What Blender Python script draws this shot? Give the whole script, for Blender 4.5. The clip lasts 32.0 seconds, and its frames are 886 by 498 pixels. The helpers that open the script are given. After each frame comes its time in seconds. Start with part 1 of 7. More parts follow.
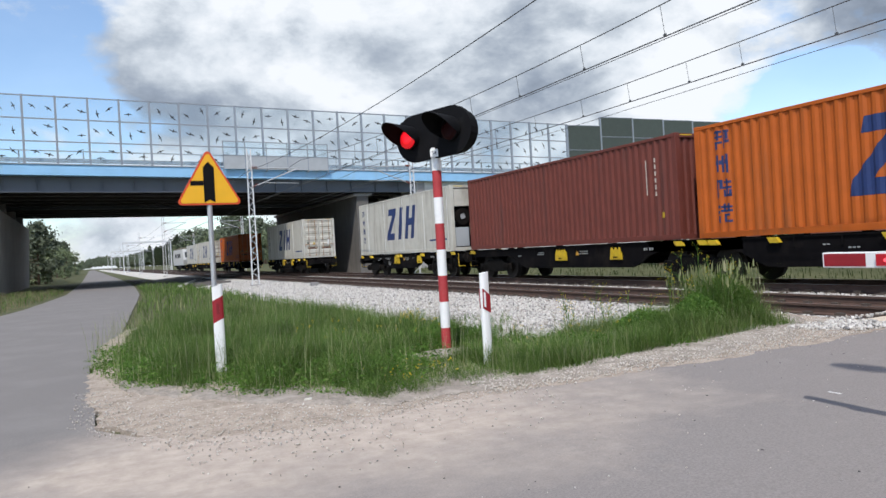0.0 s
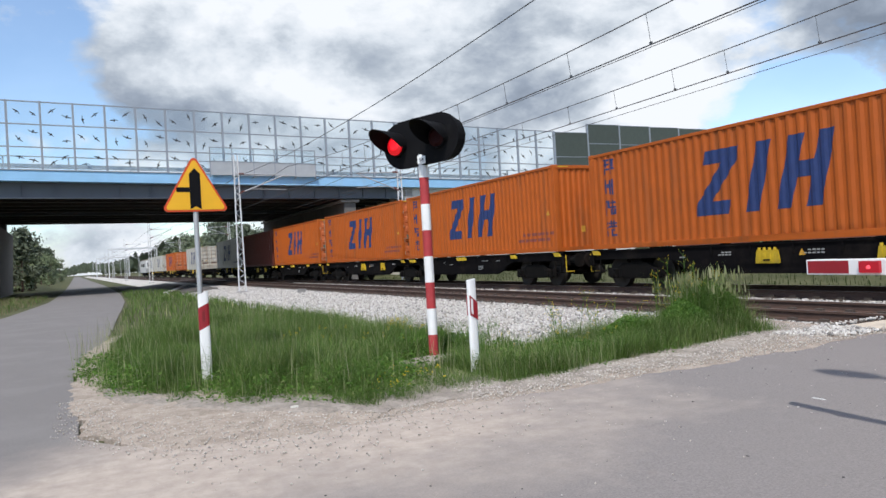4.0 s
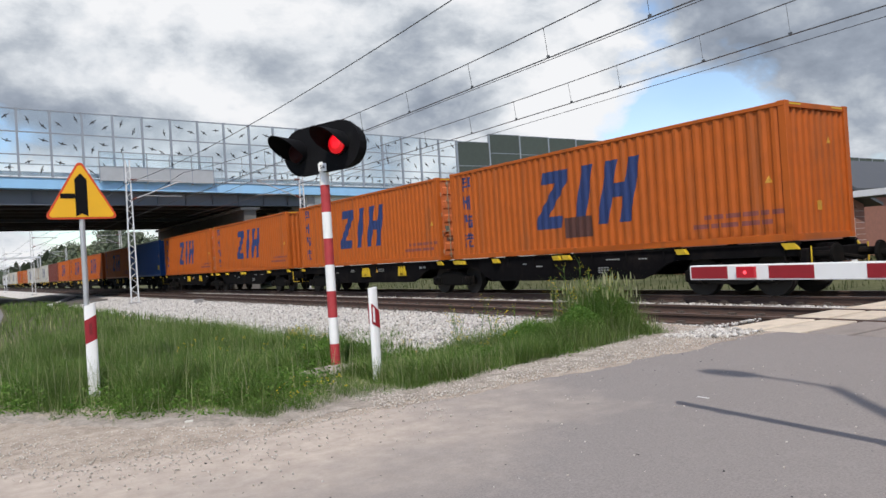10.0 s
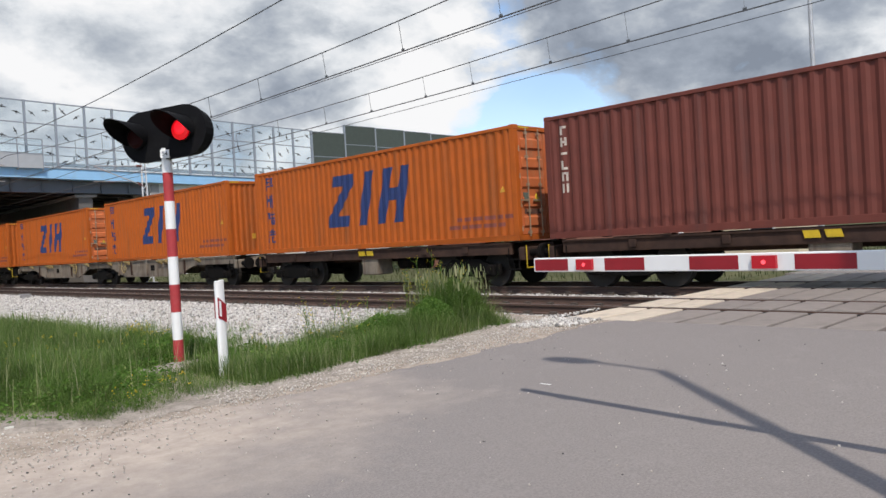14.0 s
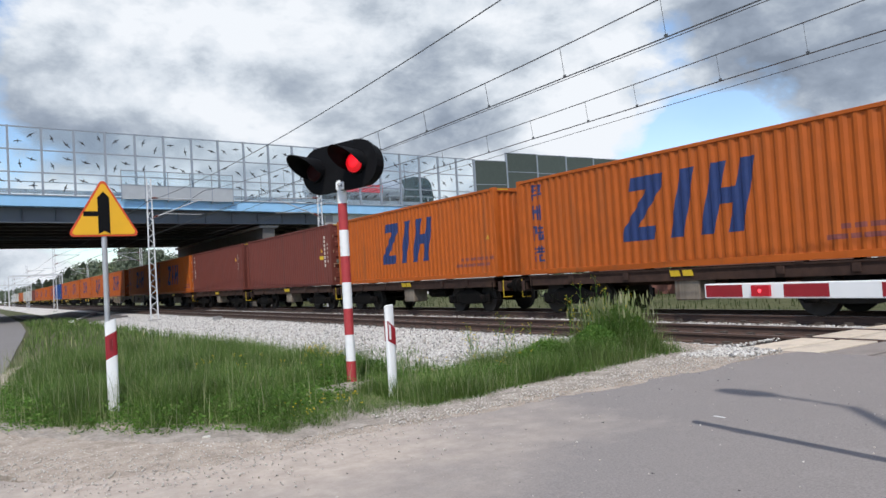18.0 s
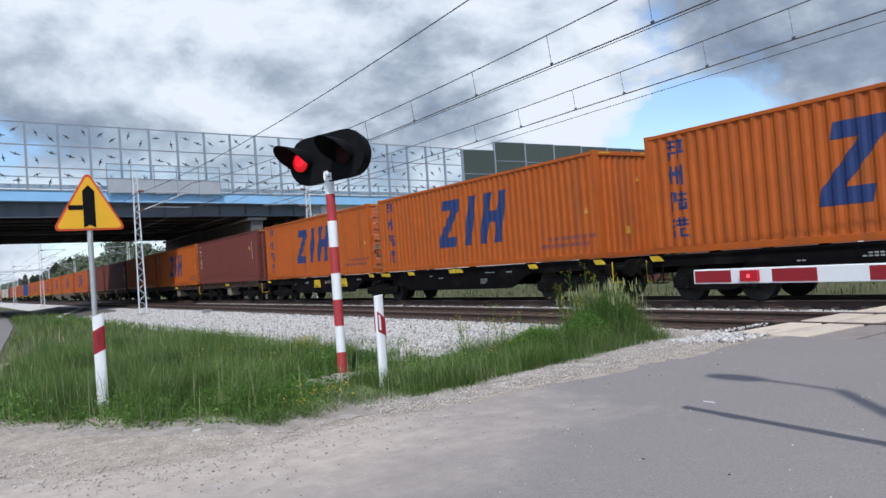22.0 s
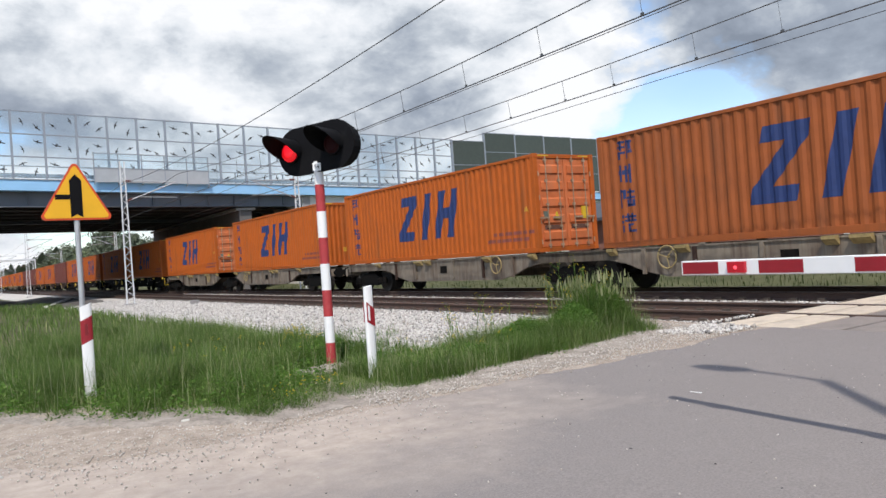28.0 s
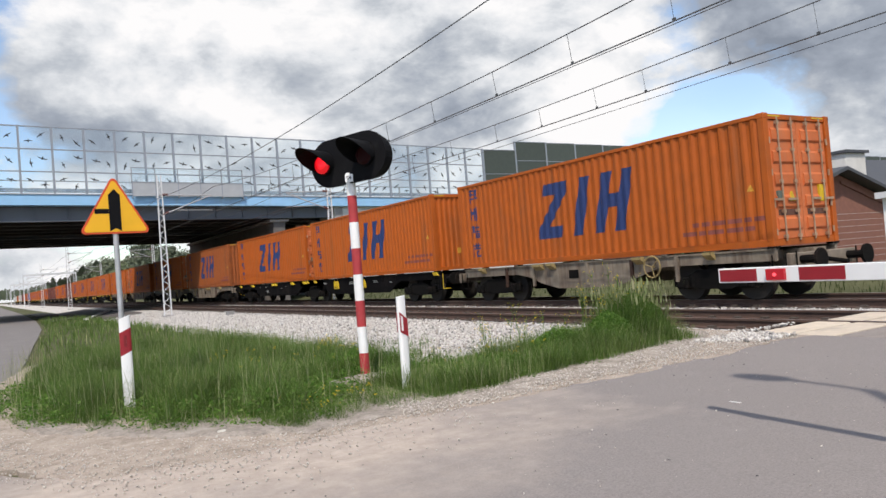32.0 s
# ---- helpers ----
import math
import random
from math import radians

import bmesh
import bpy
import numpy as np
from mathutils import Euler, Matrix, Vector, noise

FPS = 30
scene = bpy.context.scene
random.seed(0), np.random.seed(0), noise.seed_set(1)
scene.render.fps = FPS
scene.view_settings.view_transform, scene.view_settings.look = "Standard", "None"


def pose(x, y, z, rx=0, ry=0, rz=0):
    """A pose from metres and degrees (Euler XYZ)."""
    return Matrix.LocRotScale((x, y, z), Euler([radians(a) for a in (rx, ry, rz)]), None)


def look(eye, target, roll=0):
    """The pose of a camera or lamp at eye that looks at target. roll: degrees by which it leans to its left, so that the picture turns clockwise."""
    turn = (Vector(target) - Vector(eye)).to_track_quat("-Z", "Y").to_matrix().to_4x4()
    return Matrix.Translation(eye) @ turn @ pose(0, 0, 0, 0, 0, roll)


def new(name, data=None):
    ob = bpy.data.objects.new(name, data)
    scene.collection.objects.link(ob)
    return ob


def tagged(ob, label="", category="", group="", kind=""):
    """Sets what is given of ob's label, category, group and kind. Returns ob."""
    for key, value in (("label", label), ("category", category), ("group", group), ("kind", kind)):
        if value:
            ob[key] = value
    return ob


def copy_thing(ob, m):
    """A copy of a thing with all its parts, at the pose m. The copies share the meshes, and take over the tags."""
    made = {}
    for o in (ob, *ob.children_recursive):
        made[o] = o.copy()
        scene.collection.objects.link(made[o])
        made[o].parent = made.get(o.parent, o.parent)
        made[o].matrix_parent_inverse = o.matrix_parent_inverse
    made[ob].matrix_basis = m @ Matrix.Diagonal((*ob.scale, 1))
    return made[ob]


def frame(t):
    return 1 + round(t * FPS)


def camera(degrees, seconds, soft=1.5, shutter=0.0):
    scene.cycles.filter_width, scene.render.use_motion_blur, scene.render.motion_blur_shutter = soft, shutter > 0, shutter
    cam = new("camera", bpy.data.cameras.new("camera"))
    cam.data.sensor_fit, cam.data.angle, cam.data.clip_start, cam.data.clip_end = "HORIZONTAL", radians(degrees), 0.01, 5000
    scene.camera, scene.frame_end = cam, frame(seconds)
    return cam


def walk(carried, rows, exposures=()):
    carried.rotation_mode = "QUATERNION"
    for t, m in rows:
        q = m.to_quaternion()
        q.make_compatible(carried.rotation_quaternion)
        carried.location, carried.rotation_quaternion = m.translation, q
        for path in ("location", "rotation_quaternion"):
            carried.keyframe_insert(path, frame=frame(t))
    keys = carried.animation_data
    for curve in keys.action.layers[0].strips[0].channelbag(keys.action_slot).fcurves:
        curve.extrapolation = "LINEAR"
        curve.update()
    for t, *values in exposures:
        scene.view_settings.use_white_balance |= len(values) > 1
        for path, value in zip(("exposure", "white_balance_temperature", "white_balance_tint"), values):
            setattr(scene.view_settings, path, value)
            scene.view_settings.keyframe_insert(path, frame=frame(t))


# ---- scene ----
cam = camera(61.57, 32.0)
PATH = [
    (0, (-0.015, 0.039, 1.498), (8.577, 18.099, 1.486), -3.29),
    (0.5, (-0.015, 0.044, 1.497), (8.685, 18.052, 1.525), -3.36),
    (1, (-0.014, 0.039, 1.497), (8.782, 18.001, 1.578), -3.28),
    (1.5, (-0.009, 0.046, 1.496), (8.848, 17.978, 1.617), -3.27),
    (2, (-0.012, 0.04, 1.499), (8.896, 17.946, 1.657), -3.23),
    (2.5, (-0.008, 0.052, 1.498), (8.908, 17.954, 1.673), -3.11),
    (3, (-0.006, 0.053, 1.5), (8.901, 17.959, 1.654), -3.18),
    (3.5, (-0.008, 0.037, 1.503), (8.883, 17.952, 1.643), -3.29),
    (5.5, (-0.007, 0.035, 1.504), (8.938, 17.922, 1.707), -3.25),
    (6, (-0.009, 0.036, 1.504), (9.034, 17.873, 1.748), -3.39),
    (6.5, (-0.003, 0.036, 1.5), (9.135, 17.824, 1.756), -3.54),
    (7, (0.006, 0.043, 1.5), (9.35, 17.724, 1.768), -2.90),
    (7.5, (-0.003, 0.026, 1.497), (9.986, 17.351, 1.762), -2.66),
    (8, (0.001, 0.025, 1.501), (10.568, 17.003, 1.781), -2.61),
    (8.5, (0.009, 0.021, 1.505), (10.862, 16.817, 1.817), -2.94),
    (9, (-0.001, 0.001, 1.501), (11.089, 16.642, 1.801), -3.30),
    (9.5, (0.016, 0.003, 1.502), (11.141, 16.621, 1.773), -3.27),
    (10, (0.014, 0.013, 1.502), (11.143, 16.629, 1.702), -3.59),
    (10.5, (0.024, 0.029, 1.501), (11.223, 16.599, 1.675), -3.75),
    (11, (0.023, 0.009, 1.504), (11.496, 16.39, 1.706), -3.58),
    (11.5, (0.032, 0.013, 1.497), (11.969, 16.058, 1.762), -3.53),
    (12, (0.042, 0.014, 1.499), (12.431, 15.713, 1.718), -3.81),
    (12.5, (0.041, 0.009, 1.501), (12.809, 15.402, 1.676), -3.91),
    (13, (0.054, 0.018, 1.495), (13.259, 15.039, 1.532), -3.84),
    (13.5, (0.055, 0.015, 1.501), (14.128, 14.225, 1.306), -3.25),
    (15.5, (0.027, -0.024, 1.491), (14.115, 14.168, 1.165), -3.40),
    (16, (0.003, -0.004, 1.489), (12.301, 15.768, 1.449), -3.15),
    (16.5, (0.002, -0.01, 1.489), (10.964, 16.717, 1.68), -3.25),
    (17, (-0.005, -0.023, 1.492), (10.512, 16.984, 1.869), -3.32),
    (17.5, (-0.004, -0.028, 1.493), (10.516, 16.972, 2.056), -3.29),
    (18, (-0.002, -0.043, 1.493), (10.755, 16.802, 2.217), -3.40),
    (18.5, (-0.002, -0.049, 1.492), (10.952, 16.666, 2.284), -3.34),
    (19, (-0.003, -0.025, 1.491), (11.021, 16.646, 2.232), -3.21),
    (19.5, (-0.006, -0.023, 1.482), (11.024, 16.65, 2.063), -3.19),
    (20, (0.002, -0.021, 1.489), (11.065, 16.636, 1.874), -3.47),
    (20.5, (0.007, -0.023, 1.489), (11.029, 16.662, 1.835), -3.61),
    (21, (0.009, -0.018, 1.489), (10.966, 16.71, 1.854), -3.86),
    (21.5, (0.009, -0.032, 1.491), (10.961, 16.697, 1.92), -4.15),
    (22, (0.01, -0.026, 1.488), (11.001, 16.678, 1.924), -4.16),
    (22.5, (0.008, -0.037, 1.49), (11.116, 16.589, 1.909), -4.30),
    (23, (0.007, -0.034, 1.485), (11.223, 16.52, 1.894), -4.62),
    (23.5, (0.01, -0.026, 1.487), (11.276, 16.494, 1.89), -4.65),
    (24, (0.008, -0.032, 1.485), (11.259, 16.499, 1.874), -4.67),
    (24.5, (0.013, -0.028, 1.485), (11.217, 16.535, 1.85), -4.64),
    (25, (0.005, -0.034, 1.485), (11.2, 16.535, 1.856), -4.62),
    (25.5, (0.01, -0.033, 1.485), (11.232, 16.52, 1.787), -4.43),
    (27.5, (0.005, -0.035, 1.49), (11.274, 16.488, 1.616), -4.05),
    (28, (0.006, -0.032, 1.486), (11.222, 16.526, 1.661), -4.01),
    (28.5, (0.006, -0.03, 1.489), (11.165, 16.566, 1.717), -3.95),
    (29, (0.005, -0.03, 1.493), (11.145, 16.578, 1.77), -3.89),
    (29.5, (0.005, -0.038, 1.485), (11.159, 16.559, 1.843), -3.82),
    (30, (0.001, -0.033, 1.491), (11.164, 16.557, 1.914), -3.72),
    (30.5, (0.007, -0.03, 1.489), (11.047, 16.641, 1.942), -3.92),
    (31, (0.011, -0.024, 1.485), (10.872, 16.764, 1.956), -4.44),
    (31.5, (0.012, -0.019, 1.488), (10.695, 16.881, 1.999), -4.48),
    (32, (0.008, -0.022, 1.49), (10.517, 16.988, 1.982), -4.55),
]
# the film camera's own balance drifts a little as clouds pass
BALANCE = [(0, -0.08, 6250, 10), (3, -0.08, 6250, 10), (8, -0.12, 6400, 11), (13, -0.18, 6600, 11), (16, 0.08, 6600, 11), (18, -0.14, 6250, 10), (20, -0.17, 5950, 10), (22, -0.2, 5900, 10), (24, -0.12, 6050, 10), (25, 0.02, 6150, 10), (28, -0.03, 6450, 11), (32, -0.06, 6700, 12)]
walk(cam, [(t, look(eye, target, roll)) for t, eye, target, roll in PATH], BALANCE)

# ---- world, sun, exposure ----
SUN_AZ, SUN_EL = math.atan2(-0.645, -0.764), radians(52)
world = bpy.data.worlds.new("sky")
scene.world = world
world.use_nodes = True
wn, wl = world.node_tree.nodes, world.node_tree.links
wn.clear()


def wnode(kind, **kw):
    n = wn.new(kind)
    for k, v in kw.items():
        n.inputs[k].default_value = v
    return n


def wmath(op, a, b=None):
    n = wn.new("ShaderNodeMath")
    n.operation = op
    for i, v in enumerate((a, b)):
        if v is None:
            continue
        if isinstance(v, (int, float)):
            n.inputs[i].default_value = v
        else:
            wl.new(v, n.inputs[i])
    return n.outputs[0]


sky = wn.new("ShaderNodeTexSky")
sky.sky_type = "NISHITA"
sky.sun_disc = False
sky.sun_elevation, sky.sun_rotation = SUN_EL, SUN_AZ
sky.air_density, sky.dust_density, sky.ozone_density = 1.0, 0.6, 2.0
coord = wn.new("ShaderNodeTexCoord")


def cloud_noise(scale, detail, rough, offset, distort=0.0, lift=0.0):
    """Noise over the directions of the sky, with puffs a little wider than tall."""
    m = wn.new("ShaderNodeMapping")
    m.inputs["Location"].default_value = (offset[0], offset[1], offset[2] + lift)
    m.inputs["Scale"].default_value = (1.0, 1.0, 1.7)
    wl.new(coord.outputs["Generated"], m.inputs[0])
    n = wnode("ShaderNodeTexNoise", Scale=scale, Detail=detail, Roughness=rough, Distortion=distort)
    wl.new(m.outputs[0], n.inputs["Vector"])
    return n.outputs[0]


def region(az, el, radius):
    """Fades from 1 in a direction of the sky to 0 at radius degrees from it."""
    a, e = radians(az), radians(el)
    d = wn.new("ShaderNodeVectorMath")
    d.operation = "DOT_PRODUCT"
    d.inputs[1].default_value = (math.sin(a) * math.cos(e), math.cos(a) * math.cos(e), math.sin(e))
    wl.new(coord.outputs["Generated"], d.inputs[0])
    r = wn.new("ShaderNodeMapRange")
    r.interpolation_type = "SMOOTHSTEP"
    r.inputs[1].default_value, r.inputs[2].default_value = math.cos(radians(radius)), 1.0
    wl.new(d.outputs["Value"], r.inputs[0])
    return r.outputs[0]


def wramp(fac, stops):
    r = wn.new("ShaderNodeValToRGB")
    r.color_ramp.elements[0].position, r.color_ramp.elements[0].color = stops[0][0], stops[0][1]
    r.color_ramp.elements[1].position, r.color_ramp.elements[1].color = stops[-1][0], stops[-1][1]
    for p, c in stops[1:-1]:
        e = r.color_ramp.elements.new(p)
        e.color = c
    wl.new(fac, r.inputs[0])
    return r.outputs[0]


# broken cumulus: the same heaps sampled a little higher up give lit tops and grey bases, with gaps of blue and a heavy bank in the east
heaps = (4.2, 9, 0.56, (3.6, 1.2, 0.7), 0.15)
form = cloud_noise(*heaps)
above = cloud_noise(*heaps, lift=0.075)
fluff = cloud_noise(13.0, 7, 0.6, (1.3, 5.2, 0.4), 0.3)
bank = cloud_noise(2.1, 4, 0.5, (7.3, 2.2, 0.4))
density = wmath("ADD", wmath("ADD", 0.5, wmath("MULTIPLY", wmath("SUBTRACT", form, 0.5), 1.25)), wmath("MULTIPLY", wmath("SUBTRACT", fluff, 0.5), 0.2))
for az, el, radius, amount in ((53.0, 7.0, 6.0, -0.24), (49.0, 16.5, 4.0, -0.18), (-2.0, 22.0, 12.0, -0.20), (-3.0, 8.0, 8.0, -0.16), (16.0, 14.0, 16.0, 0.12), (36.0, 14.0, 16.0, 0.12), (66.0, 16.0, 14.0, 0.18), (math.degrees(SUN_AZ), 50.0, 75.0, -0.30)):
    density = wmath("ADD", density, wmath("MULTIPLY", region(az, el, radius), amount))
mask = wramp(density, [(0.36, (0.06, 0.06, 0.06, 1)), (0.43, (0.65, 0.65, 0.65, 1)), (0.50, (1, 1, 1, 1))])
lit = wmath("ADD", 0.60, wmath("MULTIPLY", wmath("SUBTRACT", form, above), 2.0))
lit = wmath("SUBTRACT", lit, wmath("MULTIPLY", wmath("SUBTRACT", bank, 0.5), 1.3))
lit = wmath("ADD", lit, wmath("MULTIPLY", wmath("SUBTRACT", fluff, 0.5), 0.75))
for az, el, radius, amount in ((46.0, 11.0, 8.0, 0.34), (6.0, 13.0, 16.0, 0.14), (35.0, 11.5, 10.0, -0.24), (64.0, 17.0, 16.0, -0.30), (28.0, 20.0, 10.0, -0.12)):
    lit = wmath("ADD", lit, wmath("MULTIPLY", region(az, el, radius), amount))
shade = wramp(lit, [(0.10, (0.29, 0.34, 0.42, 1)), (0.36, (0.42, 0.48, 0.57, 1)), (0.56, (0.62, 0.68, 0.75, 1)), (0.76, (0.90, 0.95, 1.0, 1)), (0.98, (1.12, 1.14, 1.16, 1))])
sky_lit = wn.new("ShaderNodeVectorMath")
sky_lit.operation = "SCALE"
sky_lit.inputs["Scale"].default_value = 0.22
wl.new(sky.outputs[0], sky_lit.inputs[0])
mix = wn.new("ShaderNodeMixRGB")
wl.new(mask, mix.inputs[0])
wl.new(sky_lit.outputs[0], mix.inputs[1])
wl.new(shade, mix.inputs[2])
bg = wnode("ShaderNodeBackground", Strength=0.9)
wl.new(mix.outputs[0], bg.inputs[0])
wout = wn.new("ShaderNodeOutputWorld")
wl.new(bg.outputs[0], wout.inputs[0])

sun_data = bpy.data.lights.new("sun", "SUN")
sun_data.energy, sun_data.angle, sun_data.color = 4.05, radians(0.6), (1.0, 0.935, 0.845)
sun = new("sun", sun_data)
sun.matrix_world = look((100 * math.sin(SUN_AZ) * math.cos(SUN_EL), 100 * math.cos(SUN_AZ) * math.cos(SUN_EL), 100 * math.sin(SUN_EL)), (0, 0, 0))

# ---- materials ----


def material(name, colour, rough=0.6, metal=0.0, vary=0.15, scale=6.0, dirt=None, dirt_amount=0.0, dirt_scale=1.2, bump=0.0, bump_scale=40.0, streak=False, rnd=0.0, spec=0.5):
    """A surface with two scales of variation: fine grain and larger stains, in object space."""
    m = bpy.data.materials.new(name)
    m.use_nodes = True
    n, l = m.node_tree.nodes, m.node_tree.links
    b = n["Principled BSDF"]
    b.inputs["Metallic"].default_value = metal
    b.inputs["Specular IOR Level"].default_value = spec
    tc = n.new("ShaderNodeTexCoord")
    fine = n.new("ShaderNodeTexNoise")
    fine.inputs["Scale"].default_value, fine.inputs["Detail"].default_value = scale, 6
    l.new(tc.outputs["Object"], fine.inputs["Vector"])
    r = n.new("ShaderNodeMapRange")
    r.inputs[1].default_value, r.inputs[2].default_value = 0.25, 0.75
    r.inputs[3].default_value, r.inputs[4].default_value = 1 - vary, 1 + vary
    l.new(fine.outputs[0], r.inputs[0])
    mul = n.new("ShaderNodeVectorMath")
    mul.operation = "SCALE"
    mul.inputs[0].default_value = colour
    l.new(r.outputs[0], mul.inputs["Scale"])
    out = mul.outputs[0]
    if rnd:
        info = n.new("ShaderNodeObjectInfo")
        rr = n.new("ShaderNodeMapRange")
        rr.inputs[3].default_value, rr.inputs[4].default_value = 1 - rnd, 1 + rnd
        l.new(info.outputs["Random"], rr.inputs[0])
        m2 = n.new("ShaderNodeVectorMath")
        m2.operation = "SCALE"
        l.new(out, m2.inputs[0])
        l.new(rr.outputs[0], m2.inputs["Scale"])
        out = m2.outputs[0]
    if dirt:
        big = n.new("ShaderNodeTexNoise")
        big.inputs["Scale"].default_value, big.inputs["Detail"].default_value, big.inputs["Roughness"].default_value = dirt_scale, 8, 0.65
        mp = n.new("ShaderNodeMapping")
        if streak:
            mp.inputs["Scale"].default_value = (1, 3.0, 0.25)
        if rnd:
            l.new(info.outputs["Random"], mp.inputs["Location"])
        l.new(tc.outputs["Object"], mp.inputs[0])
        l.new(mp.outputs[0], big.inputs["Vector"])
        dr = n.new("ShaderNodeMapRange")
        dr.inputs[1].default_value, dr.inputs[2].default_value = 0.62 - 0.3 * dirt_amount, 0.82 - 0.2 * dirt_amount
        dr.inputs[4].default_value = min(1.0, 0.4 + dirt_amount)
        l.new(big.outputs[0], dr.inputs[0])
        mx = n.new("ShaderNodeMixRGB")
        l.new(dr.outputs[0], mx.inputs[0])
        l.new(out, mx.inputs[1])
        mx.inputs[2].default_value = (*dirt, 1)
        out = mx.outputs[0]
    l.new(out, b.inputs["Base Color"])
    rg = n.new("ShaderNodeMapRange")
    rg.inputs[3].default_value, rg.inputs[4].default_value = max(0.05, rough - 0.1), min(1.0, rough + 0.1)
    l.new(fine.outputs[0], rg.inputs[0])
    l.new(rg.outputs[0], b.inputs["Roughness"])
    if bump:
        bn = n.new("ShaderNodeTexNoise")
        bn.inputs["Scale"].default_value, bn.inputs["Detail"].default_value = bump_scale, 5
        l.new(tc.outputs["Object"], bn.inputs["Vector"])
        bp = n.new("ShaderNodeBump")
        bp.inputs["Strength"].default_value, bp.inputs["Distance"].default_value = bump, 0.02
        l.new(bn.outputs[0], bp.inputs["Height"])
        l.new(bp.outputs[0], b.inputs["Normal"])
    return m


def glow(name, colour, strength, base=(0.3, 0.01, 0.01)):
    m = bpy.data.materials.new(name)
    m.use_nodes = True
    b = m.node_tree.nodes["Principled BSDF"]
    b.inputs["Base Color"].default_value = (*base, 1)
    b.inputs["Emission Color"].default_value = (*colour, 1)
    b.inputs["Emission Strength"].default_value = strength
    b.inputs["Roughness"].default_value = 0.3
    return m


def pane_glass(name, tint, clear=0.9):
    m = bpy.data.materials.new(name)
    m.use_nodes = True
    n, l = m.node_tree.nodes, m.node_tree.links
    n.clear()
    o = n.new("ShaderNodeOutputMaterial")
    t = n.new("ShaderNodeBsdfTransparent")
    t.inputs[0].default_value = (*tint, 1)
    g = n.new("ShaderNodeBsdfGlossy")
    g.inputs["Roughness"].default_value = 0.05
    mx = n.new("ShaderNodeMixShader")
    mx.inputs[0].default_value = 1 - clear
    l.new(t.outputs[0], mx.inputs[1])
    l.new(g.outputs[0], mx.inputs[2])
    l.new(mx.outputs[0], o.inputs[0])
    return m


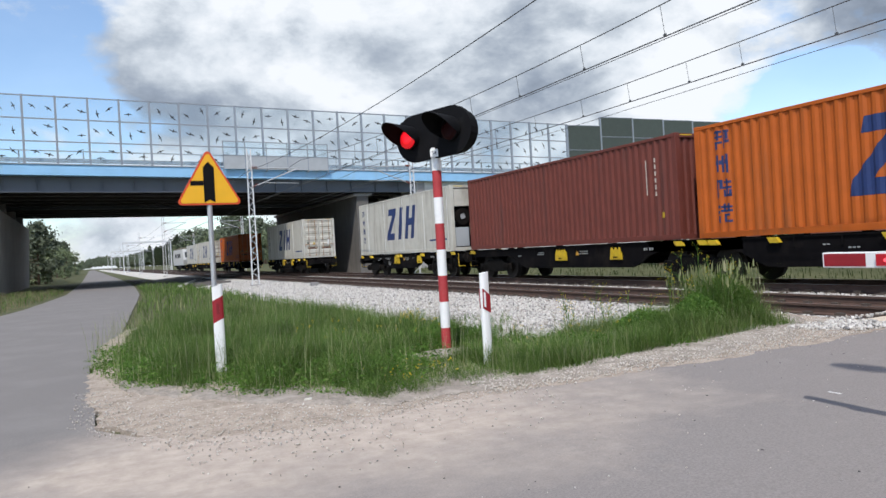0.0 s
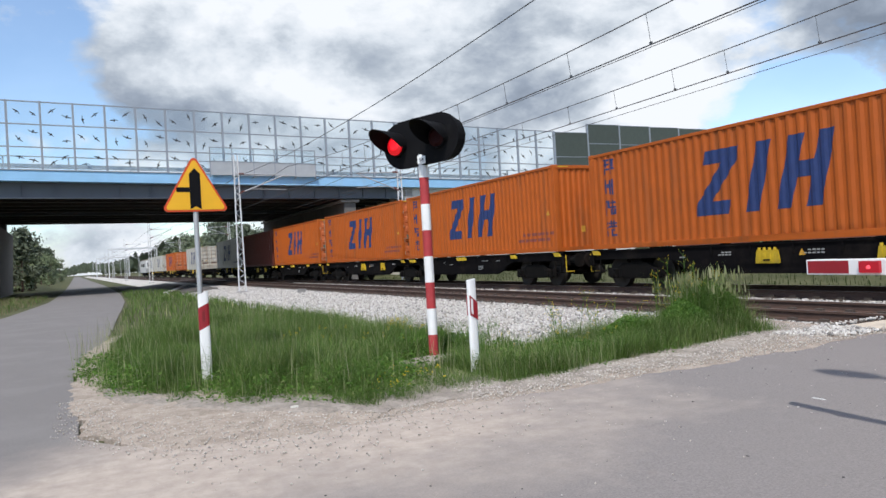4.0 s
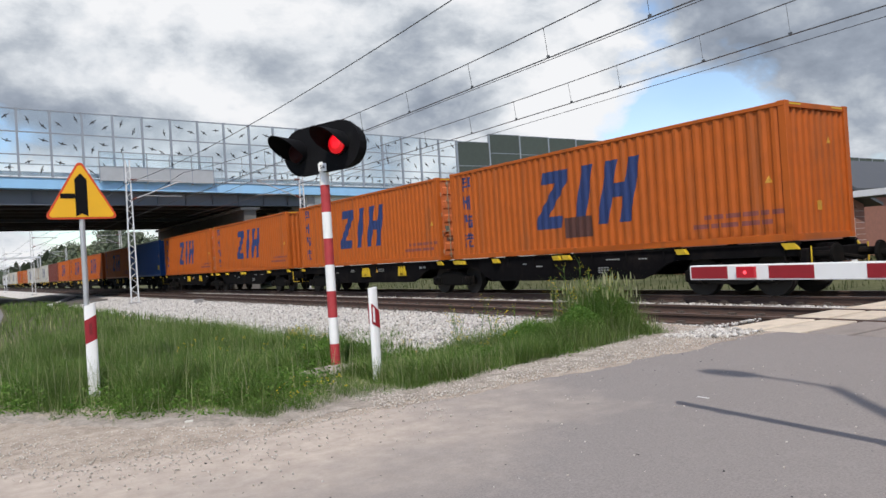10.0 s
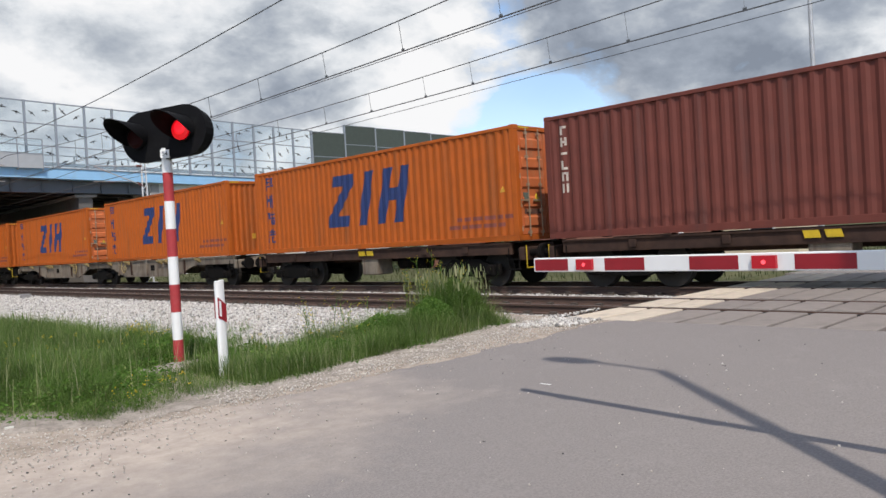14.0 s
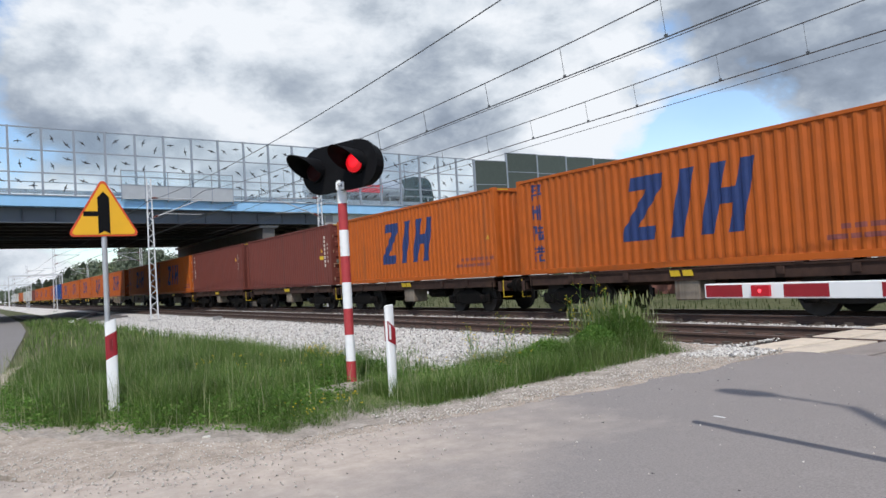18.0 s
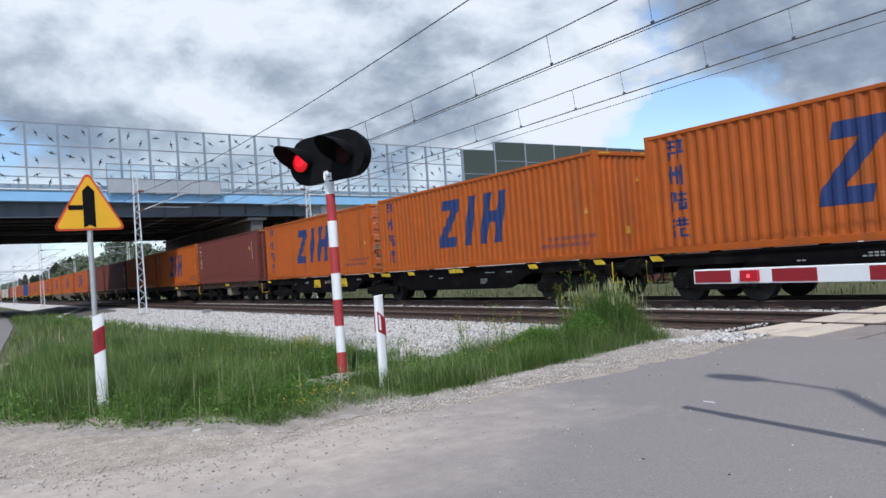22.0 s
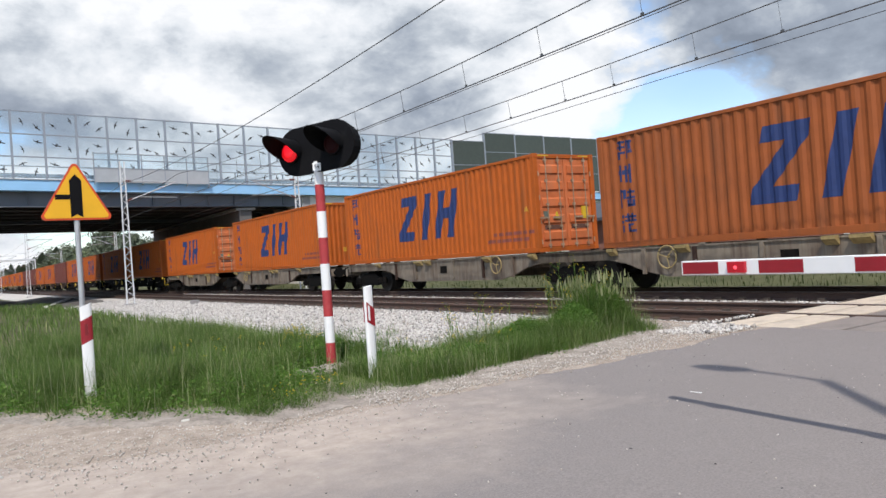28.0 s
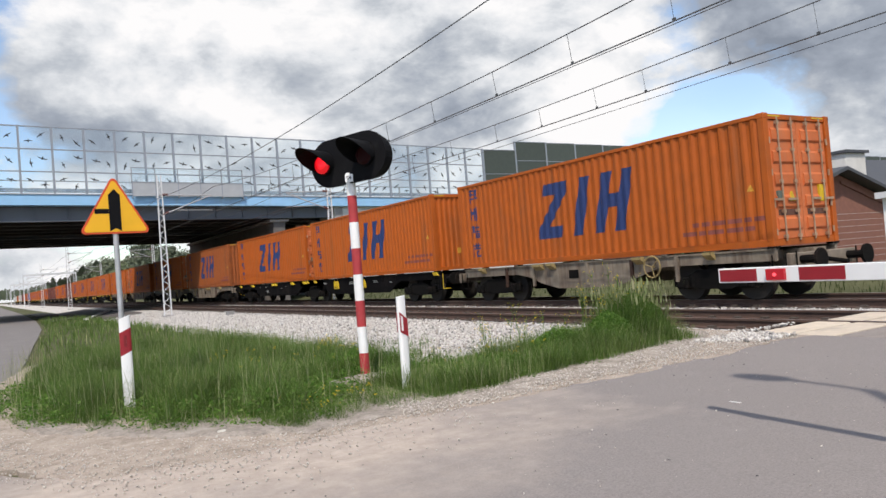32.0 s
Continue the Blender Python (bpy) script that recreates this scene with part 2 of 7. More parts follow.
M = dict(
    orange=material("orange_paint", (0.40, 0.088, 0.009), 0.6, vary=0.10, scale=3, dirt=(0.17, 0.065, 0.022), dirt_amount=0.32, dirt_scale=0.9, streak=True, rnd=0.05, spec=0.3),
    dull_orange=material("dull_orange_paint", (0.29, 0.08, 0.022), 0.65, vary=0.12, scale=3, dirt=(0.15, 0.06, 0.028), dirt_amount=0.4, dirt_scale=0.9, streak=True, spec=0.25),
    brown=material("red_brown_paint", (0.135, 0.036, 0.026), 0.6, vary=0.12, scale=3, dirt=(0.07, 0.035, 0.03), dirt_amount=0.3, dirt_scale=0.9, streak=True, rnd=0.04, spec=0.3),
    blue_box=material("blue_paint", (0.006, 0.05, 0.20), 0.5, vary=0.10, scale=3, dirt=(0.03, 0.05, 0.1), dirt_amount=0.15, streak=True, spec=0.3),
    white_box=material("reefer_white_paint", (0.50, 0.48, 0.42), 0.5, vary=0.1, scale=3, dirt=(0.24, 0.20, 0.15), dirt_amount=0.4, streak=True),
    mark=material("blue_mark_paint", (0.020, 0.038, 0.125), 0.6, vary=0.15, scale=8, spec=0.3),
    mark_faint=material("faded_blue_mark", (0.20, 0.058, 0.052), 0.7, vary=0.2, scale=8, spec=0.3),
    mark_white=material("white_mark", (0.5, 0.44, 0.38), 0.7, vary=0.2, scale=8),
    lock=material("galvanised_rod", (0.42, 0.30, 0.2), 0.5, metal=0.5, vary=0.2, scale=14, dirt=(0.3, 0.12, 0.05), dirt_amount=0.4),
    yellow=material("safety_yellow", (0.56, 0.38, 0.015), 0.5, vary=0.15, scale=8, dirt=(0.2, 0.15, 0.05), dirt_amount=0.3),
    black_frame=material("black_wagon_paint", (0.006, 0.0055, 0.006), 0.9, spec=0.06, vary=0.25, scale=5, dirt=(0.024, 0.019, 0.016), dirt_amount=0.35, dirt_scale=1.5),
    grey_frame=material("weathered_grey_wagon", (0.20, 0.165, 0.125), 0.8, vary=0.3, scale=4, dirt=(0.075, 0.042, 0.026), dirt_amount=0.55, dirt_scale=1.3, streak=True),
    rust_frame=material("rusty_brown_frame", (0.045, 0.026, 0.02), 0.8, vary=0.3, scale=5, dirt=(0.075, 0.04, 0.026), dirt_amount=0.4, dirt_scale=1.5, spec=0.2),
    label_grey=material("greyed_print", (0.30, 0.30, 0.29), 0.7, vary=0.2, scale=9),
    bogie=material("greasy_bogie", (0.007, 0.0065, 0.006), 0.9, spec=0.1, vary=0.3, scale=8, dirt=(0.022, 0.015, 0.012), dirt_amount=0.4),
    wheel=material("worn_wheel_steel", (0.03, 0.026, 0.023), 0.7, metal=0.3, vary=0.2, scale=10, dirt=(0.02, 0.015, 0.012), dirt_amount=0.5),
    rail=material("rusty_rail", (0.085, 0.05, 0.037), 0.85, vary=0.2, scale=6, dirt=(0.05, 0.03, 0.025), dirt_amount=0.4),
    rail_top=material("polished_rail_head", (0.30, 0.27, 0.25), 0.35, metal=0.8, vary=0.1, scale=9),
    sleeper=material("concrete_sleeper", (0.08, 0.062, 0.05), 0.85, vary=0.15, scale=8, bump=0.3, rnd=0.1),
    ballast=material("ballast_bed", (0.50, 0.475, 0.435), 0.95, vary=0.5, scale=18, dirt=(0.44, 0.41, 0.365), dirt_amount=0.4, dirt_scale=0.6, bump=1.0, bump_scale=16),
    stone=material("crushed_stone", (0.66, 0.64, 0.6), 0.9, vary=0.2, scale=9, bump=0.3),
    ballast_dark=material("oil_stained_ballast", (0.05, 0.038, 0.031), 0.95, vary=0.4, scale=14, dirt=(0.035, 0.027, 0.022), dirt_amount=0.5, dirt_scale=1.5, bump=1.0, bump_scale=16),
    worn_yellow=material("worn_yellow_label", (0.52, 0.27, 0.025), 0.6, vary=0.3, scale=14),
    worn_brass=material("rusty_yellow_paint", (0.30, 0.22, 0.09), 0.7, vary=0.3, scale=12),
    red_reflector=material("red_reflector", (0.17, 0.008, 0.012), 0.3, vary=0.1),
    door_plate=material("grey_green_plate", (0.10, 0.12, 0.10), 0.6, vary=0.15),
    grime=material("door_grime", (0.10, 0.045, 0.03), 0.8, vary=0.4, scale=9),
    concrete=material("bridge_concrete", (0.30, 0.29, 0.285), 0.85, vary=0.12, scale=1.5, dirt=(0.16, 0.155, 0.15), dirt_amount=0.35, dirt_scale=0.5, streak=True, bump=0.2),
    # pier concrete, darkened in its colour to stand for the shade below the deck
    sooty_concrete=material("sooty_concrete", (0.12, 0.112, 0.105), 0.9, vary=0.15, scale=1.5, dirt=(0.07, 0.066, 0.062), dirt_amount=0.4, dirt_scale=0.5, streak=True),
    pale_concrete=material("pale_concrete", (0.6, 0.585, 0.55), 0.85, vary=0.06, scale=1.5, dirt=(0.4, 0.38, 0.35), dirt_amount=0.3, dirt_scale=0.4, streak=True),
    slab=material("crossing_slab_concrete", (0.56, 0.48, 0.38), 0.85, vary=0.12, scale=6, dirt=(0.3, 0.26, 0.22), dirt_amount=0.35, dirt_scale=2.0, bump=0.2, rnd=0.07),
    slab_worn=material("tyre_darkened_slab", (0.235, 0.205, 0.185), 0.85, vary=0.12, scale=6, dirt=(0.17, 0.15, 0.135), dirt_amount=0.4, dirt_scale=2.0, bump=0.2, rnd=0.05),
    girder=material("blue_grey_girder", (0.115, 0.13, 0.155), 0.6, vary=0.06, scale=1.0, dirt=(0.13, 0.15, 0.17), dirt_amount=0.2, dirt_scale=0.6, streak=True),
    fascia=material("light_blue_fascia", (0.27, 0.50, 0.74), 0.6, vary=0.06, scale=1.0, dirt=(0.3, 0.38, 0.45), dirt_amount=0.3, dirt_scale=0.5, streak=True),
    # the shade under the bridge is put into this dark base colour
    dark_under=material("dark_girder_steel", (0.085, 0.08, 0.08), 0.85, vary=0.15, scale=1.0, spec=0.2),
    fence=material("grey_fence_paint", (0.25, 0.28, 0.32), 0.5, vary=0.06, scale=3),
    bird=material("black_bird_film", (0.02, 0.022, 0.025), 0.6, vary=0.1),
    screen_grey=material("grey_protective_screen", (0.36, 0.38, 0.4), 0.7, vary=0.08, scale=2),
    acoustic=material("green_grey_acoustic_panel", (0.062, 0.078, 0.068), 0.9, vary=0.12, scale=5, bump=0.3, rnd=0.08),
    galv=material("galvanised_steel", (0.44, 0.45, 0.46), 0.5, metal=0.45, vary=0.12, scale=6, dirt=(0.3, 0.3, 0.3), dirt_amount=0.2),
    mast=material("painted_mast_steel", (0.6, 0.61, 0.62), 0.55, vary=0.08, scale=6, dirt=(0.4, 0.38, 0.36), dirt_amount=0.2),
    wire=material("catenary_wire", (0.10, 0.105, 0.11), 0.5, metal=0.4, vary=0.1),
    red_film=material("red_reflective_film", (0.27, 0.010, 0.018), 0.45, vary=0.1, scale=10),
    red_paint=material("faded_red_paint", (0.38, 0.035, 0.04), 0.6, vary=0.15, scale=7, dirt=(0.36, 0.14, 0.12), dirt_amount=0.2, dirt_scale=4),
    white_paint=material("white_paint", (0.78, 0.78, 0.77), 0.5, vary=0.04, scale=7, dirt=(0.5, 0.48, 0.44), dirt_amount=0.15, dirt_scale=4),
    sign_yellow=material("yellow_sign_face", (0.80, 0.42, 0.012), 0.45, vary=0.04, scale=6),
    sign_red=material("red_sign_border", (0.60, 0.07, 0.015), 0.45, vary=0.05, scale=6),
    black=material("matt_black", (0.006, 0.006, 0.007), 0.75, spec=0.12, vary=0.2, scale=8, dirt=(0.02, 0.02, 0.02), dirt_amount=0.15, dirt_scale=3),
    dark_lens=material("unlit_red_lens", (0.022, 0.002, 0.003), 0.55, vary=0.1, spec=0.15),
    lit_lens=glow("lit_red_lens", (0.62, 0.004, 0.010), 1.0),
    lit_core=glow("lit_red_lens_core", (1.0, 0.010, 0.022), 1.5),
    led=glow("barrier_led", (1.0, 0.10, 0.13), 1.8),
    red_lamp=glow("barrier_lamp_glass", (0.32, 0.003, 0.008), 0.5, (0.3, 0.01, 0.02)),
    asphalt_far=material("far_asphalt", (0.19, 0.185, 0.18), 0.9, vary=0.1, scale=2),
    brick=material("red_brick", (0.24, 0.105, 0.075), 0.85, vary=0.15, scale=4, rnd=0.15),
    roof_dark=material("dark_roofing", (0.06, 0.065, 0.075), 0.7, vary=0.1, scale=2),
    plaster=material("cream_plaster", (0.58, 0.50, 0.36), 0.85, vary=0.06, scale=2),
    bark=material("pine_bark", (0.13, 0.085, 0.06), 0.9, vary=0.3, scale=4, bump=0.5, bump_scale=12),
    pine=material("pine_needles", (0.115, 0.14, 0.09), 0.8, vary=0.5, scale=0.6, rnd=0.2),
    leaf=material("broad_leaves", (0.15, 0.185, 0.095), 0.8, vary=0.4, scale=0.7, rnd=0.2),
    loco_paint=material("silver_loco_paint", (0.5, 0.5, 0.48), 0.5, vary=0.08, scale=2),
    dark_glass=material("dark_glazing", (0.02, 0.025, 0.03), 0.1),
    tank_steel=material("tanker_steel", (0.6, 0.61, 0.63), 0.3, metal=0.7, vary=0.05),
    tank_red=material("tanker_red", (0.6, 0.05, 0.06), 0.4, vary=0.05),
    cab_green=material("dark_green_cab", (0.02, 0.04, 0.035), 0.4, vary=0.1),
    patch=material("dark_repair_patch", (0.065, 0.022, 0.016), 0.7, vary=0.2),
    label_white=material("pale_label", (0.6, 0.6, 0.58), 0.6, vary=0.1),
    orange_door=material("worn_orange_door_paint", (0.50, 0.135, 0.045), 0.6, vary=0.12, scale=4, dirt=(0.36, 0.19, 0.11), dirt_amount=0.4, dirt_scale=1.4, streak=True, rnd=0.1, spec=0.3),
    rubber=material("rubber_strip", (0.03, 0.03, 0.03), 0.85),
    pebble=material("verge_pebble", (0.5, 0.46, 0.4), 0.9, vary=0.25, scale=12),
    litter=material("pale_litter", (0.6, 0.58, 0.52), 0.8),
    flower=material("yellow_petals", (0.75, 0.55, 0.02), 0.7),
)
PANE = pane_glass("clear_acrylic", (0.92, 0.95, 0.965), 0.95)


def ground_material(name, kind):
    """Asphalt, sandy verge or grassy soil, with wind-blown sand lying over the road's mouth."""
    m = bpy.data.materials.new(name)
    m.use_nodes = True
    n, l = m.node_tree.nodes, m.node_tree.links
    b = n["Principled BSDF"]
    b.inputs["Specular IOR Level"].default_value = 0.25
    geo = n.new("ShaderNodeNewGeometry")

    def noise_(scale, detail=6, rough=0.6):
        t = n.new("ShaderNodeTexNoise")
        t.inputs["Scale"].default_value, t.inputs["Detail"].default_value, t.inputs["Roughness"].default_value = scale, detail, rough
        l.new(geo.outputs["Position"], t.inputs["Vector"])
        return t.outputs[0]

    def span(v, a, c, lo=0.0, hi=1.0):
        r = n.new("ShaderNodeMapRange")
        r.inputs[1].default_value, r.inputs[2].default_value, r.inputs[3].default_value, r.inputs[4].default_value = a, c, lo, hi
        l.new(v, r.inputs[0])
        return r.outputs[0]

    def mix_(f, a, c):
        x = n.new("ShaderNodeMixRGB")
        for i, v in enumerate((f, a, c)):
            if isinstance(v, tuple):
                x.inputs[i].default_value = (*v, 1)
            elif isinstance(v, float):
                x.inputs[i].default_value = v
            else:
                l.new(v, x.inputs[i])
        return x.outputs[0]

    def calc(op, a, c):
        x = n.new("ShaderNodeMath")
        x.operation = op
        for i, v in enumerate((a, c)):
            if isinstance(v, (int, float)):
                x.inputs[i].default_value = v
            else:
                l.new(v, x.inputs[i])
        return x.outputs[0]

    if kind == "asphalt":
        base = mix_(span(noise_(60, 3, 0.7), 0.35, 0.7), (0.198, 0.178, 0.168), (0.280, 0.254, 0.240))
        base = mix_(span(noise_(0.35, 4), 0.4, 0.7, 0, 0.35), base, (0.208, 0.187, 0.177))
        base = mix_(span(noise_(2.2, 7, 0.75), 0.55, 0.8, 0, 0.35), base, (0.33, 0.302, 0.283))
        pos = n.new("ShaderNodeSeparateXYZ")
        l.new(geo.outputs["Position"], pos.inputs[0])
        cover = calc("MULTIPLY", span(pos.outputs[1], 3.4, 5.9), span(pos.outputs[0], 6.5, 2.6))
        cover = calc("MULTIPLY", cover, span(pos.outputs[0], -1.6, 0.2))
        sandy = span(calc("ADD", calc("MULTIPLY", cover, 0.62), calc("MULTIPLY", noise_(1.1, 9, 0.72), 0.75)), 0.50, 0.92)
        base = mix_(sandy, base, mix_(span(noise_(5, 7, 0.7), 0.35, 0.65), (0.36, 0.302, 0.255), (0.48, 0.41, 0.35)))
        # the side road is laid in a darker mix
        other = calc("ADD", calc("MULTIPLY", span(pos.outputs[1], 4.6, 8.4), calc("MAXIMUM", span(pos.outputs[0], 2.0, -0.6), span(pos.outputs[1], 9.0, 13.0))), calc("MULTIPLY", calc("SUBTRACT", noise_(1.4, 7, 0.7), 0.5), 0.5))
        dark_mix = mix_(span(noise_(55, 3, 0.7), 0.35, 0.7), (0.162, 0.149, 0.142), (0.222, 0.206, 0.197))
        dark_mix = mix_(span(noise_(0.8, 6, 0.65), 0.45, 0.75, 0, 0.6), dark_mix, (0.24, 0.226, 0.215))
        base = mix_(span(other, 0.35, 0.75), base, dark_mix)
        rough, bump, bs = 0.88, 0.25, 90
    elif kind == "sand":
        base = mix_(span(noise_(4.5, 9, 0.75), 0.35, 0.65), (0.28, 0.228, 0.182), (0.45, 0.382, 0.318))
        base = mix_(span(noise_(60, 4, 0.7), 0.5, 0.72), base, (0.50, 0.435, 0.37))
        base = mix_(span(noise_(2.4, 8, 0.75), 0.5, 0.66, 0, 0.8), base, (0.20, 0.165, 0.128))
        rough, bump, bs = 0.95, 0.7, 45
    else:
        base = mix_(span(noise_(0.35, 6), 0.35, 0.7), (0.05, 0.06, 0.022), (0.11, 0.11, 0.05))
        base = mix_(span(noise_(5, 6, 0.7), 0.5, 0.8, 0, 0.7), base, (0.20, 0.17, 0.10))
        rough, bump, bs = 0.95, 0.6, 20
    l.new(base, b.inputs["Base Color"])
    b.inputs["Roughness"].default_value = rough
    bp = n.new("ShaderNodeBump")
    bp.inputs["Strength"].default_value, bp.inputs["Distance"].default_value = bump, 0.02
    l.new(noise_(bs, 5), bp.inputs["Height"])
    l.new(bp.outputs[0], b.inputs["Normal"])
    return m


M["earth"] = material("dusty_earth", (0.26, 0.224, 0.188), 0.95, vary=0.35, scale=22, dirt=(0.43, 0.382, 0.33), dirt_amount=0.5, dirt_scale=4.0, bump=0.9, bump_scale=30)
# ground tone darkened to paint the shade that falls below the bridge
M["bridge_shade"] = material("bare_dark_earth", (0.095, 0.085, 0.078), 0.95, vary=0.3, scale=9, dirt=(0.15, 0.135, 0.12), dirt_amount=0.4, dirt_scale=1.5, bump=0.6, bump_scale=14)
M["asphalt"], M["sand"], M["soil"] = ground_material("worn_asphalt", "asphalt"), ground_material("sandy_gravel", "sand"), ground_material("grassy_soil", "soil")


def grass_material(name, low, high, dry):
    m = bpy.data.materials.new(name)
    m.use_nodes = True
    n, l = m.node_tree.nodes, m.node_tree.links
    b = n["Principled BSDF"]
    geo = n.new("ShaderNodeNewGeometry")
    ramp = n.new("ShaderNodeValToRGB")
    ramp.color_ramp.elements[0].color, ramp.color_ramp.elements[1].color = (*low, 1), (*dry, 1)
    e = ramp.color_ramp.elements.new(0.91)
    e.color = (*high, 1)
    l.new(geo.outputs["Random Per Island"], ramp.inputs[0])
    t = n.new("ShaderNodeTexNoise")
    t.inputs["Scale"].default_value, t.inputs["Detail"].default_value = 1.6, 5
    l.new(geo.outputs["Position"], t.inputs["Vector"])
    r = n.new("ShaderNodeMapRange")
    r.inputs[1].default_value, r.inputs[2].default_value, r.inputs[3].default_value, r.inputs[4].default_value = 0.32, 0.68, 0.78, 1.25
    l.new(t.outputs[0], r.inputs[0])
    mul = n.new("ShaderNodeVectorMath")
    mul.operation = "SCALE"
    l.new(ramp.outputs[0], mul.inputs[0])
    l.new(r.outputs[0], mul.inputs["Scale"])
    patchy = n.new("ShaderNodeTexNoise")
    patchy.inputs["Scale"].default_value, patchy.inputs["Detail"].default_value = 2.2, 5
    l.new(geo.outputs["Position"], patchy.inputs["Vector"])
    pr = n.new("ShaderNodeMapRange")
    pr.inputs[1].default_value, pr.inputs[2].default_value, pr.inputs[4].default_value = 0.54, 0.72, 0.28
    l.new(patchy.outputs[0], pr.inputs[0])
    pm = n.new("ShaderNodeMixRGB")
    l.new(pr.outputs[0], pm.inputs[0])
    l.new(mul.outputs[0], pm.inputs[1])
    pm.inputs[2].default_value = (*[0.5 * (a + c) for a, c in zip(high, dry)], 1)
    l.new(pm.outputs[0], b.inputs["Base Color"])
    b.inputs["Roughness"].default_value = 0.6
    b.inputs["Specular IOR Level"].default_value = 0.15
    thin = n.new("ShaderNodeBsdfTranslucent")
    l.new(pm.outputs[0], thin.inputs[0])
    mx = n.new("ShaderNodeMixShader")
    mx.inputs[0].default_value = 0.45
    l.new(b.outputs[0], mx.inputs[1])
    l.new(thin.outputs[0], mx.inputs[2])
    l.new(mx.outputs[0], n["Material Output"].inputs[0])
    return m


M["grass"] = grass_material("meadow_grass", (0.068, 0.122, 0.026), (0.170, 0.262, 0.068), (0.40, 0.38, 0.20))
M["grass_dark"] = grass_material("weed_leaves", (0.050, 0.125, 0.018), (0.15, 0.27, 0.05), (0.27, 0.32, 0.12))
M["grass_far"] = grass_material("trodden_meadow", (0.038, 0.058, 0.018), (0.062, 0.082, 0.03), (0.10, 0.09, 0.05))
M["grass_seed"] = grass_material("seed_heads", (0.24, 0.27, 0.12), (0.35, 0.36, 0.20), (0.42, 0.40, 0.26))
M["grass_dry"] = grass_material("dry_grass", (0.17, 0.16, 0.08), (0.30, 0.25, 0.15), (0.42, 0.36, 0.24))

# ---- mesh helpers ----


class Shape:
    """Gathers vertices and faces of one mesh."""

    def __init__(self):
        self.v, self.f = [], []

    def add(self, verts, faces):
        k = len(self.v)
        self.v += [tuple(p) for p in verts]
        self.f += [tuple(i + k for i in q) for q in faces]
        return self

    def box(self, x0, x1, y0, y1, z0, z1, bevel=0.0):
        if bevel <= 0:
            return self.add([(x, y, z) for x in (x0, x1) for y in (y0, y1) for z in (z0, z1)],
                            [(0, 1, 3, 2), (4, 6, 7, 5), (0, 4, 5, 1), (2, 3, 7, 6), (0, 2, 6, 4), (1, 5, 7, 3)])
        b = min(bevel, (x1 - x0) / 2.1, (y1 - y0) / 2.1, (z1 - z0) / 2.1)
        rings = []
        for z, d in ((z0, b), (z0 + b, 0), (z1 - b, 0), (z1, b)):
            c = b if d == 0 else b
            rings.append([(x0 + d + c, y0 + d, z), (x1 - d - c, y0 + d, z), (x1 - d, y0 + d + c, z), (x1 - d, y1 - d - c, z),
                          (x1 - d - c, y1 - d, z), (x0 + d + c, y1 - d, z), (x0 + d, y1 - d - c, z), (x0 + d, y0 + d + c, z)])
        if min(x1 - x0, y1 - y0) < 4.2 * b:
            return self.box(x0, x1, y0, y1, z0, z1)
        verts = [p for r in rings for p in r]
        faces = [tuple(range(7, -1, -1)), tuple(range(24, 32))]
        for k in range(3):
            for i in range(8):
                j = (i + 1) % 8
                faces.append((8 * k + i, 8 * k + j, 8 * k + 8 + j, 8 * k + 8 + i))
        return self.add(verts, faces)

    def tube(self, a, b, r0, r1=None, n=10, caps=True):
        a, b = Vector(a), Vector(b)
        r1 = r0 if r1 is None else r1
        d = (b - a).normalized()
        u = d.orthogonal().normalized()
        w = d.cross(u)
        verts = [p + (u * math.cos(2 * math.pi * i / n) + w * math.sin(2 * math.pi * i / n)) * r for p, r in ((a, r0), (b, r1)) for i in range(n)]
        faces = [(i, (i + 1) % n, n + (i + 1) % n, n + i) for i in range(n)]
        if caps:
            faces += [tuple(range(n - 1, -1, -1)), tuple(range(n, 2 * n))]
        return self.add(verts, faces)

    def cable(self, pts, r, n=5):
        """One unbroken thin tube through points that run mainly along y."""
        ring = [(r * math.cos(2 * math.pi * i / n), r * math.sin(2 * math.pi * i / n)) for i in range(n)]
        verts = [(x + a, y, z + b) for x, y, z in pts for a, b in ring]
        return self.add(verts, [(k * n + i, k * n + (i + 1) % n, k * n + n + (i + 1) % n, k * n + n + i) for k in range(len(pts) - 1) for i in range(n)])

    def weld(self):
        """Shares corners that coincide."""
        seen, remap, v = {}, [], []
        for p in self.v:
            key = (round(p[0], 4), round(p[1], 4), round(p[2], 4))
            if key not in seen:
                seen[key] = len(v)
                v.append(p)
            remap.append(seen[key])
        out = []
        for f in self.f:
            g = [remap[i] for i in f]
            g = [a for k, a in enumerate(g) if a != g[k - 1]]
            if len(g) > 2:
                out.append(tuple(g))
        self.v, self.f = v, out
        return self

    def prism(self, outline, axis, lo, hi):
        """Extrudes an outline of (a, b) pairs along axis x, y or z; convex or simple polygon."""
        def put(p, h):
            a, b = p
            return {"x": (h, a, b), "y": (a, h, b), "z": (a, b, h)}[axis]
        n = len(outline)
        verts = [put(p, lo) for p in outline] + [put(p, hi) for p in outline]
        return self.add(verts, [tuple(range(n - 1, -1, -1)), tuple(range(n, 2 * n))] + [(i, (i + 1) % n, n + (i + 1) % n, n + i) for i in range(n)])

    def mesh(self, name, mat, smooth=False):
        me = bpy.data.meshes.new(name)
        me.from_pydata(self.v, [], self.f)
        me.materials.append(mat)
        bm = bmesh.new()
        bm.from_mesh(me)
        bmesh.ops.recalc_face_normals(bm, faces=bm.faces)
        bm.to_mesh(me)
        bm.free()
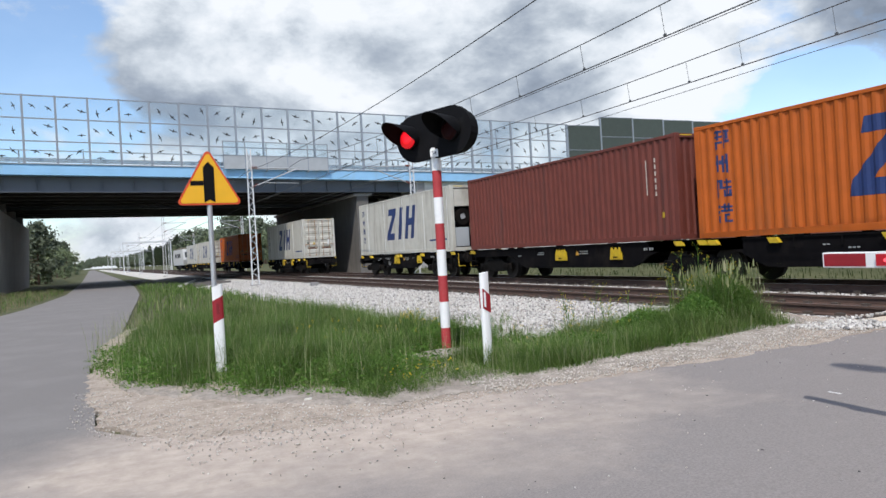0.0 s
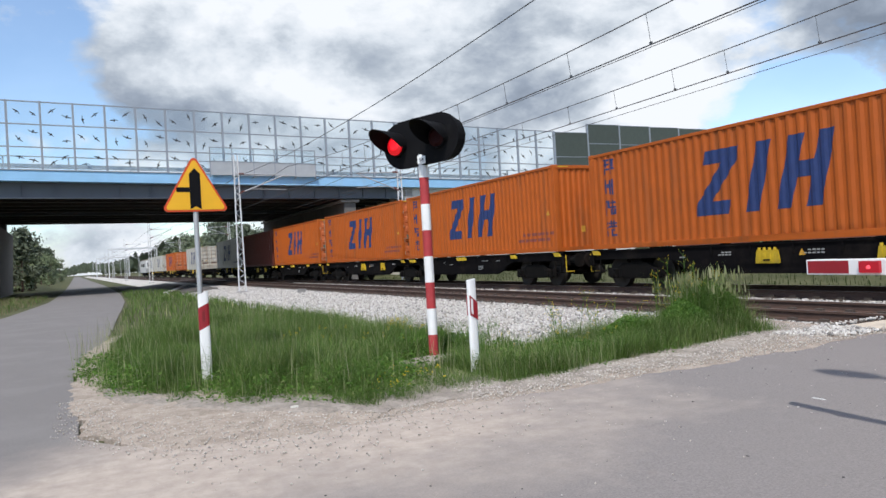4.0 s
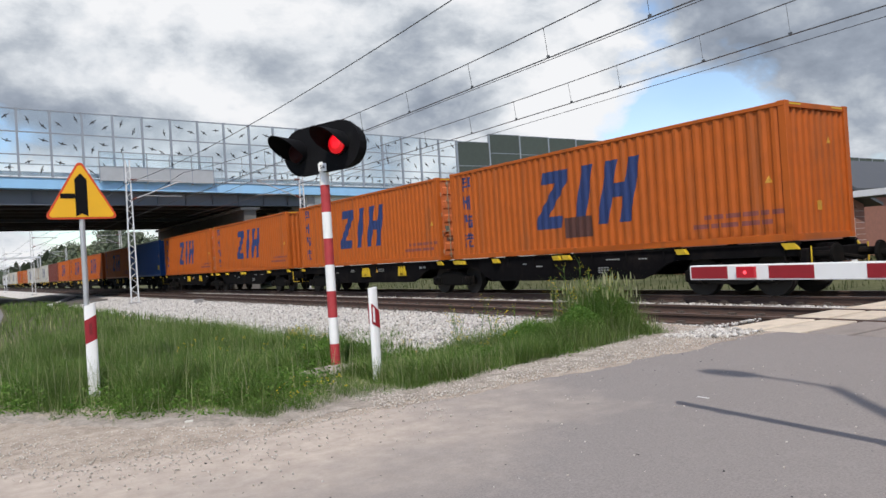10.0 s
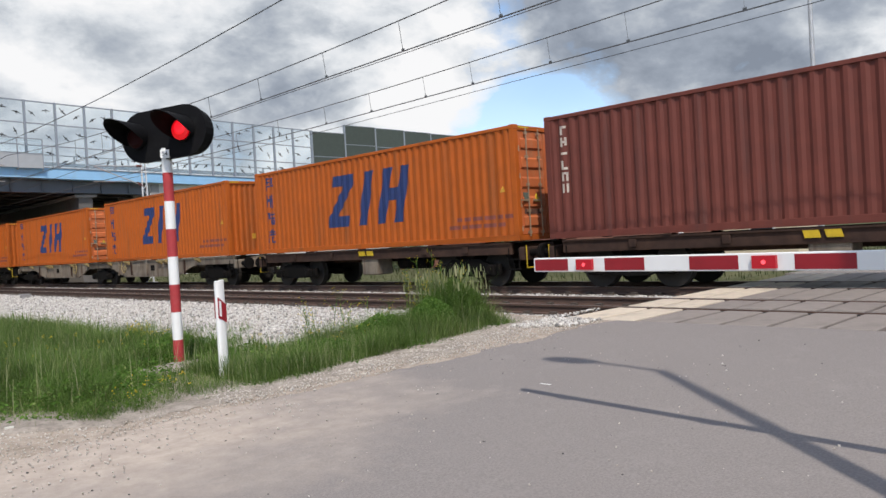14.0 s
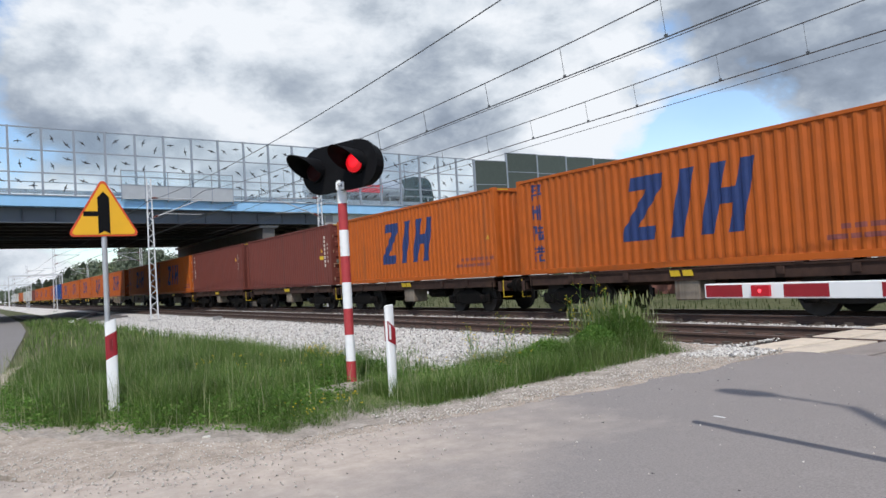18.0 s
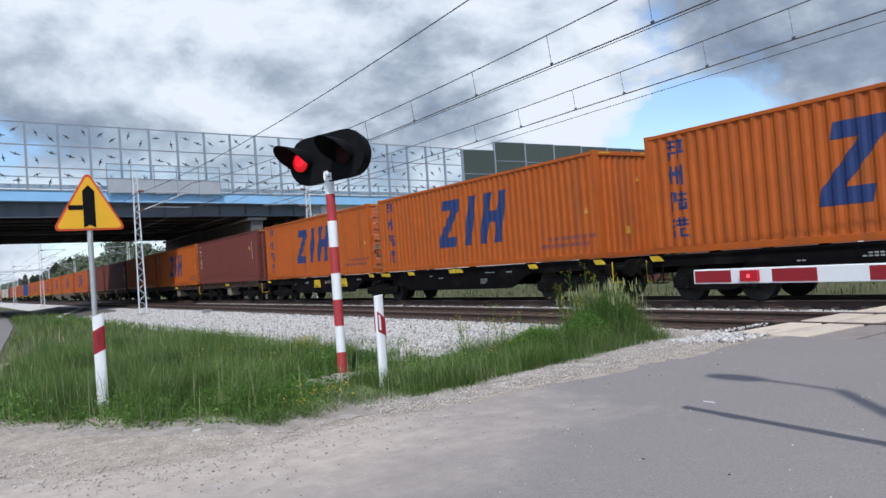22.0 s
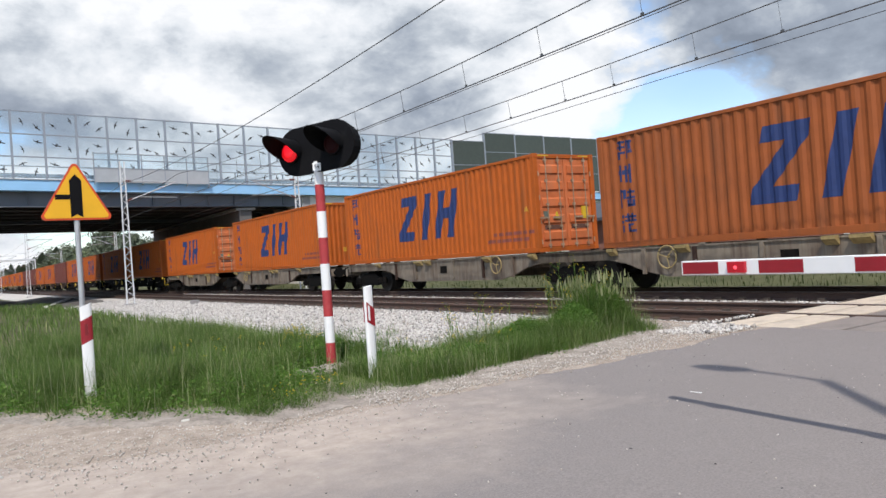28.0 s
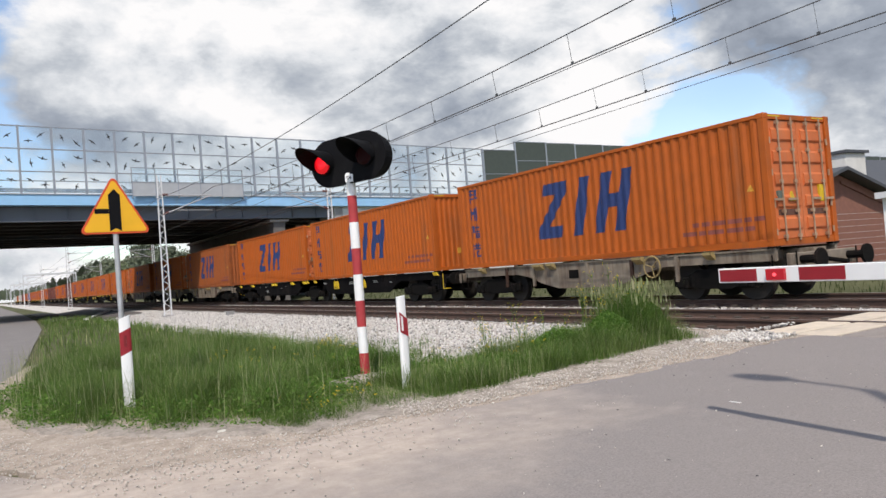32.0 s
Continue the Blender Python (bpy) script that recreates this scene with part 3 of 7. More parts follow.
        if smooth:
            for p in me.polygons:
                p.use_smooth = True
            me.set_sharp_from_angle(angle=radians(35))
        return me

    def part(self, name, mat, parent=None, label="", smooth=False):
        ob = new(name, self.mesh(name, mat, smooth))
        if parent is not None:
            ob.parent = parent
        if label:
            ob["label"] = label
        return ob


def raw(name, verts, faces, mat, smooth=False):
    """A mesh from arrays, for large joined pieces."""
    me = bpy.data.meshes.new(name)
    verts, faces = np.asarray(verts, np.float32), np.asarray(faces, np.int32)
    k = faces.shape[1]
    me.vertices.add(len(verts))
    me.vertices.foreach_set("co", verts.ravel())
    me.loops.add(faces.size)
    me.loops.foreach_set("vertex_index", faces.ravel())
    me.polygons.add(len(faces))
    me.polygons.foreach_set("loop_start", np.arange(0, faces.size, k, dtype=np.int32))
    me.update(calc_edges=True)
    me.validate()
    me.materials.append(mat)
    if smooth:
        me.polygons.foreach_set("use_smooth", np.ones(len(faces), bool))
    return me


def thing(name, label, category, group="", at=(0, 0, 0), kind=""):
    e = new(name)
    e.empty_display_size = 0.2
    e.location = at
    return tagged(e, label, category, group, kind)


def hold(ob, parent):
    """Shares a part's mesh again under the same parent."""
    c = bpy.data.objects.new(ob.name.split(".")[0], ob.data)
    scene.collection.objects.link(c)
    c.parent = parent
    return c

# ---- ground, roads, track ----
RAIL = 0.2
TRACKS = (11.8, 15.62)


def step(a, b, v):
    if a > b:
        return 1 - step(b, a, v)
    k = min(1.0, max(0.0, (v - a) / (b - a)))
    return k * k * (3 - 2 * k)


def road_z(x):
    return 0.19 * step(2.5, 9.4, x) - 0.15 * step(19.0, 26.0, x)


def ground_z(x, y):
    low = -0.035 - 0.2 * step(4.6, 6.6, x) + 0.2 * step(21, 25, x)
    near = max(0.0, 1 - step(7.2, 10.5, y)) if y > 0 else 1 - step(1.6, 6.0, -y)
    near *= 1 - 0.999 * step(8.6, 9.3, x) * step(21.0, 19.5, x) if y > 0 else 1.0
    return low * (1 - near) - 0.2 * step(8.6, 9.3, x) * step(21.0, 19.5, x) + (road_z(x) - 0.05) * near + 0.03 * noise.noise((x * 0.4, y * 0.4, 0)) * (1 - near)


def build_ground():
    xs = [-2500, -900, -300, -120, -60, -35] + [-24 + k * 0.75 for k in range(72)] + [32, 40, 60, 100, 180, 400, 1000, 2500]
    ys = [-2500, -600, -150, -60, -25] + [-15 + k * 0.75 for k in range(70)] + [40, 46, 52, 60, 75, 100, 150, 240, 400, 800, 2500]
    verts = [(x, y, ground_z(x, y)) for y in ys for x in xs]
    w = len(xs)
    faces = [(j * w + i, j * w + i + 1, (j + 1) * w + i + 1, (j + 1) * w + i) for j in range(len(ys) - 1) for i in range(w - 1)]
    return tagged(new("ground", raw("ground", verts, faces, M["soil"], True)), "flat grassy ground with bare soil", "ground", kind="structure")


def between(table, v):
    for (a, p), (b, q) in zip(table, table[1:]):
        if v <= b:
            return p + (q - p) * max(0.0, (v - a) / (b - a))
    return table[-1][1]


EDGE_R = [(6.3, 0.7), (7.7, -0.05), (9.8, -0.07), (12.3, -0.1), (14.7, 0.05), (17.8, 0.5), (27.4, 1.24), (42, 2.3), (60, 2.9), (100, 3.3), (700, 3.6)]
EDGE_L = [(6.3, -16), (10, -8.0), (20, -4.4), (30.7, -2.97), (36, -2.3), (50, -1.4), (70, -1.1), (100, -0.9), (700, -0.5)]


def sheet(name, rows, mat, label, depth=0.12):
    """A slab with a top of rows of points and skirts down its rim."""
    w = len(rows[0])
    verts = [p for r in rows for p in r]
    faces = [(j * w + i, j * w + i + 1, (j + 1) * w + i + 1, (j + 1) * w + i) for j in range(len(rows) - 1) for i in range(w - 1)]
    rim = [j * w for j in range(len(rows))] + [(len(rows) - 1) * w + i for i in range(1, w)] + [j * w + w - 1 for j in range(len(rows) - 2, -1, -1)] + [i for i in range(w - 2, 0, -1)]
    k = len(verts)
    verts = verts + [(verts[i][0], verts[i][1], verts[i][2] - depth) for i in rim]
    faces += [(rim[i], rim[(i + 1) % len(rim)], k + (i + 1) % len(rim), k + i) for i in range(len(rim))]
    me = bpy.data.meshes.new(name)
    me.from_pydata(verts, [], faces)
    me.materials.append(mat)
    return tagged(new(name, me), label, "road" if "road" in name else "verge", kind="structure")


def build_roads():
    xs = [-80, -40, -20, -12] + [-8 + 0.6 * k for k in range(30)]
    xs = [x for x in xs if x < 9.4] + [9.4]
    ys = [-1.3 + 8.4 * k / 13 for k in range(14)]
    sheet("road", [[(x, y, road_z(x)) for x in xs] for y in ys], M["asphalt"], "worn grey asphalt road leading onto the level crossing")
    xs = [18.95 + 2.5 * k for k in range(12)] + [80, 160]
    sheet("road_beyond_tracks", [[(x, y, road_z(x)) for x in xs] for y in ys], M["asphalt"], "grey asphalt road beyond the tracks")
    ys = [7.1, 7.7, 8.6, 9.8, 11, 12.3, 14.7, 17.8, 22, 27.4, 34, 42, 50, 60, 75, 100, 140, 200, 350, 700]
    rows = []
    for y in ys:
        a, b = between(EDGE_L, y), between(EDGE_R, y)
        rows.append([(a + (b - a) * k / 8 + (0.09 * noise.noise((y * 1.3, k, 5)) if k in (0, 8) else 0), y, 0.0) for k in range(9)])
    sheet("side_road", rows, M["asphalt"], "narrow grey asphalt road running beside the railway")
    # bare ground on the far side of the road and a gap in the meadow
    inner = [(0.65, 19), (0.15, 16), (-0.1, 12.3), (-0.12, 9.8), (0.0, 7.9), (0.7, 6.7), (1.8, 6.5), (3.4, 6.6), (5.0, 6.38), (6.9, 6.05), (9.38, 5.98)]
    outer = [(1.0, 19.5), (0.55, 16.5), (0.5, 12.7), (0.75, 10.6), (1.2, 9.7), (1.8, 9.0), (2.6, 8.6), (3.6, 8.6), (5.4, 8.7), (7.2, 8.8), (9.6, 9.6)]
    rows, n = [], 8
    for k in range(10 * 24 + 1):
        i, f = min(k // 24, 9), (k - 24 * min(k // 24, 9)) / 24
        a = Vector(inner[i]).lerp(Vector(inner[i + 1]), f)
        b = Vector(outer[i]).lerp(Vector(outer[i + 1]), f)
        row = []
        for j in range(n + 1):
            p = a.lerp(b, j / n)
            jit = 0.16 * noise.noise((p.x * 1.1, p.y * 1.1, 3)) + 0.13 * noise.noise((p.x * 5, p.y * 5, 9)) + 0.06 * noise.noise((p.x * 14, p.y * 14, 9))
            p = p + (a - b).normalized() * jit * (1 - j / n)
            z = max(road_z(p.x) + 0.002 + 0.02 * step(0, n, j), ground_z(p.x, p.y) + 0.012 if j > 1 else -9.0) + 0.025 * abs(noise.noise((p.x * 3, p.y * 3, 1))) * step(0, 3, j)
            row.append((p.x, p.y, z))
        rows.append(row)
    sheet("gravel_verge", rows, M["sand"], "pale sandy gravel verge between asphalt and grass", 0.06)


BED = [(6.3, -0.25), (7.6, -0.14), (9.4, 0.0), (10.5, 0.015), (11.8, -0.05), (13.25, 0.0), (13.5, 0.045), (13.95, 0.02), (15.62, -0.05), (17.2, 0.02), (18.4, 0.0), (21.0, -0.25)]


def bed_z(x):
    return between(BED, x)


def build_track():
    track = thing("railway_track", "double railway track with rusty rails on pale crushed stone", "railway track", kind="structure")
    for lo, hi, skew in ((7.05, 700, 1), (-480, -1.35, 0)):
        ys = [lo + 0.5 * k for k in range(60)] + [40 + 5 * k for k in range(14)] + [130, 200, 350, 700] if skew else [-480, -250, -100, -40, -20, -10, -5, -1.35]
        rows = []
        for y in ys:
            # the bed is narrower where it meets the road
            pinch = 1 - step(7.0, 13.0, y) if skew else 0
            rows.append([(x + pinch * (2.7 - 0.9 * i if i < 3 else 0), y,
                          (z if i else ground_z(x, y) - 0.03) + 0.025 * noise.noise((x * 2, y * 2, 4))) for i, (x, z) in enumerate(BED)])
        w = len(BED)
        verts = [p for r in rows for p in r]
        faces = [(j * w + i, j * w + i + 1, (j + 1) * w + i + 1, (j + 1) * w + i) for j in range(len(rows) - 1) for i in range(w - 1)]
        me = raw("ballast_bed", verts, faces, M["ballast"], True)
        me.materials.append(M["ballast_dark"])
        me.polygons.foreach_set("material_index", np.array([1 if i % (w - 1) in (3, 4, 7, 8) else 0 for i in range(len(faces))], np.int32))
        ob = new("ballast_bed", me)
        ob.parent = track
    prof = [(-0.075, 0.03), (0.075, 0.03), (0.07, 0.045), (0.012, 0.062), (0.01, 0.155), (0.036, 0.165), (0.036, 0.195), (0.028, RAIL), (-0.028, RAIL), (-0.036, 0.195), (-0.036, 0.165), (-0.01, 0.155), (-0.012, 0.062), (-0.07, 0.045)]
    for c in TRACKS:
        for side in (-0.753, 0.753):
            Shape().prism([(c + side + a, b) for a, b in prof], "y", -480, 700).part("rail", M["rail"], track)
            Shape().box(c + side - 0.024, c + side + 0.024, -480, 700, RAIL + 0.001, RAIL + 0.004).part("rail_head", M["rail_top"], track, "polished running surface")
    # one sleeper and one clip pair, shared along the track
    s = Shape().prism([(-1.3, -0.13), (1.3, -0.13), (1.28, 0.02), (1.0, 0.045), (0.5, 0.042), (0.25, -0.0), (-0.25, -0.0), (-0.5, 0.042), (-1.0, 0.045), (-1.28, 0.02)], "y", -0.13, 0.13)
    for side in (-0.753, 0.753):
        for d in (-0.12, 0.12):
            s.box(side + d - 0.045, side + d + 0.045, -0.07, 0.07, 0.04, 0.085)
    me = s.mesh("sleeper", M["sleeper"])
    for c in TRACKS:
        for k in range(75):
            ob = new("sleeper", me)
            ob.parent, ob.location = track, (c, 7.6 + 0.6 * k, 0)
    # crossing slabs
    crossing = thing("level_crossing_deck", "beige concrete slabs laid flush between the rails", "level crossing", kind="structure")
    strips = [(9.44, 10.92), (11.19, 12.41), (12.7, 14.72), (15.01, 16.23), (16.52, 18.9)]
    for a, b in strips:
        clean, worn = [Shape().box(-(b - a) / 2, (b - a) / 2, -0.27, 0.27, -0.15, 0, 0.012).mesh("slab", M[m]) for m in ("slab", "slab_worn")]
        for k in range(13):
            ob = new("slab", clean if k < 2 else worn)
            ob.parent, ob.location = crossing, ((a + b) / 2, 6.555 - 0.623 * k, RAIL - 0.004 + 0.005 * random.uniform(-1, 1))
    for c in TRACKS:
        for side in (-0.753, 0.753):
            for d in (-0.09, 0.09):
                Shape().box(c + side + d - 0.018, c + side + d + 0.018, -1.33, 7.0, 0.12, RAIL - 0.02).part("rubber_strip", M["rubber"], crossing)
    return track


def scatter_stones(name, count, spot, size, mat, label, category, seed):
    """Joined low stones, each a squashed and jittered eight-cornered lump."""
    rng = np.random.default_rng(seed)
    base = np.array([(x, y, z) for x in (-1, 1) for y in (-1, 1) for z in (-1, 1)], float) * 0.62
    quads = np.array([(0, 1, 3, 2), (4, 6, 7, 5), (0, 4, 5, 1), (2, 3, 7, 6), (0, 2, 6, 4), (1, 5, 7, 3)])
    at = np.array([spot(rng) for _ in range(count)])
    s = rng.uniform(*size, count)[:, None, None] * rng.uniform(0.6, 1.15, (count, 1, 3))
    v = (base[None] + rng.normal(0, 0.22, (count, 8, 3))) * s
    a, t = rng.uniform(0, 6.28, count), rng.uniform(-0.6, 0.6, count)
    c, n_ = np.cos(a)[:, None], np.sin(a)[:, None]
    x, y, z = v[..., 0] * c - v[..., 1] * n_, v[..., 0] * n_ + v[..., 1] * c, v[..., 2]
    ct, st = np.cos(t)[:, None], np.sin(t)[:, None]
    v = np.stack([x * ct + z * st, y, -x * st + z * ct], -1) + at[:, None, :]
    f = quads[None] + 8 * np.arange(count)[:, None, None]
    ob = new(name, raw(name, v.reshape(-1, 3), f.reshape(-1, 4), mat))
    return tagged(ob, label, category, kind="stuff")


def island_material(name, tones, rough=0.9):
    """Stones that differ piece by piece."""
    m = bpy.data.materials.new(name)
    m.use_nodes = True
    n, l = m.node_tree.nodes, m.node_tree.links
    b = n["Principled BSDF"]
    geo = n.new("ShaderNodeNewGeometry")
    r = n.new("ShaderNodeValToRGB")
    r.color_ramp.elements[0].color, r.color_ramp.elements[1].color = (*tones[0], 1), (*tones[-1], 1)
    for k, t in enumerate(tones[1:-1]):
        r.color_ramp.elements.new((k + 1) / (len(tones) - 1)).color = (*t, 1)
    l.new(geo.outputs["Random Per Island"], r.inputs[0])
    l.new(r.outputs[0], b.inputs["Base Color"])
    b.inputs["Roughness"].default_value = rough
    return m


M["stones"] = island_material("ballast_stones", [(0.16, 0.155, 0.148), (0.50, 0.475, 0.44), (0.66, 0.635, 0.60), (0.36, 0.325, 0.285), (0.74, 0.715, 0.68)])
M["pebbles"] = island_material("verge_pebbles", [(0.42, 0.38, 0.33), (0.58, 0.53, 0.47), (0.38, 0.34, 0.30), (0.64, 0.60, 0.55)])


# ---- bridge ----
BY, DEPTH = 57.0, 31.0


def fascia_top(x):
    return 8.68 - 0.0264 * x


def deck_z(x):
    return fascia_top(min(130.0, max(-45.0, x))) - 0.1


def sloped(sh, x0, x1, y0, y1, lo, hi):
    """A beam along x whose bottom and top follow the two height functions."""
    v = [(x, y, f(x)) for x in (x0, x1) for y in (y0, y1) for f in (lo, hi)]
    return sh.add(v, [(0, 1, 3, 2), (4, 6, 7, 5), (0, 4, 5, 1), (2, 3, 7, 6), (0, 2, 6, 4), (1, 5, 7, 3)])


def build_bridge():
    br = thing("road_bridge", "blue-grey steel girder road bridge on concrete abutments over the railway", "bridge", kind="structure")
    top = fascia_top
    gb = lambda x: 6.86 - 0.018 * x  # noqa: E731
    for k, y in enumerate((BY, BY + 16.2)):
        sloped(Shape(), -45, 25.2, y + 0.9, y + 14.0, lambda x: top(x) - 0.75, lambda x: top(x) - 0.45).part("deck", M["dark_under"], br, "deck slab with underside shade put into its colour")
        for j in range(5):
            yy = y + 0.9 + 3.05 * j
            g = Shape()
            sloped(g, -45, 25.2, yy, yy + 0.04, gb, lambda x: top(x) - 0.75)
            sloped(g, -45, 25.2, yy - 0.3, yy + 0.34, gb, lambda x: gb(x) + 0.05)
            if j == 0:
                for s in range(34):
                    x = -44 + 2.05 * s
                    g.box(x - 0.012, x + 0.012, yy - 0.2, yy - 0.004, gb(x) + 0.06, top(x) - 0.8)
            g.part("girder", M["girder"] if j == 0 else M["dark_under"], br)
        sloped(Shape(), -45, 130, y, y + 0.9, lambda x: top(x) - 0.72, top).part("fascia", M["fascia"], br, "light blue edge beam")
        sloped(Shape(), -45, 130, y - 0.06, y + 0.3, lambda x: top(x), lambda x: top(x) + 0.06).part("coping", M["fence"], br)
        sloped(Shape(), -45, 25.2, y + 13.1, y + 14.0, lambda x: top(x) - 0.72, top).part("inner_fascia", M["concrete"], br)
    for a, b in ((-470, -45), (-45, 130), (130, 470)):
        for y0, y1 in ((BY + 0.95, BY + 13.05), (BY + 17.15, BY + 30.0)):
            sloped(Shape(), a, b, y0, y1, lambda x: deck_z(x) - 0.32, deck_z).part("carriageway", M["asphalt_far"], br)
    for dz, th in ((0.45, 0.3), (1.12, 0.07)):
        sloped(Shape(), -45, 130, BY + 1.25, BY + 1.32, lambda x: top(x) + dz - th / 2, lambda x: top(x) + dz + th / 2).part("guard_rail", M["galv"], br, "grey steel guard rail behind the screen")
    for k in range(30):
        x = -44 + 4.0 * k
        Shape().box(x - 0.05, x + 0.05, BY + 1.33, BY + 1.43, top(x) - 0.3, top(x) + 1.15).part("rail_post", M["galv"], br)
    # added slab that stops sunlight falling through between the decks
    sloped(Shape(), -45, 25.2, BY + 14.004, BY + 16.19, lambda x: top(x) - 0.7, lambda x: top(x) - 0.4).part("median_slab", M["dark_under"], br, "added dark slab blocking sunlight in the gap between the decks")
    # abutments and pier
    Shape().prism([(-45, -0.5), (-5.7, -0.5), (-5.4, 5.9), (-7.2, 5.95), (-7.2, 7.6), (-45, 7.6)], "y", BY + 1.2, BY + 30).part("abutment", M["concrete"], br, "grey concrete abutment wall")
    for k in range(4):
        Shape().box(-6.9, -5.7, BY + 1.6 + 8.2 * k, BY + 2.6 + 8.2 * k, 5.95, 6.9, 0.03).part("bearing_block", M["concrete"], br)
    # the pier carries the shade below the bridge in its base colour
    Shape().box(20.0, 21.0, BY + 1.0, BY + 30, -0.5, 6.2, 0.03).part("pier", M["sooty_concrete"], br, "concrete wall pier with shade put into its dark colour")
    Shape().box(19.7, 21.3, BY + 0.9, BY + 30, 6.2, 6.42, 0.03).part("pier_cap", M["concrete"], br)
    Shape().prism([(25.2, -0.5), (64, -0.5), (64, 6.2), (25.2, 7.3)], "y", BY + 0.5, BY + 30).part("wing_wall", M["pale_concrete"], br, "pale concrete wing wall")
    Shape().box(25.25, 25.9, BY + 0.44, BY + 0.5, -0.4, 7.2).part("wall_joint", M["concrete"], br)
    Shape().prism([(62, -0.5), (470, -0.5), (470, 4.7), (130, 4.7), (62, 6.5)], "y", BY + 2, BY + 40).part("embankment", M["soil"], br, "grassy embankment")
    Shape().prism([(-46, -0.5), (-470, -0.5), (-470, 9.3), (-46, 9.3)], "y", BY + 2, BY + 30).part("embankment", M["soil"], br, "grassy embankment")
    return br


BIRD = [(-0.36, -0.03), (-0.26, 0.035), (-0.12, 0.055), (-0.045, 0.05), (-0.02, 0.10), (0.02, 0.125), (0.055, 0.09), (0.05, 0.045), (0.16, 0.035), (0.28, -0.01), (0.37, -0.075), (0.24, -0.05), (0.10, -0.03), (0.035, -0.04), (0.045, -0.15), (-0.005, -0.125), (-0.05, -0.155), (-0.045, -0.045), (-0.14, -0.03), (-0.24, -0.04)]


def build_barrier_fence():
    fence = thing("noise_screen", "transparent noise screen with black bird silhouettes along the bridge", "noise screen", kind="structure")
    height, n0, n1 = 4.64, -22, 20
    post = Shape().box(-0.07, 0.07, -0.09, 0.09, 0, height + 0.05).mesh("post", M["fence"])
    pane = Shape().box(-0.93, 0.93, -0.008, 0.008, 0.04, 1.48).mesh("pane", PANE)
    rail = Shape().box(-0.93, 0.93, -0.045, 0.045, -0.04, 0.04).mesh("rail", M["fence"])
    birds = []
    for k in range(10):
        a, s = (0.1, 0.7, 2.4, -0.6, 1.3, 2.9, -1.1, 1.8, -0.25, 0.45)[k], 0.80 + 0.06 * (k % 3)
        pts = [((x * math.cos(a) - z * math.sin(a)) * s, (x * math.sin(a) + z * math.cos(a)) * s) for x, z in BIRD]
        birds.append(Shape().prism(pts, "y", -0.002, 0.002).mesh("bird_silhouette", M["bird"]))
    rng = random.Random(11)
    tilt = math.atan(-0.0264)
    for k in range(n0, n1):
        x = 0.42 + 2.004 * k
        z = fascia_top(x) + 0.05
        ob = new("post", post)
        ob.parent, ob.location = fence, (x, BY + 0.15, z)
        if k == n1:
            break
        for r in range(3):
            c = new("pane", pane)
            c.parent, c.matrix_local = fence, pose(x + 1.002, BY + 0.15, z - 0.0264 + 0.02 + 1.545 * r, 0, -math.degrees(tilt), 0)
            swap = rng.choice((-1, 1))
            for dx, dz in ((rng.uniform(-0.6, -0.3), 0.16 * swap), (rng.uniform(0.3, 0.6), -0.16 * swap)):
                b = new("bird_silhouette", rng.choice(birds))
                b.parent = c
                b.matrix_local = pose(dx, -0.012, 0.75 + dz + rng.uniform(-0.14, 0.14), 0, 0, 0)
        for r in range(4):
            c = new("rail", rail)
            c.parent, c.matrix_local = fence, pose(x + 1.002, BY + 0.15, z - 0.0264 + 1.545 * r, 0, -math.degrees(tilt), 0)
    ob = new("post", post)
    ob.parent, ob.location = fence, (0.42 + 2.004 * n1, BY + 0.15, fascia_top(40.5) + 0.05)
    # solid panels beyond
    wall = thing("acoustic_wall", "dark green-grey acoustic wall panels between pale posts", "noise wall", kind="structure")
    x = 40.55
    for k in range(22):
        tall = 12.25 - 0.0264 * (x - 40.5) if k == 0 else 13.08 - 0.012 * (x - 44.4)
        width = 3.85
        z0 = fascia_top(x) + 0.05
        rows = 2 if k == 0 else 3
        for r in range(rows):
            h = (tall - z0) / rows
            Shape().box(x + 0.09, x + width - 0.09, BY + 0.08, BY + 0.24, z0 + h * r + 0.03, z0 + h * (r + 1) - 0.03, 0.01).part("acoustic_panel", M["acoustic"], wall)
            Shape().box(x + 0.09, x + width - 0.09, BY + 0.06, BY + 0.1, z0 + h * (r + 1) - 0.03, z0 + h * (r + 1) + 0.03).part("panel_rail", M["fence"], wall)
        Shape().box(x - 0.07, x + 0.07, BY + 0.04, BY + 0.26, z0, tall + 0.04).part("post", M["fence"], wall)
        x += width
    # screen over the overhead line
    guard = thing("overhead_line_guard", "grey protective screen with railing hung outside the bridge above the tracks", "safety screen", kind="structure")
    for k in range(5):
        a = 9.35 + 1.6 * k
        z = fascia_top(a + 0.8)
        Shape().box(a + 0.02, a + 1.58, BY - 0.32, BY - 0.28, z - 0.08, z + 0.92).part("screen_panel", M["screen_grey"], guard)
        Shape().box(a + 0.03, a + 1.57, BY - 0.31, BY - 0.29, z + 0.95, z + 1.95).part("mesh_pane", PANE, guard)
    for k in range(6):
        a = 9.35 + 1.6 * k
        z = fascia_top(a)
        Shape().box(a - 0.03, a + 0.03, BY - 0.34, BY - 0.26, z - 0.2, z + 2.0).part("upright", M["fence"], guard)
        Shape().box(a - 0.03, a + 0.03, BY - 0.26, BY + 0.1, z - 0.2, z - 0.12).part("bracket", M["fence"], guard)
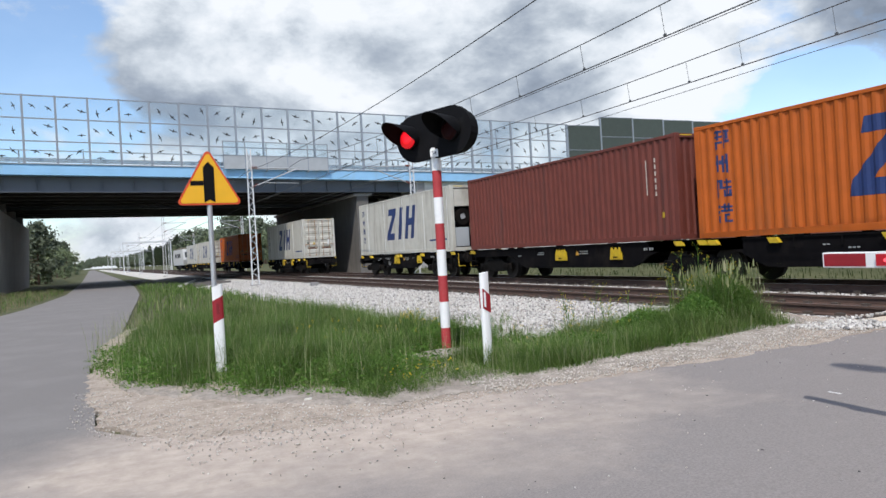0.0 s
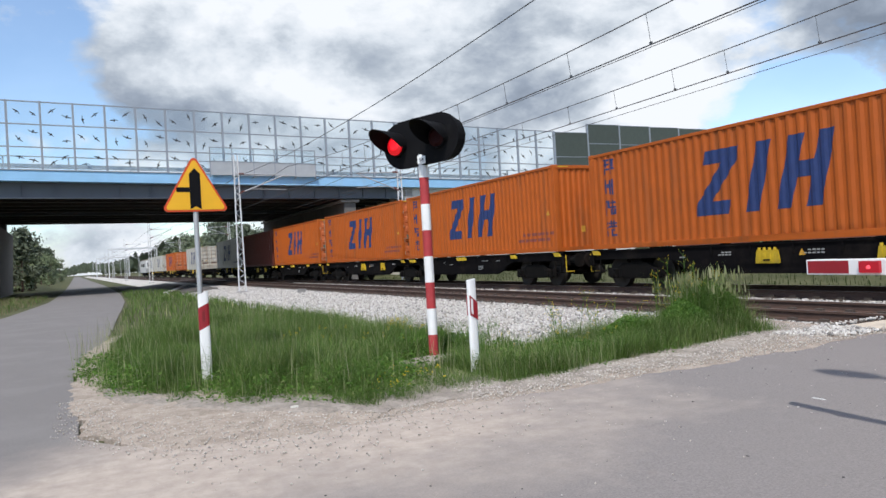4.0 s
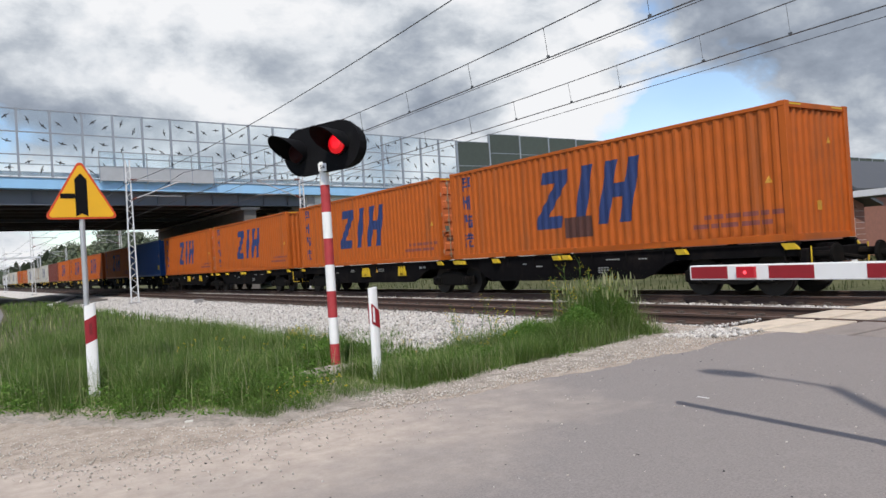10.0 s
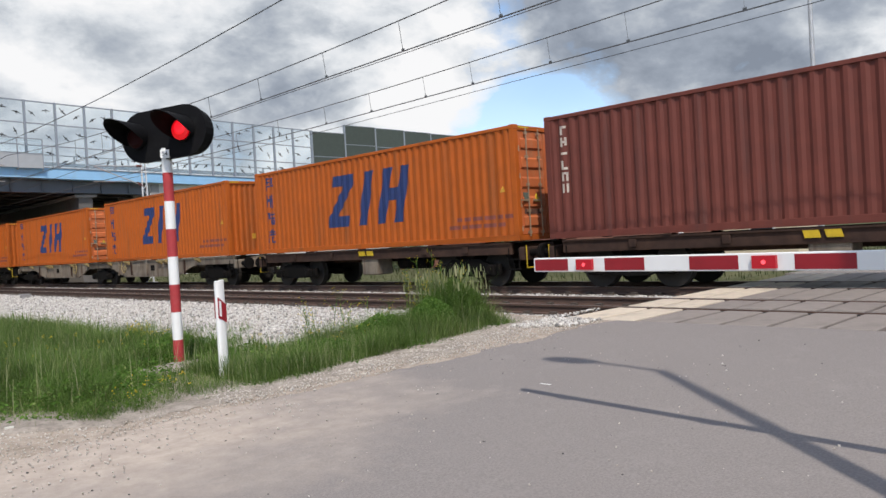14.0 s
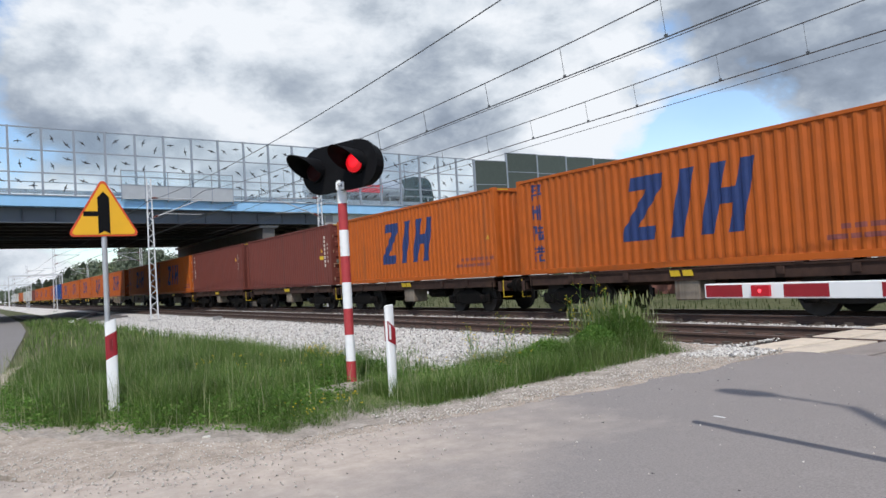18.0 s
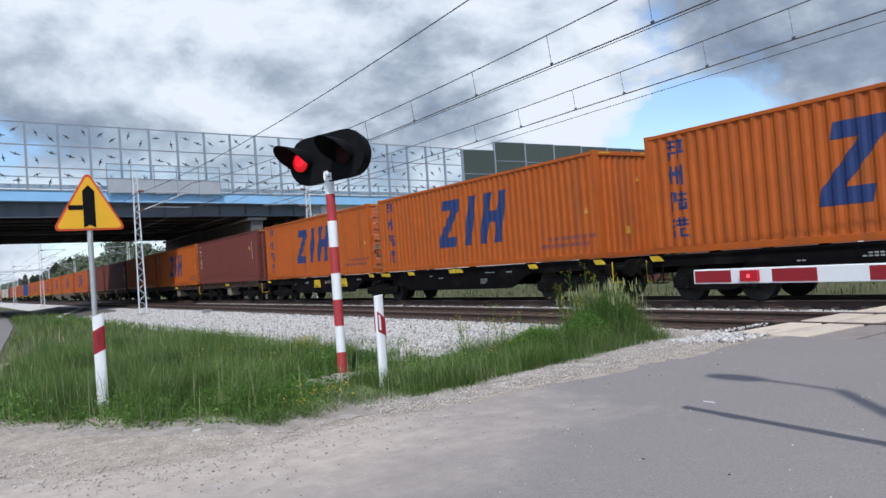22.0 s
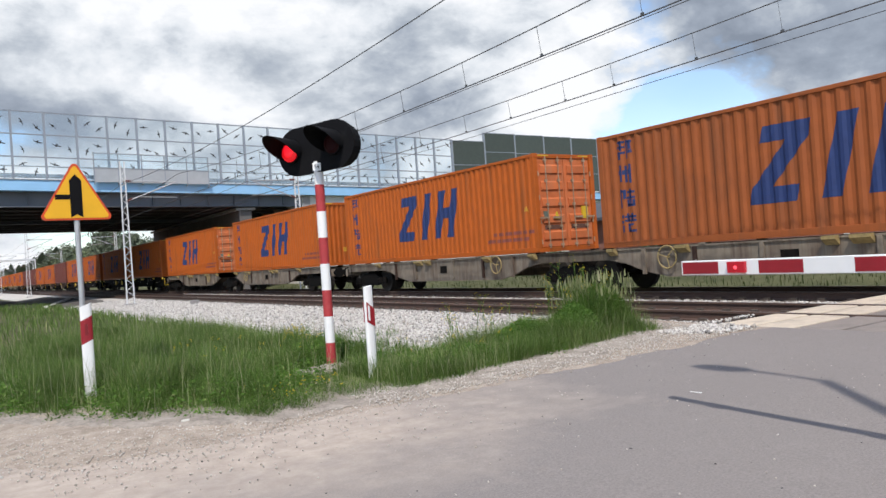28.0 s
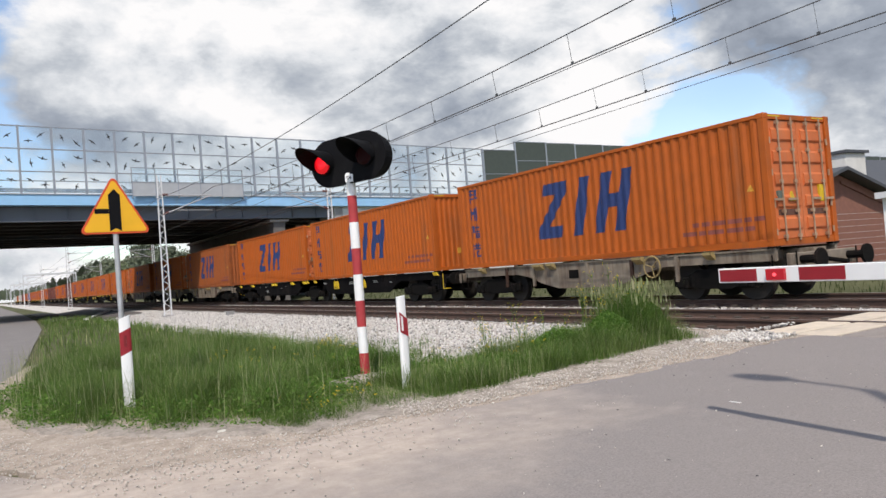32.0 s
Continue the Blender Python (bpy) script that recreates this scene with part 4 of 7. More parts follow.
    for h in (0.94, 1.97):
        sloped(Shape(), 9.32, 17.38, BY - 0.34, BY - 0.26, lambda x: fascia_top(x) + h - 0.03, lambda x: fascia_top(x) + h + 0.03).part("top_rail", M["fence"], guard)


build_ground()
build_roads()
build_track()
build_bridge()
build_barrier_fence()

# ---- the container train ----
CL, CW, CH = 12.19, 2.438, 2.896
TX, DECK = TRACKS[1], 1.375


SURGE = {0: -1.06, 1: -0.91, 2: -0.89, 3: -0.8, 4: -0.71, 5: -0.62, 6: -0.53, 7: -0.35, 8: -0.25, 9: -0.16, 10: 0.09, 11: 0.09, 12: 0.19, 13: 0.37, 14: 0.53, 15: 0.68, 16: 0.84, 17: 1.02, 18: 0.91, 19: 0.87, 20: 1.05, 21: 1.22, 22: 1.32, 23: 1.53, 24: 1.59, 25: 1.76, 26: 1.88, 27: 1.99, 28: 2.11, 29: 2.36, 30: 2.5, 31: 2.58, 32: 2.78}


def travel(t):
    """How far the train has gone since the start; slack in the couplings makes it surge a little."""
    return 11.016 * t + 0.02231 * t * t + SURGE.get(t, 0.0)


def wave(u):
    """Depth of the side wall's corrugation at u metres from the leading end."""
    k = ((u - 0.16) % 0.2785) / 0.2785
    if u < 0.16 or u > CL - 0.16:
        return 0.0
    return 0.038 * (0.0 if k < 0.26 else (k - 0.26) / 0.24 if k < 0.5 else 1.0 if k < 0.76 else (1 - k) / 0.24)


def wave_stops():
    out, u = [0.0], 0.16
    while u < CL - 0.16:
        out += [u + 0.2785 * f for f in (0.0, 0.26, 0.5, 0.76)]
        u += 0.2785
    return [v for v in out if v <= CL - 0.16] + [CL - 0.16, CL]


STOPS = wave_stops()


def cut(poly, axis, value, keep_above):
    """Clips a convex outline against a line."""
    out = []
    for i, p in enumerate(poly):
        q = poly[(i + 1) % len(poly)]
        a, b = (p[axis] - value) * (1 if keep_above else -1), (q[axis] - value) * (1 if keep_above else -1)
        if a >= 0:
            out.append(p)
        if a * b < 0:
            f = a / (a - b)
            out.append((p[0] + (q[0] - p[0]) * f, p[1] + (q[1] - p[1]) * f))
    return out


def painted(polys, lift=0.004, smooth_wall=False):
    """Convex outlines of (distance from the leading end, height) laid onto the corrugated near wall."""
    s = Shape()
    for poly in polys:
        lo, hi = min(p[0] for p in poly), max(p[0] for p in poly)
        for a, b in zip(STOPS, STOPS[1:]):
            if b <= lo or a >= hi or b - a < 1e-6:
                continue
            c = cut(cut(poly, 0, a, True), 0, b, False)
            if len(c) > 2:
                s.add([(-CW / 2 + 0.012 + (0 if smooth_wall else wave(min(max(u, a + 1e-6), b - 1e-6))) - lift, CL / 2 - u, z) for u, z in c], [tuple(range(len(c)))])
    return s.weld()


def slant(u, z):
    return 4.28 + u + 0.26 * (z - 0.72), z


def emblem():
    """Three bold leaning figures built from straight bars."""
    q = lambda a, b, c, d: [slant(*a), slant(*b), slant(*c), slant(*d)]  # noqa: E731
    lo, hi = 0.72, 2.34
    return [q((0, lo), (1.05, lo), (1.05, lo + 0.34), (0, lo + 0.34)), q((0.0, hi - 0.34), (1.05, hi - 0.34), (1.05, hi), (0.0, hi)),
            q((0.0, lo + 0.34), (0.47, lo + 0.34), (1.05, hi - 0.34), (0.58, hi - 0.34)),
            q((1.57, lo), (1.98, lo), (1.98, hi), (1.57, hi)),
            q((2.46, lo), (2.85, lo), (2.85, hi), (2.46, hi)), q((3.22, lo), (3.6, lo), (3.6, hi), (3.22, hi)), q((2.85, 1.38), (3.22, 1.38), (3.22, 1.74), (2.85, 1.74))]


def figures(polys, mat):
    return [("blue_figure", mat, polys[a:b], "bold blue leaning figure") for a, b in ((0, 3), (3, 4), (4, 7))]


def column(u0, z_top, count, size, pitch, kind, mat, text):
    return [("side_sign", mat, bars_column(u0, z_top, k + 1, size, pitch, kind)[len(bars_column(u0, z_top, k, size, pitch, kind)):], text) for k in range(count)]


def bars_column(u0, z_top, count, size, pitch, kind):
    """A column of small sign groups, each of a few plain strokes."""
    groups = [
        [(0, 0.9, 0.5, 0.98), (0.2, 0.5, 0.3, 1.0), (0, 0.62, 0.5, 0.7), (0.0, 0.3, 0.5, 0.38), (0.05, 0.0, 0.2, 0.3), (0.62, 0.0, 0.72, 1.0), (0.72, 0.88, 1.0, 0.96), (0.82, 0.5, 0.95, 0.9), (0.8, 0.3, 1.0, 0.42)],
        [(0.12, 0.1, 0.22, 1.0), (0.45, 0.05, 0.55, 0.95), (0.8, 0.0, 0.9, 1.0), (0.0, 0.5, 0.1, 0.7), (0.3, 0.5, 0.4, 0.7), (0.64, 0.5, 0.74, 0.7)],
        [(0.02, 0.0, 0.12, 1.0), (0.12, 0.88, 0.38, 0.97), (0.26, 0.5, 0.38, 0.88), (0.5, 0.8, 1.0, 0.88), (0.7, 0.1, 0.8, 1.0), (0.45, 0.5, 1.0, 0.58), (0.5, 0.06, 1.0, 0.15), (0.48, 0.1, 0.57, 0.4), (0.92, 0.1, 1.0, 0.4)],
        [(0.02, 0.8, 0.18, 0.92), (0.0, 0.5, 0.16, 0.6), (0.05, 0.0, 0.16, 0.34), (0.3, 0.8, 1.0, 0.87), (0.42, 0.62, 0.5, 1.0), (0.78, 0.62, 0.86, 1.0), (0.28, 0.58, 1.0, 0.66), (0.45, 0.36, 0.85, 0.43), (0.45, 0.0, 0.54, 0.36), (0.5, 0.0, 0.98, 0.08)],
    ] if kind == "strokes" else [[(0, 0.0, 0.25, 1), (0, 0.75, 0.7, 1)], [(0, 0, 0.22, 1), (0.5, 0.1, 0.72, 1), (0, 0.4, 0.7, 0.6)], [(0, 0.4, 0.7, 0.62)], [(0, 0, 0.22, 1), (0, 0, 0.7, 0.22)], [(0, 0, 0.2, 1), (0.5, 0, 0.7, 1), (0, 0.8, 0.7, 1)], [(0, 0, 0.2, 1), (0.5, 0, 0.7, 1)]]
    out = []
    for k in range(count):
        z = z_top - size - pitch * k
        for a, b, c, d in [(a - 0.03, b - 0.022, c + 0.03, d + 0.022) for a, b, c, d in groups[k % len(groups)]]:
            out.append([(u0 + a * size, z + b * size), (u0 + c * size, z + b * size), (u0 + c * size, z + d * size), (u0 + a * size, z + d * size)])
    return out


def word_bars(u0, u1, z, h, seed):
    rng, out, u = random.Random(seed), [], u0
    while u < u1:
        w = rng.uniform(0.18, 0.46)
        out.append([(u, z), (u + w, z), (u + w, z + h), (u, z + h)])
        u += w + rng.choice((0.05, 0.05, 0.11))
    return out


def build_container(paint, label, doors, marks, reefer=False):
    """A forty-foot high-cube box; y is ahead, the origin lies under its middle."""
    c = thing("reefer_container" if reefer else "shipping_container", label, "container", "containers on the train")
    hx, hy = CW / 2, CL / 2
    for side in (-1, 1):
        s = Shape()
        prof = [(side * (hx - 0.012 - wave(u)), hy - u) for u in STOPS] if not reefer else [(side * (hx - 0.012), hy), (side * (hx - 0.012), -hy)]
        n = len(prof)
        s.add([(x, y, z) for z in (0.14, CH - 0.1) for x, y in prof], [(i, i + 1, n + i + 1, n + i) for i in range(n - 1)])
        s.add([(x - side * 0.04, y, z) for z in (0.14, CH - 0.1) for x, y in prof], [(i, n + i, n + i + 1, i + 1) for i in range(n - 1)])
        s.part("side_wall", paint, c)
        Shape().box(min(side * hx, side * (hx - 0.06)), max(side * hx, side * (hx - 0.06)), -hy + 0.16, hy - 0.16, CH - 0.1, CH - 0.015, 0.006).part("top_rail", paint, c)
        b = Shape().box(min(side * hx, side * (hx - 0.05)), max(side * hx, side * (hx - 0.05)), -hy + 0.16, hy - 0.16, 0.0, 0.15, 0.006)
        b.part("bottom_rail", paint, c)
        for end in (-1, 1):
            Shape().box(min(side * hx, side * (hx - 0.16)), max(side * hx, side * (hx - 0.16)), min(end * hy, end * (hy - 0.16)), max(end * hy, end * (hy - 0.16)), 0.11, CH - 0.11, 0.008).part("corner_post", paint, c)
            for z in (0.0, CH - 0.115):
                k = Shape().box(min(side * (hx + 0.002), side * (hx - 0.165)), max(side * (hx + 0.002), side * (hx - 0.165)), min(end * (hy + 0.002), end * (hy - 0.18)), max(end * (hy + 0.002), end * (hy - 0.18)), z, z + 0.115, 0.008)
                k.part("corner_casting", paint, c)
    # roof with shallow cross corrugations
    n = 88
    s = Shape()
    s.add([(x, -hy + 0.12 + (CL - 0.24) * i / n, CH - 0.03 + (0.018 if i % 4 in (1, 2) else 0)) for x in (-hx + 0.04, hx - 0.04) for i in range(n + 1)], [(i, i + 1, n + 2 + i, n + 1 + i) for i in range(n)])
    s.part("roof", paint, c)
    Shape().box(-hx + 0.05, hx - 0.05, -hy + 0.1, hy - 0.1, 0.08, 0.13).part("floor", M["bogie"], c)
    for end in (-1, 1):
        e = end * (hy - 0.02)
        Shape().box(-hx + 0.16, hx - 0.16, min(e, e - end * 0.1), max(e, e - end * 0.1), CH - 0.13, CH - 0.015, 0.006).part("end_header", paint, c)
        Shape().box(-hx + 0.16, hx - 0.16, min(e, e - end * 0.1), max(e, e - end * 0.1), 0.0, 0.14, 0.006).part("end_sill", paint, c)
        if (end == -1) == doors:
            for side in (-1, 1):
                a, b = sorted((side * 0.012, side * (hx - 0.17)))
                door = Shape().box(a, b, min(e - end * 0.03, e - end * 0.08), max(e - end * 0.03, e - end * 0.08), 0.15, CH - 0.14, 0.006).part("door", M["orange_door"] if paint is M["orange"] else paint, c)
                for k in range(5):
                    z = 0.32 + 0.49 * k
                    y0, y1 = sorted((e - end * 0.03, e + end * 0.012))
                    zz = [(z, 0.0), (z + 0.05, 1), (z + 0.25, 1), (z + 0.3, 0)]
                    v = [(x, e - end * 0.03 + end * 0.04 * d, h) for x in (a + 0.1, b - 0.1) for h, d in zz]
                    Shape().add(v, [(0, 1, 5, 4), (1, 2, 6, 5), (2, 3, 7, 6), (0, 3, 2, 1), (4, 5, 6, 7)]).part("door_panel", M["orange_door"] if paint is M["orange"] else paint, door)
                for x in (a + 0.27, b - 0.27):
                    rod = Shape().tube((x, e + end * 0.045, 0.1), (x, e + end * 0.045, CH - 0.08), 0.019, n=6)
                    for z in (0.2, 0.75, 1.4, 2.1, CH - 0.2):
                        rod.box(x - 0.045, x + 0.045, min(e, e + end * 0.06), max(e, e + end * 0.06), z - 0.035, z + 0.035)
                    rod.part("locking_rod", M["lock"], door)
                    Shape().box(x - 0.02 if side > 0 else x - 0.32, x + 0.32 if side > 0 else x + 0.02, min(e + end * 0.03, e + end * 0.06), max(e + end * 0.03, e + end * 0.06), 0.98, 1.03).part("door_handle", M["lock"], door)
                Shape().box(a + 0.16, b - 0.16, min(e - end * 0.03, e - end * 0.022), max(e - end * 0.03, e - end * 0.022), 0.66, 0.79).part("grime_band", M["grime"], door, "dark grimy band")
                for z in (0.3, 0.9, 1.6, 2.3):
                    xh = side * (hx - 0.16)
                    Shape().tube((xh, e + end * 0.012, z - 0.07), (xh, e + end * 0.012, z + 0.07), 0.024, n=6).part("hinge", M["lock"], door)
            yy = sorted((e - end * 0.025, e + end * 0.022))
            Shape().prism([(-0.52, 0.96), (-0.3, 0.96), (-0.41, 1.18)], "y", *yy).part("warning_label", M["yellow"], c, "yellow warning triangle")
            Shape().box(0.62, 0.86, *yy, 0.95, 1.32).part("data_plate", M["yellow"] if not reefer else M["label_white"], c, "yellow plate")
            Shape().box(-0.92, -0.78, *yy, 0.98, 1.2).part("data_plate", M["door_plate"], c, "grey-green plate")
        elif reefer and end == -1:
            yy = sorted((e - end * 0.32, e - end * 0.3))
            Shape().box(-hx + 0.17, hx - 0.17, *yy, 0.15, CH - 0.14).part("bulkhead", M["black_frame"], c, "dark machinery recess")
            yy = sorted((e - end * 0.3, e - end * 0.03))
            Shape().box(-hx + 0.19, hx - 0.19, *yy, 1.95, CH - 0.16, 0.02).part("evaporator_panel", paint, c, "off-white upper panel")
            Shape().box(-hx + 0.19, -0.35, *yy, 0.18, 1.02, 0.02).part("compressor_cover", M["screen_grey"], c, "grey compressor cover")
            Shape().box(0.42, hx - 0.19, *yy, 0.9, 1.85, 0.02).part("control_box", M["label_white"], c, "pale control box")
            for x in (-0.62, 0.0):
                Shape().tube((x, e - end * 0.3, 1.5), (x, e - end * 0.05, 1.5), 0.36 if x else 0.2, n=18).part("fan_guard", M["bogie"], c, "round dark fan guard", smooth=True)
                Shape().tube((x, e - end * 0.05, 1.5), (x, e - end * 0.02, 1.5), 0.12, n=10).part("fan_hub", M["galv"], c)
            for k in range(3):
                Shape().tube((-0.2 + 0.15 * k, e - end * 0.1, 0.25), (-0.25 + 0.2 * k, e - end * 0.1, 1.2), 0.03, n=6).part("pipe", M["lock"], c)
        else:
            n = 9
            v, u = [], []
            for i in range(n):
                x0, w = -hx + 0.16 + (CW - 0.32) * i / n, (CW - 0.32) / n
                v += [(x0, 0.0), (x0 + 0.3 * w, 0.0), (x0 + 0.5 * w, 0.04), (x0 + 0.8 * w, 0.04)]
            v.append((hx - 0.16, 0.0))
            m = len(v)
            Shape().add([(x, e - end * (0.03 + d), z) for z in (0.13, CH - 0.12) for x, d in v], [(i, i + 1, m + i + 1, m + i) for i in range(m - 1)]).part("end_wall", paint, c)
            yy = sorted((e - end * 0.028, e - end * 0.02))
            Shape().prism([(0.36, 2.06), (0.50, 2.06), (0.43, 2.2)], "y", *yy).part("warning_label", M["worn_yellow"], c, "yellow warning triangle")
            if end == -1:
                Shape().box(-0.16, 0.0, *yy, 0.62, 0.82).part("data_plate", M["worn_yellow"], c, "yellow plate")
        for x in (-hx + 0.2, hx - 0.62):
            if end == -1:
                Shape().box(x, x + 0.42, min(e, e + end * 0.004), max(e, e + end * 0.004), CH - 0.07, CH - 0.04).part("hazard_plate", M["yellow"], c)
    for name, mat, polys, text in marks:
        painted(polys, 0.009 if name == "repair_patch" else 0.004, smooth_wall=reefer).part(name, mat, c, text)
    if reefer:
        for end in (1,):
            e = end * hy
            for x in (-0.6, 0.5):
                Shape().tube((x, e - 0.3, 2.2), (x, e + 0.02, 2.2), 0.32, n=16).part("fan_unit", M["black"], c, "dark cooling fan")
        for side in (-1,):
            for k in range(5):
                y = -hy + 0.4 + 2.6 * k
                Shape().box(-hx - 0.002, -hx + 0.02, y, y + 0.03, 0.15, CH - 0.1).part("seam", M["label_white"], c)
    return c


def mark_sets(kind):
    def code_column(u, z, n, w, h, pitch):
        return [("code_mark", M["mark_white"], [[(u, z + pitch * k), (u + w, z + pitch * k), (u + w, z + pitch * k + h), (u, z + pitch * k + h)]], "") for k in range(n)]
    tri = lambda u, z, s: ("warning_triangle", M["worn_yellow"], [[(u, z), (u + s, z), (u + s / 2, z + s)]], "yellow triangle")  # noqa: E731
    if kind == "orange":
        return figures(emblem(), M["mark"]) + column(0.66, 2.68, 4, 0.45, 0.615, "strokes", M["mark"], "blue sign of short strokes") + [
            tri(11.63, 1.24, 0.16)] + [("print_word", M["mark_faint"], [b], "faded bar of print") for b in word_bars(10.05, 11.75, 0.58, 0.10, 1) + word_bars(9.75, 11.75, 0.38, 0.10, 2)]
    if kind == "leased":
        return column(0.45, 2.62, 6, 0.2, 0.27, "plain", M["mark_white"], "pale block sign") + code_column(11.15, 1.3, 6, 0.07, 0.12, 0.17) + [tri(10.7, 1.84, 0.22)]
    if kind == "brown":
        return code_column(11.38, 0.9, 8, 0.09, 0.13, 0.19) + code_column(11.7, 1.1, 5, 0.06, 0.11, 0.2) + [("data_plate", M["yellow"], [[(10.82, 1.25), (11.28, 1.25), (11.28, 1.42), (10.82, 1.42)]], "yellow data plate"), tri(10.95, 1.6, 0.22)]
    if kind == "brown_plain":
        return code_column(11.3, 1.25, 6, 0.06, 0.12, 0.19) + [("code_bar", M["mark_white"], [[(10.9, 1.3), (10.94, 1.3), (10.94, 2.3), (10.9, 2.3)]], "thin pale upright bar"), ("data_plate", M["yellow"], [[(11.5, 0.62), (11.62, 0.62), (11.62, 0.78), (11.5, 0.78)]], "small yellow plate")]
    if kind == "blue":
        return code_column(11.21, 1.3, 9, 0.07, 0.11, 0.15) + [("white_plate", M["label_white"], [[(0.38, 2.2), (0.94, 2.2), (0.94, 2.5), (0.38, 2.5)]], "white plate"), ("yellow_plate", M["yellow"], [[(11.36, 0.5), (11.73, 0.5), (11.73, 0.83), (11.36, 0.83)]], "yellow plate"), tri(11.5, 1.55, 0.2)]
    return figures(emblem(), M["mark"]) + column(0.55, 2.5, 4, 0.32, 0.5, "strokes", M["mark"], "blue sign of short strokes") + [("print_line", M["mark"], [[(9.75, 0.5), (11.6, 0.5), (11.6, 0.58), (9.75, 0.58)]], "small line of print")]


def build_bogie(wagon, y):
    """Two axles in a sprung cradle; its parts hang under the wagon."""
    bogie = new("bogie")
    bogie.parent, bogie.location = wagon, (0, y, 0)
    for side in (-1, 1):
        s = Shape()
        x0, x1 = sorted((side * 0.92, side * 1.06))
        s.prism([(-1.2, 0.52), (-1.15, 0.36), (-0.72, 0.36), (-0.45, 0.28), (0.45, 0.28), (0.72, 0.36), (1.15, 0.36), (1.2, 0.52), (0.75, 0.62), (0.5, 0.74), (-0.5, 0.74), (-0.75, 0.62)], "x", x0, x1)
        for a in (-0.9, 0.9):
            s.box(min(side * 1.0, side * 1.16), max(side * 1.0, side * 1.16), a - 0.17, a + 0.17, 0.3, 0.58, 0.03)
            for d in (-0.25, 0.25):
                s.tube((side * 1.02, a + d, 0.34), (side * 1.02, a + d, 0.6), 0.075, n=8)
            s.tube((side * 1.14, a, 0.44), (side * 1.2, a, 0.44), 0.1, n=10)
        s.part("side_frame", M["bogie"], bogie)
        for a in (-0.9, 0.9):
            w = Shape().tube((side * 0.685, a, 0.46), (side * 0.82, a, 0.46), 0.46, n=22).tube((side * 0.66, a, 0.46), (side * 0.69, a, 0.46), 0.485, n=22).tube((side * 0.82, a, 0.46), (side * 0.86, a, 0.46), 0.2, n=12)
            w.part("wheel", M["wheel"], bogie, smooth=True)
    for a in (-0.9, 0.9):
        Shape().tube((-0.95, a, 0.46), (0.95, a, 0.46), 0.08, n=8).part("axle", M["bogie"], bogie)
    Shape().box(-1.0, 1.0, -0.25, 0.25, 0.5, 0.85, 0.03).part("bolster", M["bogie"], bogie)
    return bogie


def buffers(wagon, end_y, sill_paint):
    for end in (-1, 1):
        e = end * end_y
        Shape().box(-1.2, 1.2, min(e, e - end * 0.14), max(e, e - end * 0.14), 0.68, 1.01, 0.02).part("headstock", sill_paint, wagon)
        for side in (-1, 1):
            Shape().tube((side * 0.87, e, 0.86), (side * 0.87, e + end * 0.42, 0.86), 0.09, n=10).tube((side * 0.87, e + end * 0.4, 0.86), (side * 0.87, e + end * 0.46, 0.86), 0.22, n=16).part("buffer", M["bogie"], wagon)
            g = Shape().tube((side * 1.12, e + end * 0.05, 0.5), (side * 1.12, e + end * 0.05, 1.05), 0.016, n=6).tube((side * 0.8, e + end * 0.05, 0.5), (side * 1.12, e + end * 0.05, 0.5), 0.016, n=6)
            g.part("grab_rail", M["bogie"] if sill_paint is M["grey_frame"] else M["yellow"], wagon)
        Shape().tube((0, e, 0.83), (0, e + end * 0.5, 0.74), 0.05, n=8).part("coupling", M["bogie"], wagon)
        hose = Shape()
        pts = [(0.3, e + end * (0.02 + 0.08 * k), 0.7 - 0.28 * math.sin(k / 6 * math.pi)) for k in range(7)]
        hose.cable(pts, 0.022, 6)
        hose.part("brake_hose", M["rubber"], wagon)


